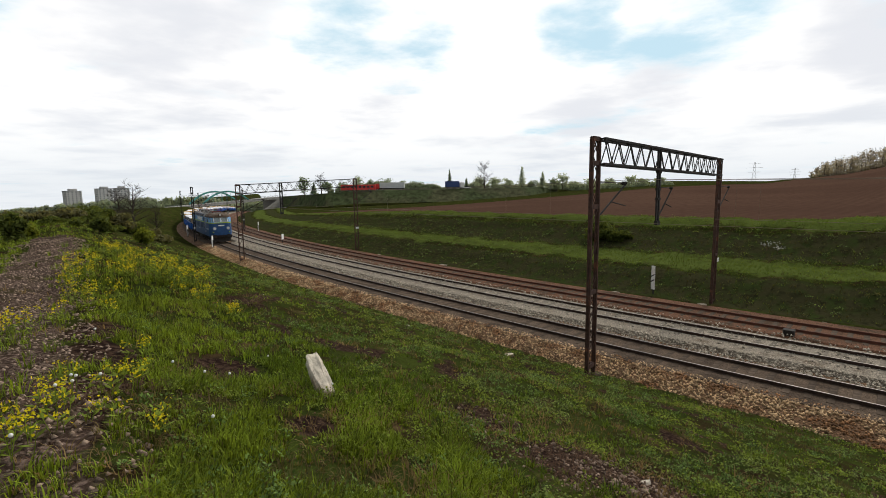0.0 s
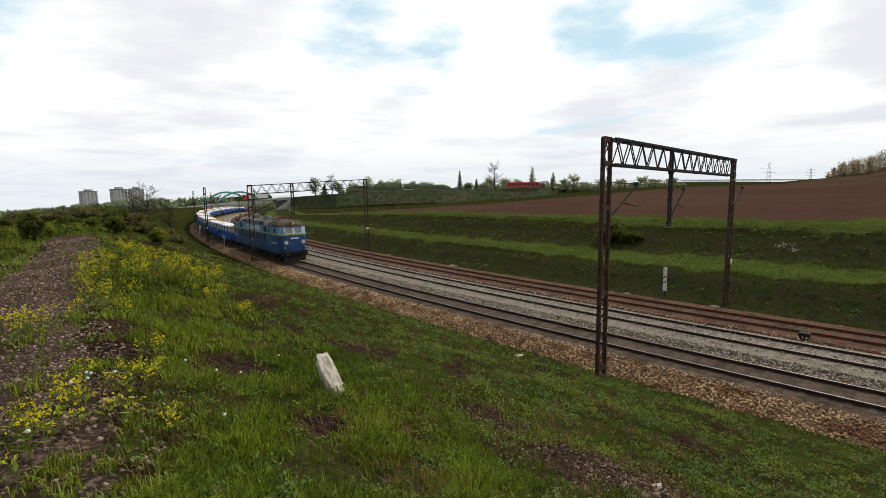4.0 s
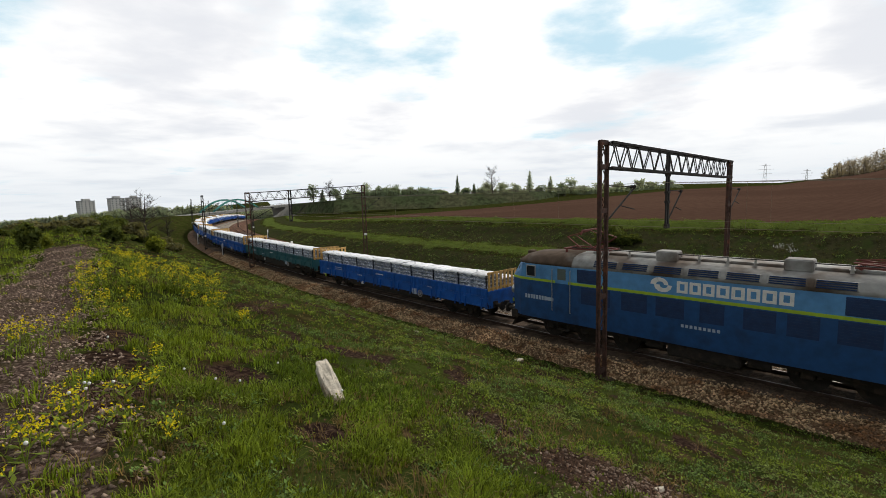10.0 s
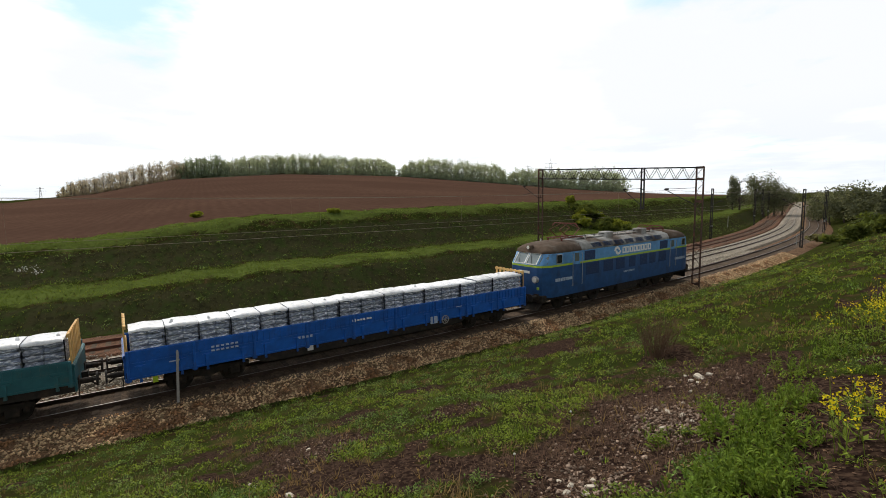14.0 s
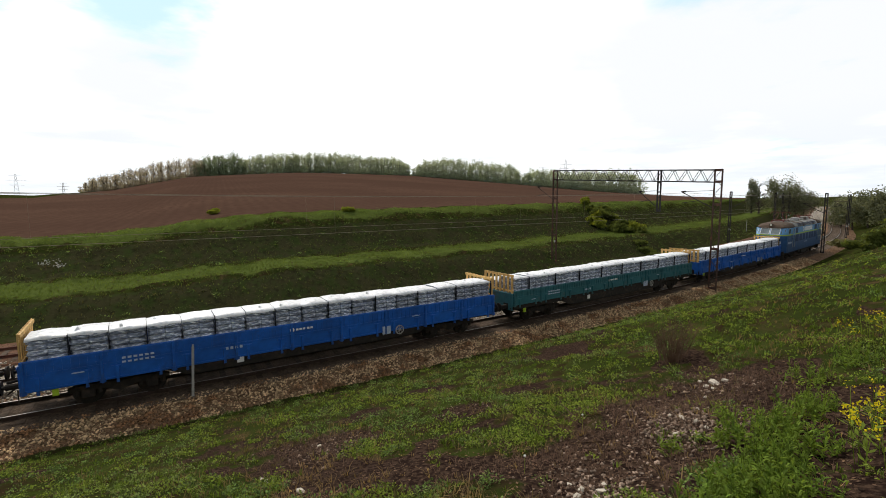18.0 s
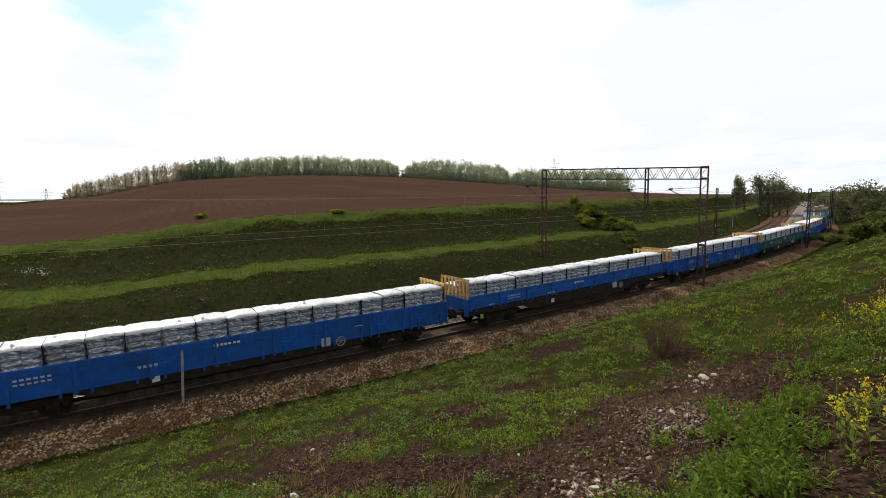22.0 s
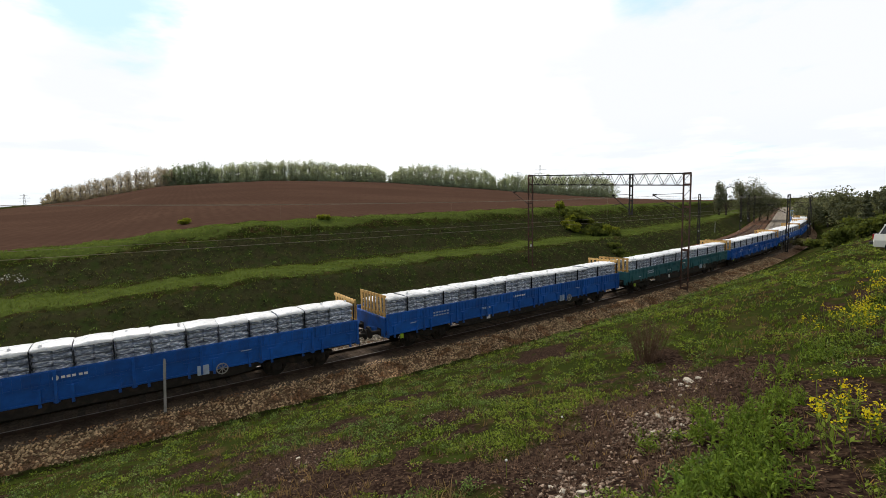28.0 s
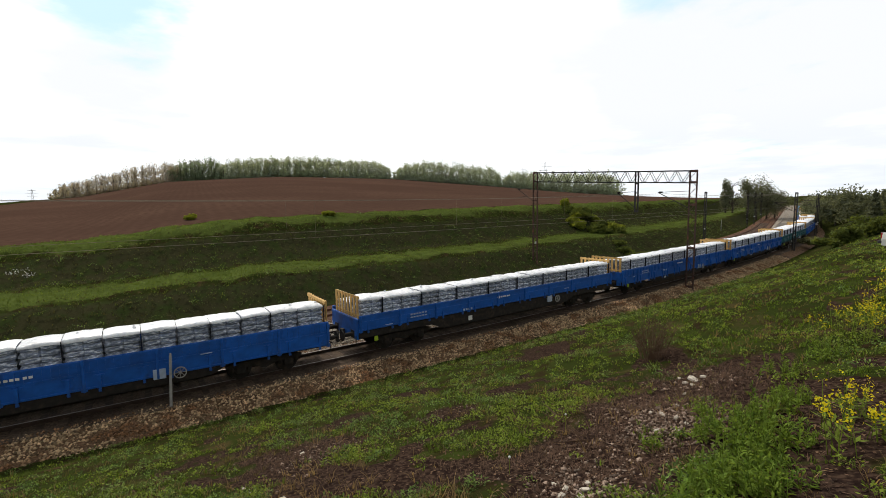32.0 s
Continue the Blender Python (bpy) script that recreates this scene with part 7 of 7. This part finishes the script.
def tower_block(az, d, wide, top_el, storeys=10):
    x, y = polar(az, d)
    z0 = zground(x, y)
    top = EYE.z + d * math.tan(radians(top_el))
    h = top - z0
    b = thing("apartment_building", "tall pale panel apartment block in the distance", "building", Matrix.Translation((x, y, z0)) @ Matrix.Rotation(-radians(az) + 0.35, 4, "Z"), "apartment blocks")
    part("wall", Shape().box(-wide / 2, wide / 2, -5, 5, -2, h, 0, 0.2), PLASTER, b)
    rf = part("roof", Shape().box(-wide / 2 - 0.2, wide / 2 + 0.2, -5.2, 5.2, h, h + 0.5), ROOF_DARK, b)
    part("lift_house", Shape().box(-wide * 0.2, wide * 0.25, -3, 3, h + 0.5, h + 2.6), PLASTER, rf)
    win = Shape().box(-0.6, 0.6, -0.06, 0.06, -0.5, 0.5).mesh("window", GLASS_PALE)
    n = max(4, int(wide / 3.2))
    for k in range(storeys):
        for i in range(n):
            part("window", win, None, b, at=Matrix.Translation((-wide / 2 + wide * (i + 0.5) / n, -5.05, h * (k + 0.55) / storeys)))
        for i in range(3):
            part("window", win, None, b, at=Matrix.Translation((-wide / 2 - 0.05, -3.3 + i * 3.3, h * (k + 0.55) / storeys)) @ Matrix.Rotation(math.pi / 2, 4, "Z"))


tower_block(-36.2, 640, 14, 0.36)
tower_block(-33.75, 640, 14, 0.55)
tower_block(-32.3, 650, 13, 0.58)


def house(az, d, w, h, label):
    x, y = polar(az, d)
    z = zground(x, y)
    b = thing("house", label, "house", Matrix.Translation((x, y, z)) @ Matrix.Rotation(-radians(az) + 0.2, 4, "Z"), "distant houses")
    part("wall", Shape().box(-w / 2, w / 2, -4, 4, -1, h), PLASTER, b)
    part("roof", Shape().add([(-w / 2 - 0.4, -4.5, h), (w / 2 + 0.4, -4.5, h), (w / 2 + 0.4, 4.5, h), (-w / 2 - 0.4, 4.5, h), (-w / 2, 0, h + 2.6), (w / 2, 0, h + 2.6)], [(0, 1, 5, 4), (2, 3, 4, 5), (0, 4, 3), (1, 2, 5), (0, 3, 2, 1)]), RUST, b, "brown pitched roof")
    for i in range(3):
        part("window", Shape().box(-w / 2 + w * (i + 0.5) / 3 - 0.5, -w / 2 + w * (i + 0.5) / 3 + 0.5, -4.06, -3.95, h * 0.4, h * 0.75), GLASS_DARK, b)


for _az, _d, _w in ((-40.9, 470, 12), (-40.0, 500, 12), (-38.9, 520, 11), (-38.0, 480, 10)):
    house(_az, _d, _w, 4.5, "small pale distant house among scrub")


def road_bridge():
    a, b = Vector((*polar(-30.5, 250), 0)), Vector((*polar(-17.2, 300), 0))
    a.z, b.z = EYE.z - 250 * math.tan(radians(1.60)), EYE.z - 300 * math.tan(radians(0.52))
    mid = (a + b) / 2
    L = (b - a).length
    ang = math.atan2(b.y - a.y, b.x - a.x)
    slope = math.atan2(b.z - a.z, Vector((b.x - a.x, b.y - a.y)).length)
    br = thing("road_bridge", "concrete road bridge over the railway with a turquoise arch", "bridge", Matrix.Translation(mid) @ Matrix.Rotation(ang, 4, "Z") @ Matrix.Rotation(-slope, 4, "Y"))
    part("deck", Shape().box(-L / 2, L / 2, -5.5, 5.5, -1.0, 0.0, 0, 0.1), CONCRETE, br)
    part("parapet", Shape().box(-L / 2, L / 2, -5.6, -5.3, 0.0, 0.35), CONCRETE, br)
    rail = Shape()
    for i in range(int(L / 2)):
        rail.box(-L / 2 + i * 2, -L / 2 + i * 2 + 0.08, -5.5, -5.42, 0.3, 1.3)
    rail.box(-L / 2, L / 2, -5.5, -5.42, 1.2, 1.3).box(-L / 2, L / 2, -5.5, -5.42, 0.75, 0.8)
    part("railing", rail, STEEL_DARK, br)
    for x in (-L / 2 + 3.5, L / 2 - 4.5):
        part("abutment", Shape().box(x - 4.0, x + 4.0, -5.2, 5.2, -8, -1.0, 0, 0.1), CONCRETE, br)
    part("pier", Shape().box(-L / 2 + 16, -L / 2 + 17.2, -4.5, 4.5, -8, -1.0, 0, 0.2), CONCRETE, br)
    for yy in (-5.0, 5.0):
        n, half, rise = 20, 14.0, 5.4
        pts = [(half * (2 * i / n - 1) - 1.0, yy, rise * (1 - (2 * i / n - 1) ** 2) + 0.2) for i in range(n + 1)]
        arch = Shape().loft([[(p[0], p[1] + a, p[2] + b) for a, b in ((-0.35, -0.4), (0.35, -0.4), (0.35, 0.4), (-0.35, 0.4))] for p in pts])
        ap = part("arch", arch, BRIDGE_GREEN, br, "turquoise steel arch")
        for i in range(2, n - 1, 2):
            part("hanger", Shape().tube(pts[i], (pts[i][0], yy, 0), 0.06, n=5), BRIDGE_GREEN, ap)
    # slope paving beside the right abutment
    part("slope_paving", Shape().add([(L / 2 - 20, -5.8, -6.5), (L / 2 - 7, -5.8, -1.0), (L / 2 - 2, -5.8, -1.0), (L / 2 - 2, -5.8, -6.5), (L / 2 - 20, -6.2, -6.5), (L / 2 - 7, -6.2, -1.0), (L / 2 - 2, -6.2, -1.0), (L / 2 - 2, -6.2, -6.5)], [(4, 7, 6, 5), (0, 1, 2, 3), (0, 4, 5, 1), (1, 5, 6, 2), (2, 6, 7, 3), (3, 7, 4, 0)]), CONCRETE, br)


road_bridge()


def pylon(az, d, h):
    x, y = polar(az, d)
    p = thing("power_pylon", "far lattice power pylon, thin and grey", "pylon", Matrix.Translation((x, y, zground(x, y))) @ Matrix.Rotation(-radians(az), 4, "Z"), "power pylons")
    sh = Shape()
    w = h * 0.09
    for sx in (-1, 1):
        for sy in (-1, 1):
            sh.bar((sx * w, sy * w, -2), (sx * w * 0.15, sy * w * 0.15, h), 0.22)
    for i in range(9):
        t0, t1 = i / 9, (i + 1) / 9
        a, b = w * (1 - 0.85 * t0), w * (1 - 0.85 * t1)
        sh.bar((-a, -a, h * t0), (b, -b, h * t1), 0.14).bar((a, -a, h * t0), (-b, -b, h * t1), 0.14)
    part("tower", sh, CONCRETE, p)
    for z, l in ((0.72, 0.16), (0.84, 0.20), (0.95, 0.13)):
        part("cross_arm", Shape().bar((-h * l, 0, h * z), (h * l, 0, h * z), 0.2), CONCRETE, p)


pylon(34.9, 640, 40)
pylon(91.2, 560, 36)
pylon(88.6, 700, 36)
pylon(38.2, 560, 22)


# ---- line-side things ----
def striped_post(x, y, h, w, label, n=3, z=None, turn=0.0):
    z = zground(x, y) if z is None else z
    t = thing("line_marker_post", label, "marker post", Matrix.Translation((x, y, z)) @ Matrix.Rotation(turn, 4, "Z"), "line markers")
    part("board", Shape().box(-w / 2, w / 2, -0.03, 0.03, 0.35, h, 0, 0.01), WHITE, t)
    part("leg", Shape().box(-0.04, 0.04, 0.03, 0.10, -0.3, h * 0.7), STEEL_DARK, t)
    for i in range(n):
        zc = 0.35 + (h - 0.35) * (0.30 + 0.22 * i)
        part("black_band", Shape().add([(-w / 2, -0.035, zc), (w / 2, -0.035, zc + w * 0.6), (w / 2, -0.035, zc + w * 0.6 + 0.09), (-w / 2, -0.035, zc + 0.09)], [(0, 1, 2, 3)]), BLACK, t)


_p = on_line(-12.0, -12.3)
striped_post(_p.x, _p.y, 2.0, 0.28, "white line-side board with slanted black bands", 2, turn=heading(-12) - 0.3)
_p = on_line(-66.5, 2.0)
striped_post(_p.x, _p.y, 1.9, 0.42, "white line-side board with slanted black bands", 3, turn=heading(-66) - 0.6)
_p = on_line(-88.0, 2.4)
striped_post(_p.x, _p.y, 2.2, 0.42, "white line-side board with slanted black bands", 2, turn=heading(-88) - 0.6)
_p = on_line(-91.0, -9.9)
striped_post(_p.x, _p.y, 2.0, 0.4, "small pale line-side board", 2, turn=heading(-91) - 0.6)

_p = on_line(-65.0, -7.0)
_b = thing("white_cabinet", "small white line-side box sign on a leg", "sign", Matrix.Translation(_p - Vector((0, 0, 0.4))) @ Matrix.Rotation(heading(-65) - 0.6, 4, "Z"))
part("panel", Shape().box(-0.42, 0.42, -0.06, 0.06, 0.75, 1.5, 0, 0.02), WHITE, _b)
part("leg", Shape().box(-0.05, 0.05, -0.05, 0.05, -0.2, 0.75), STEEL_DARK, _b)
part("black_mark", Shape().box(-0.16, 0.16, -0.066, -0.062, 0.9, 1.1), BLACK, _b)

for _s, _o, _h, _l in ((0.9, 1.75, 2.05, 0.05), (105.0, -13.2, 2.2, 0.0), (76.5, 1.2, 1.6, 0.0)):
    _p = on_line(_s, _o)
    _z = max(zground(_p.x, _p.y), _p.z - 0.25)
    _b = thing("concrete_post", "slim grey concrete line-side post", "post", Matrix.Translation((_p.x, _p.y, _z)) @ Euler((0, _l, heading(_s))).to_matrix().to_4x4(), "line-side posts")
    part("shaft", Shape().loft([[(x * k, y * k, z) for x, y in ((-1, -1), (1, -1), (1, 1), (-1, 1))] for z, k in ((-0.3, 0.045), (_h - 0.10, 0.040), (_h, 0.025))]), CONCRETE, _b)

# spoil heaps and pale stones at the foot of the far bank
_rr = random.Random(31)
for _s, _o, _a in ((-1.8, -10.6, 0.55), (-14.2, -10.9, 0.45), (-33, -11.2, 0.5), (-26, -11.0, 0.35), (-8.5, -11.6, 0.25), (-45, -11.2, 0.35), (6, -11.2, 0.4)):
    _p = on_line(_s, _o)
    _me = rock_mesh(_rr, _a, _a * 0.7, _a * 0.35, 3, 0.35)
    _me.materials.append(BALLAST_LIGHT)
    _ob = new("ballast_heap", _me)
    _ob.matrix_basis = Matrix.Translation((_p.x, _p.y, zground(_p.x, _p.y) + _a * 0.15)) @ Matrix.Rotation(_rr.uniform(0, 6), 4, "Z")
    tagged(_ob, "small pale heap of old ballast at the bank's foot", "stone heap", "ballast heaps")
_b = thing("relay_box", "low dark concrete cable box between the tracks", "cable box", line_pose(-3.2, -6.9, -0.3))
part("body", Shape().box(-0.22, 0.22, -0.2, 0.2, -0.1, 0.34, 0, 0.03), UNDER, _b)
part("lid", Shape().box(-0.25, 0.25, -0.23, 0.23, 0.34, 0.39, 0, 0.02), UNDER, _b)

# white blossom shrub and litter on the far bank
for _az, _d, _n in ((36.4, 43.5, 0), (37.3, 43.0, 1)):
    _x, _y = polar(_az, _d)
    _rng = np.random.default_rng(70 + _n)
    _b = thing("white_blossom_bush", "small bush with white blossom on the bank", "bush", Matrix.Translation((_x, _y, zground(_x, _y))), "blossom bushes")
    part("branchwork", limbs(_rng, 0.7, 0.02, 9, 0.4, 0.1, 2), TWIG, _b)
    _v, _f = leaf_cloud(_rng, 45, 0.5, 0.5, 0.35, 0.045, 7, 0.5, 0.6)
    soup("blossom", _v, _f, FLUFF, None, "white blossom", "", "", _b)


# ---- vehicles ----
CAR_PAINT = mat("cream_white_car_paint", (0.66, 0.65, 0.60), 0.25, 0, 0.04, 4)
RED_PAINT = mat("bright_red_paint", (0.62, 0.035, 0.030), 0.4, 0, 0.06, 2)
TRUCK_BLUE = mat("dark_blue_tarpaulin", (0.03, 0.06, 0.20), 0.6, 0, 0.1, 2)
TARP = mat("grey_white_tarpaulin", (0.58, 0.60, 0.60), 0.6, 0, 0.1, 1)
TYRE = mat("black_rubber", (0.02, 0.02, 0.02), 0.9, 0, 0.1, 5)
TAIL = mat("red_lamp_glass", (0.35, 0.02, 0.02), 0.2, 0, 0.1, 5)


def wheels(parent, spots, r, w):
    for x, y in spots:
        t = part("wheel", Shape().disc(x, y, r, r, w, "y", 20), TYRE, parent)
        part("rim", Shape().disc(x, y + math.copysign(w / 2 + 0.005, y), r, r * 0.6, 0.02, "y", 14), CHROME, t)


def parked_car():
    x, y = polar(126.0, 32.5)
    z = zground(x, y)
    c = thing("estate_car", "cream white estate car parked on the bank", "car", Matrix.Translation((x, y, z)) @ Matrix.Rotation(radians(-125.3 - 12), 4, "Z"))
    body = Shape()
    prof = ((-2.15, 0.35, 0.86), (-2.08, 0.30, 0.95), (-1.2, 0.28, 0.96), (0.6, 0.28, 0.95), (1.2, 0.28, 0.90), (2.05, 0.32, 0.72), (2.18, 0.40, 0.62))
    body.loft([[(px, -0.80 if abs(px) < 2.1 else -0.70, z0), (px, 0.80 if abs(px) < 2.1 else 0.70, z0), (px, 0.84 if abs(px) < 2.1 else 0.72, (z0 + z1) / 2), (px, 0.78 if abs(px) < 2.1 else 0.68, z1), (px, -0.78 if abs(px) < 2.1 else -0.68, z1), (px, -0.84 if abs(px) < 2.1 else -0.72, (z0 + z1) / 2)] for px, z0, z1 in prof])
    part("body", body, CAR_PAINT, c)
    cab = Shape()
    cab.loft([[(-2.02, -0.70, 0.95), (-2.02, 0.70, 0.95), (1.15, 0.72, 0.92), (1.15, -0.72, 0.92)], [(-1.72, -0.60, 1.36), (-1.72, 0.60, 1.36), (0.35, 0.60, 1.38), (0.35, -0.60, 1.38)]])
    part("glasshouse", cab, GLASS_DARK, c, "dark windows all round")
    part("roof", Shape().box(-1.80, 0.42, -0.63, 0.63, 1.365, 1.42, 0, 0.02), CAR_PAINT, c)
    for px, q in ((-1.88, 0.14), (-0.75, 0.0), (0.2, 0.0), (0.78, -0.35)):
        for sy in (-1, 1):
            part("pillar", Shape().bar((px - q * 0.3, sy * 0.715, 0.94), (px + q, sy * 0.615, 1.38), 0.07, 0.04), CAR_PAINT, c)
    for sy in (-1, 1):
        part("tail_lamp", Shape().box(-2.17, -2.09, sy * 0.68 - 0.08, sy * 0.68 + 0.08, 0.66, 0.94), TAIL, c, "red tail lamp")
        part("door_line", Shape().box(-0.76, -0.74, sy * 0.845 - 0.004, sy * 0.845 + 0.004, 0.4, 0.92), BLACK, c)
    part("bumper", Shape().box(-2.28, -2.12, -0.78, 0.78, 0.40, 0.56, 0, 0.03), BLACK, c)
    # plain pale bar added as a stand-in for the number plate
    part("rear_plate_bar", Shape().box(-2.2, -2.16, -0.26, 0.26, 0.66, 0.78), WHITE, c, "pale bar in place of the plate")
    wheels(c, ((-1.35, -0.76), (-1.35, 0.76), (1.35, -0.76), (1.35, 0.76)), 0.30, 0.18)


parked_car()


def far_road():
    sh = Shape()
    rings = []
    for i in range(41):
        az = -17.0 + 32.4 * i / 40
        p = road_point(az)
        n = Vector((p.x, p.y, 0)).normalized()
        rings.append([p - n * 12 - Vector((0, 0, 6.0)), p - n * 3.6 - Vector((0, 0, 0.1)), p - n * 3.2, p + n * 3.2, p + n * 3.6 - Vector((0, 0, 0.1)), p + n * 5 - Vector((0, 0, 3.0))])
    sh.loft(rings, 0, True, False)
    me = sh.mesh("embankment", [mat("verge_grass", (0.050, 0.066, 0.026), 0.95, 0, 0.5, 0.5, 0.5, (0.066, 0.070, 0.034), (0.42, 0.6), 0.06), mat("far_asphalt", (0.06, 0.06, 0.06), 0.9, 0, 0.2, 1)])
    me.polygons.foreach_set("material_index", [1 if i % 5 == 2 else 0 for i in range(len(me.polygons))])
    ob = new("road", me)
    tagged(ob, "asphalt road on a grassy embankment along the skyline", "road", "", "structure")


far_road()


def lorry(name, label, colour, cabcol, length, bus=False):
    t = thing(name, label, "bus" if bus else "lorry")
    if bus:
        part("body", Shape().box(-length / 2, length / 2, -1.25, 1.25, 0.35, 3.1, 0, 0.12), colour, t)
        for sy in (-1, 1):
            for i in range(int(length / 2)):
                x = -length / 2 + 0.9 + i * (length - 1.2) / int(length / 2)
                part("window", Shape().box(x, x + 1.4, *sorted((sy * 1.24, sy * 1.262)), 1.6, 2.5), GLASS_DARK, t)
        wheels(t, [(x, y) for x in (-length * 0.3, length * 0.32) for y in (-1.1, 1.1)], 0.48, 0.3)
    else:
        part("trailer", Shape().box(-length / 2, length / 2 - 2.6, -1.27, 1.27, 1.1, 3.9, 0, 0.06), colour, t)
        part("chassis", Shape().box(-length / 2 + 0.3, length / 2 - 0.4, -0.5, 0.5, 0.7, 1.1), UNDER, t)
        part("cab", Shape().box(length / 2 - 2.2, length / 2, -1.22, 1.22, 0.6, 3.3, 0, 0.18), cabcol, t)
        part("windscreen", Shape().box(length / 2 - 0.03, length / 2 + 0.02, -1.0, 1.0, 1.9, 2.8), GLASS_DARK, t)
        wheels(t, [(x, y) for x in (-length / 2 + 1.4, -length / 2 + 2.7, -length / 2 + 4.0, length / 2 - 4.2, length / 2 - 1.3) for y in (-1.1, 1.1)], 0.5, 0.3)
    return t


def far_car(label, paint):
    t = thing("car", label, "car", None, "cars on the far road")
    part("body", Shape().box(-2.1, 2.1, -0.85, 0.85, 0.3, 0.85, 0, 0.12), paint, t)
    part("cabin", Shape().box(-1.5, 0.9, -0.72, 0.72, 0.85, 1.42, 0, 0.14), GLASS_DARK, t)
    part("roof", Shape().box(-1.2, 0.6, -0.66, 0.66, 1.42, 1.48), paint, t)
    wheels(t, [(x, y) for x in (-1.3, 1.3) for y in (-0.78, 0.78)], 0.3, 0.2)
    return t


def road_run(ob, az_at_0, speed, side):
    """Keys along the far road: degrees a second; it waits out of the clip's sight at the ends of the road."""
    rows = []
    for i in range(65):
        t = i * 0.5
        az = min(max(az_at_0 + speed * t, -47.0), 33.0)
        p, q = road_point(az), road_point(az + 0.2)
        d = (q - p).normalized() * (1 if speed > 0 else -1)
        n = Vector((p.x, p.y, 0)).normalized()
        rows.append((t, Matrix.Translation(p + n * side) @ Matrix.Rotation(math.atan2(d.y, d.x), 4, "Z")))
    ROAD_RUNS.append((ob, rows))


road_run(lorry("bus", "long bright red coach on the far road", RED_PAINT, RED_PAINT, 17.0, True), -8.3, 4.6, -1.6)
road_run(lorry("lorry", "lorry with a red cab and pale trailer", TARP, RED_PAINT, 15.0), -4.6, -4.1, 1.6)
road_run(lorry("lorry", "lorry with a dark blue tarpaulin", TRUCK_BLUE, WHITE, 9.5), 3.2, 5.0, -1.6)
road_run(far_car("small white car on the far road", WHITE), 4.6, -4.6, 1.6)
road_run(far_car("small white car on the far road", WHITE), 14.8, -4.6, 1.6)



# ---- what moves ----
RUN = ((-2, -92.0), (0, -79.0), (3, -60.6), (6, -39.2), (8, -22.8), (9, -14.6), (10, -5.3), (11, 3.4), (12.3, 14.4), (13, 20.6), (14, 29.3), (15, 38.8), (18, 67.2), (19, 76.5), (20, 86.5), (22, 105.9), (23, 115.4), (25, 134.8), (28, 163.5), (30, 183.0), (32, 203.1), (34, 223.2))
PITCH = 20.6


def run_at(t):
    """The place of the locomotive's middle along the line, by a smooth curve through the known places."""
    ts, ss = [a for a, b in RUN], [b for a, b in RUN]
    i = max(1, min(len(ts) - 3, next(k for k in range(len(ts)) if ts[k + 1] >= t)))
    t0, t1, s0, s1 = ts[i], ts[i + 1], ss[i], ss[i + 1]
    m0, m1 = (ss[i + 1] - ss[i - 1]) / (ts[i + 1] - ts[i - 1]), (ss[i + 2] - ss[i]) / (ts[i + 2] - ts[i])
    h = t1 - t0
    u = (t - t0) / h
    return (2 * u ** 3 - 3 * u ** 2 + 1) * s0 + (u ** 3 - 2 * u ** 2 + u) * h * m0 + (3 * u ** 2 - 2 * u ** 3) * s1 + (u ** 3 - u ** 2) * h * m1


def motions():
    ticks = [i * 0.5 for i in range(65)]
    walk(LOCO, [(t, line_pose(run_at(t))) for t in ticks])
    for i, w in enumerate(WAGONS):
        walk(w, [(t, line_pose(run_at(t) - 10.0 - PITCH * (i + 0.5))) for t in ticks])
    for ob, rows in ROAD_RUNS:
        walk(ob, rows)


motions()
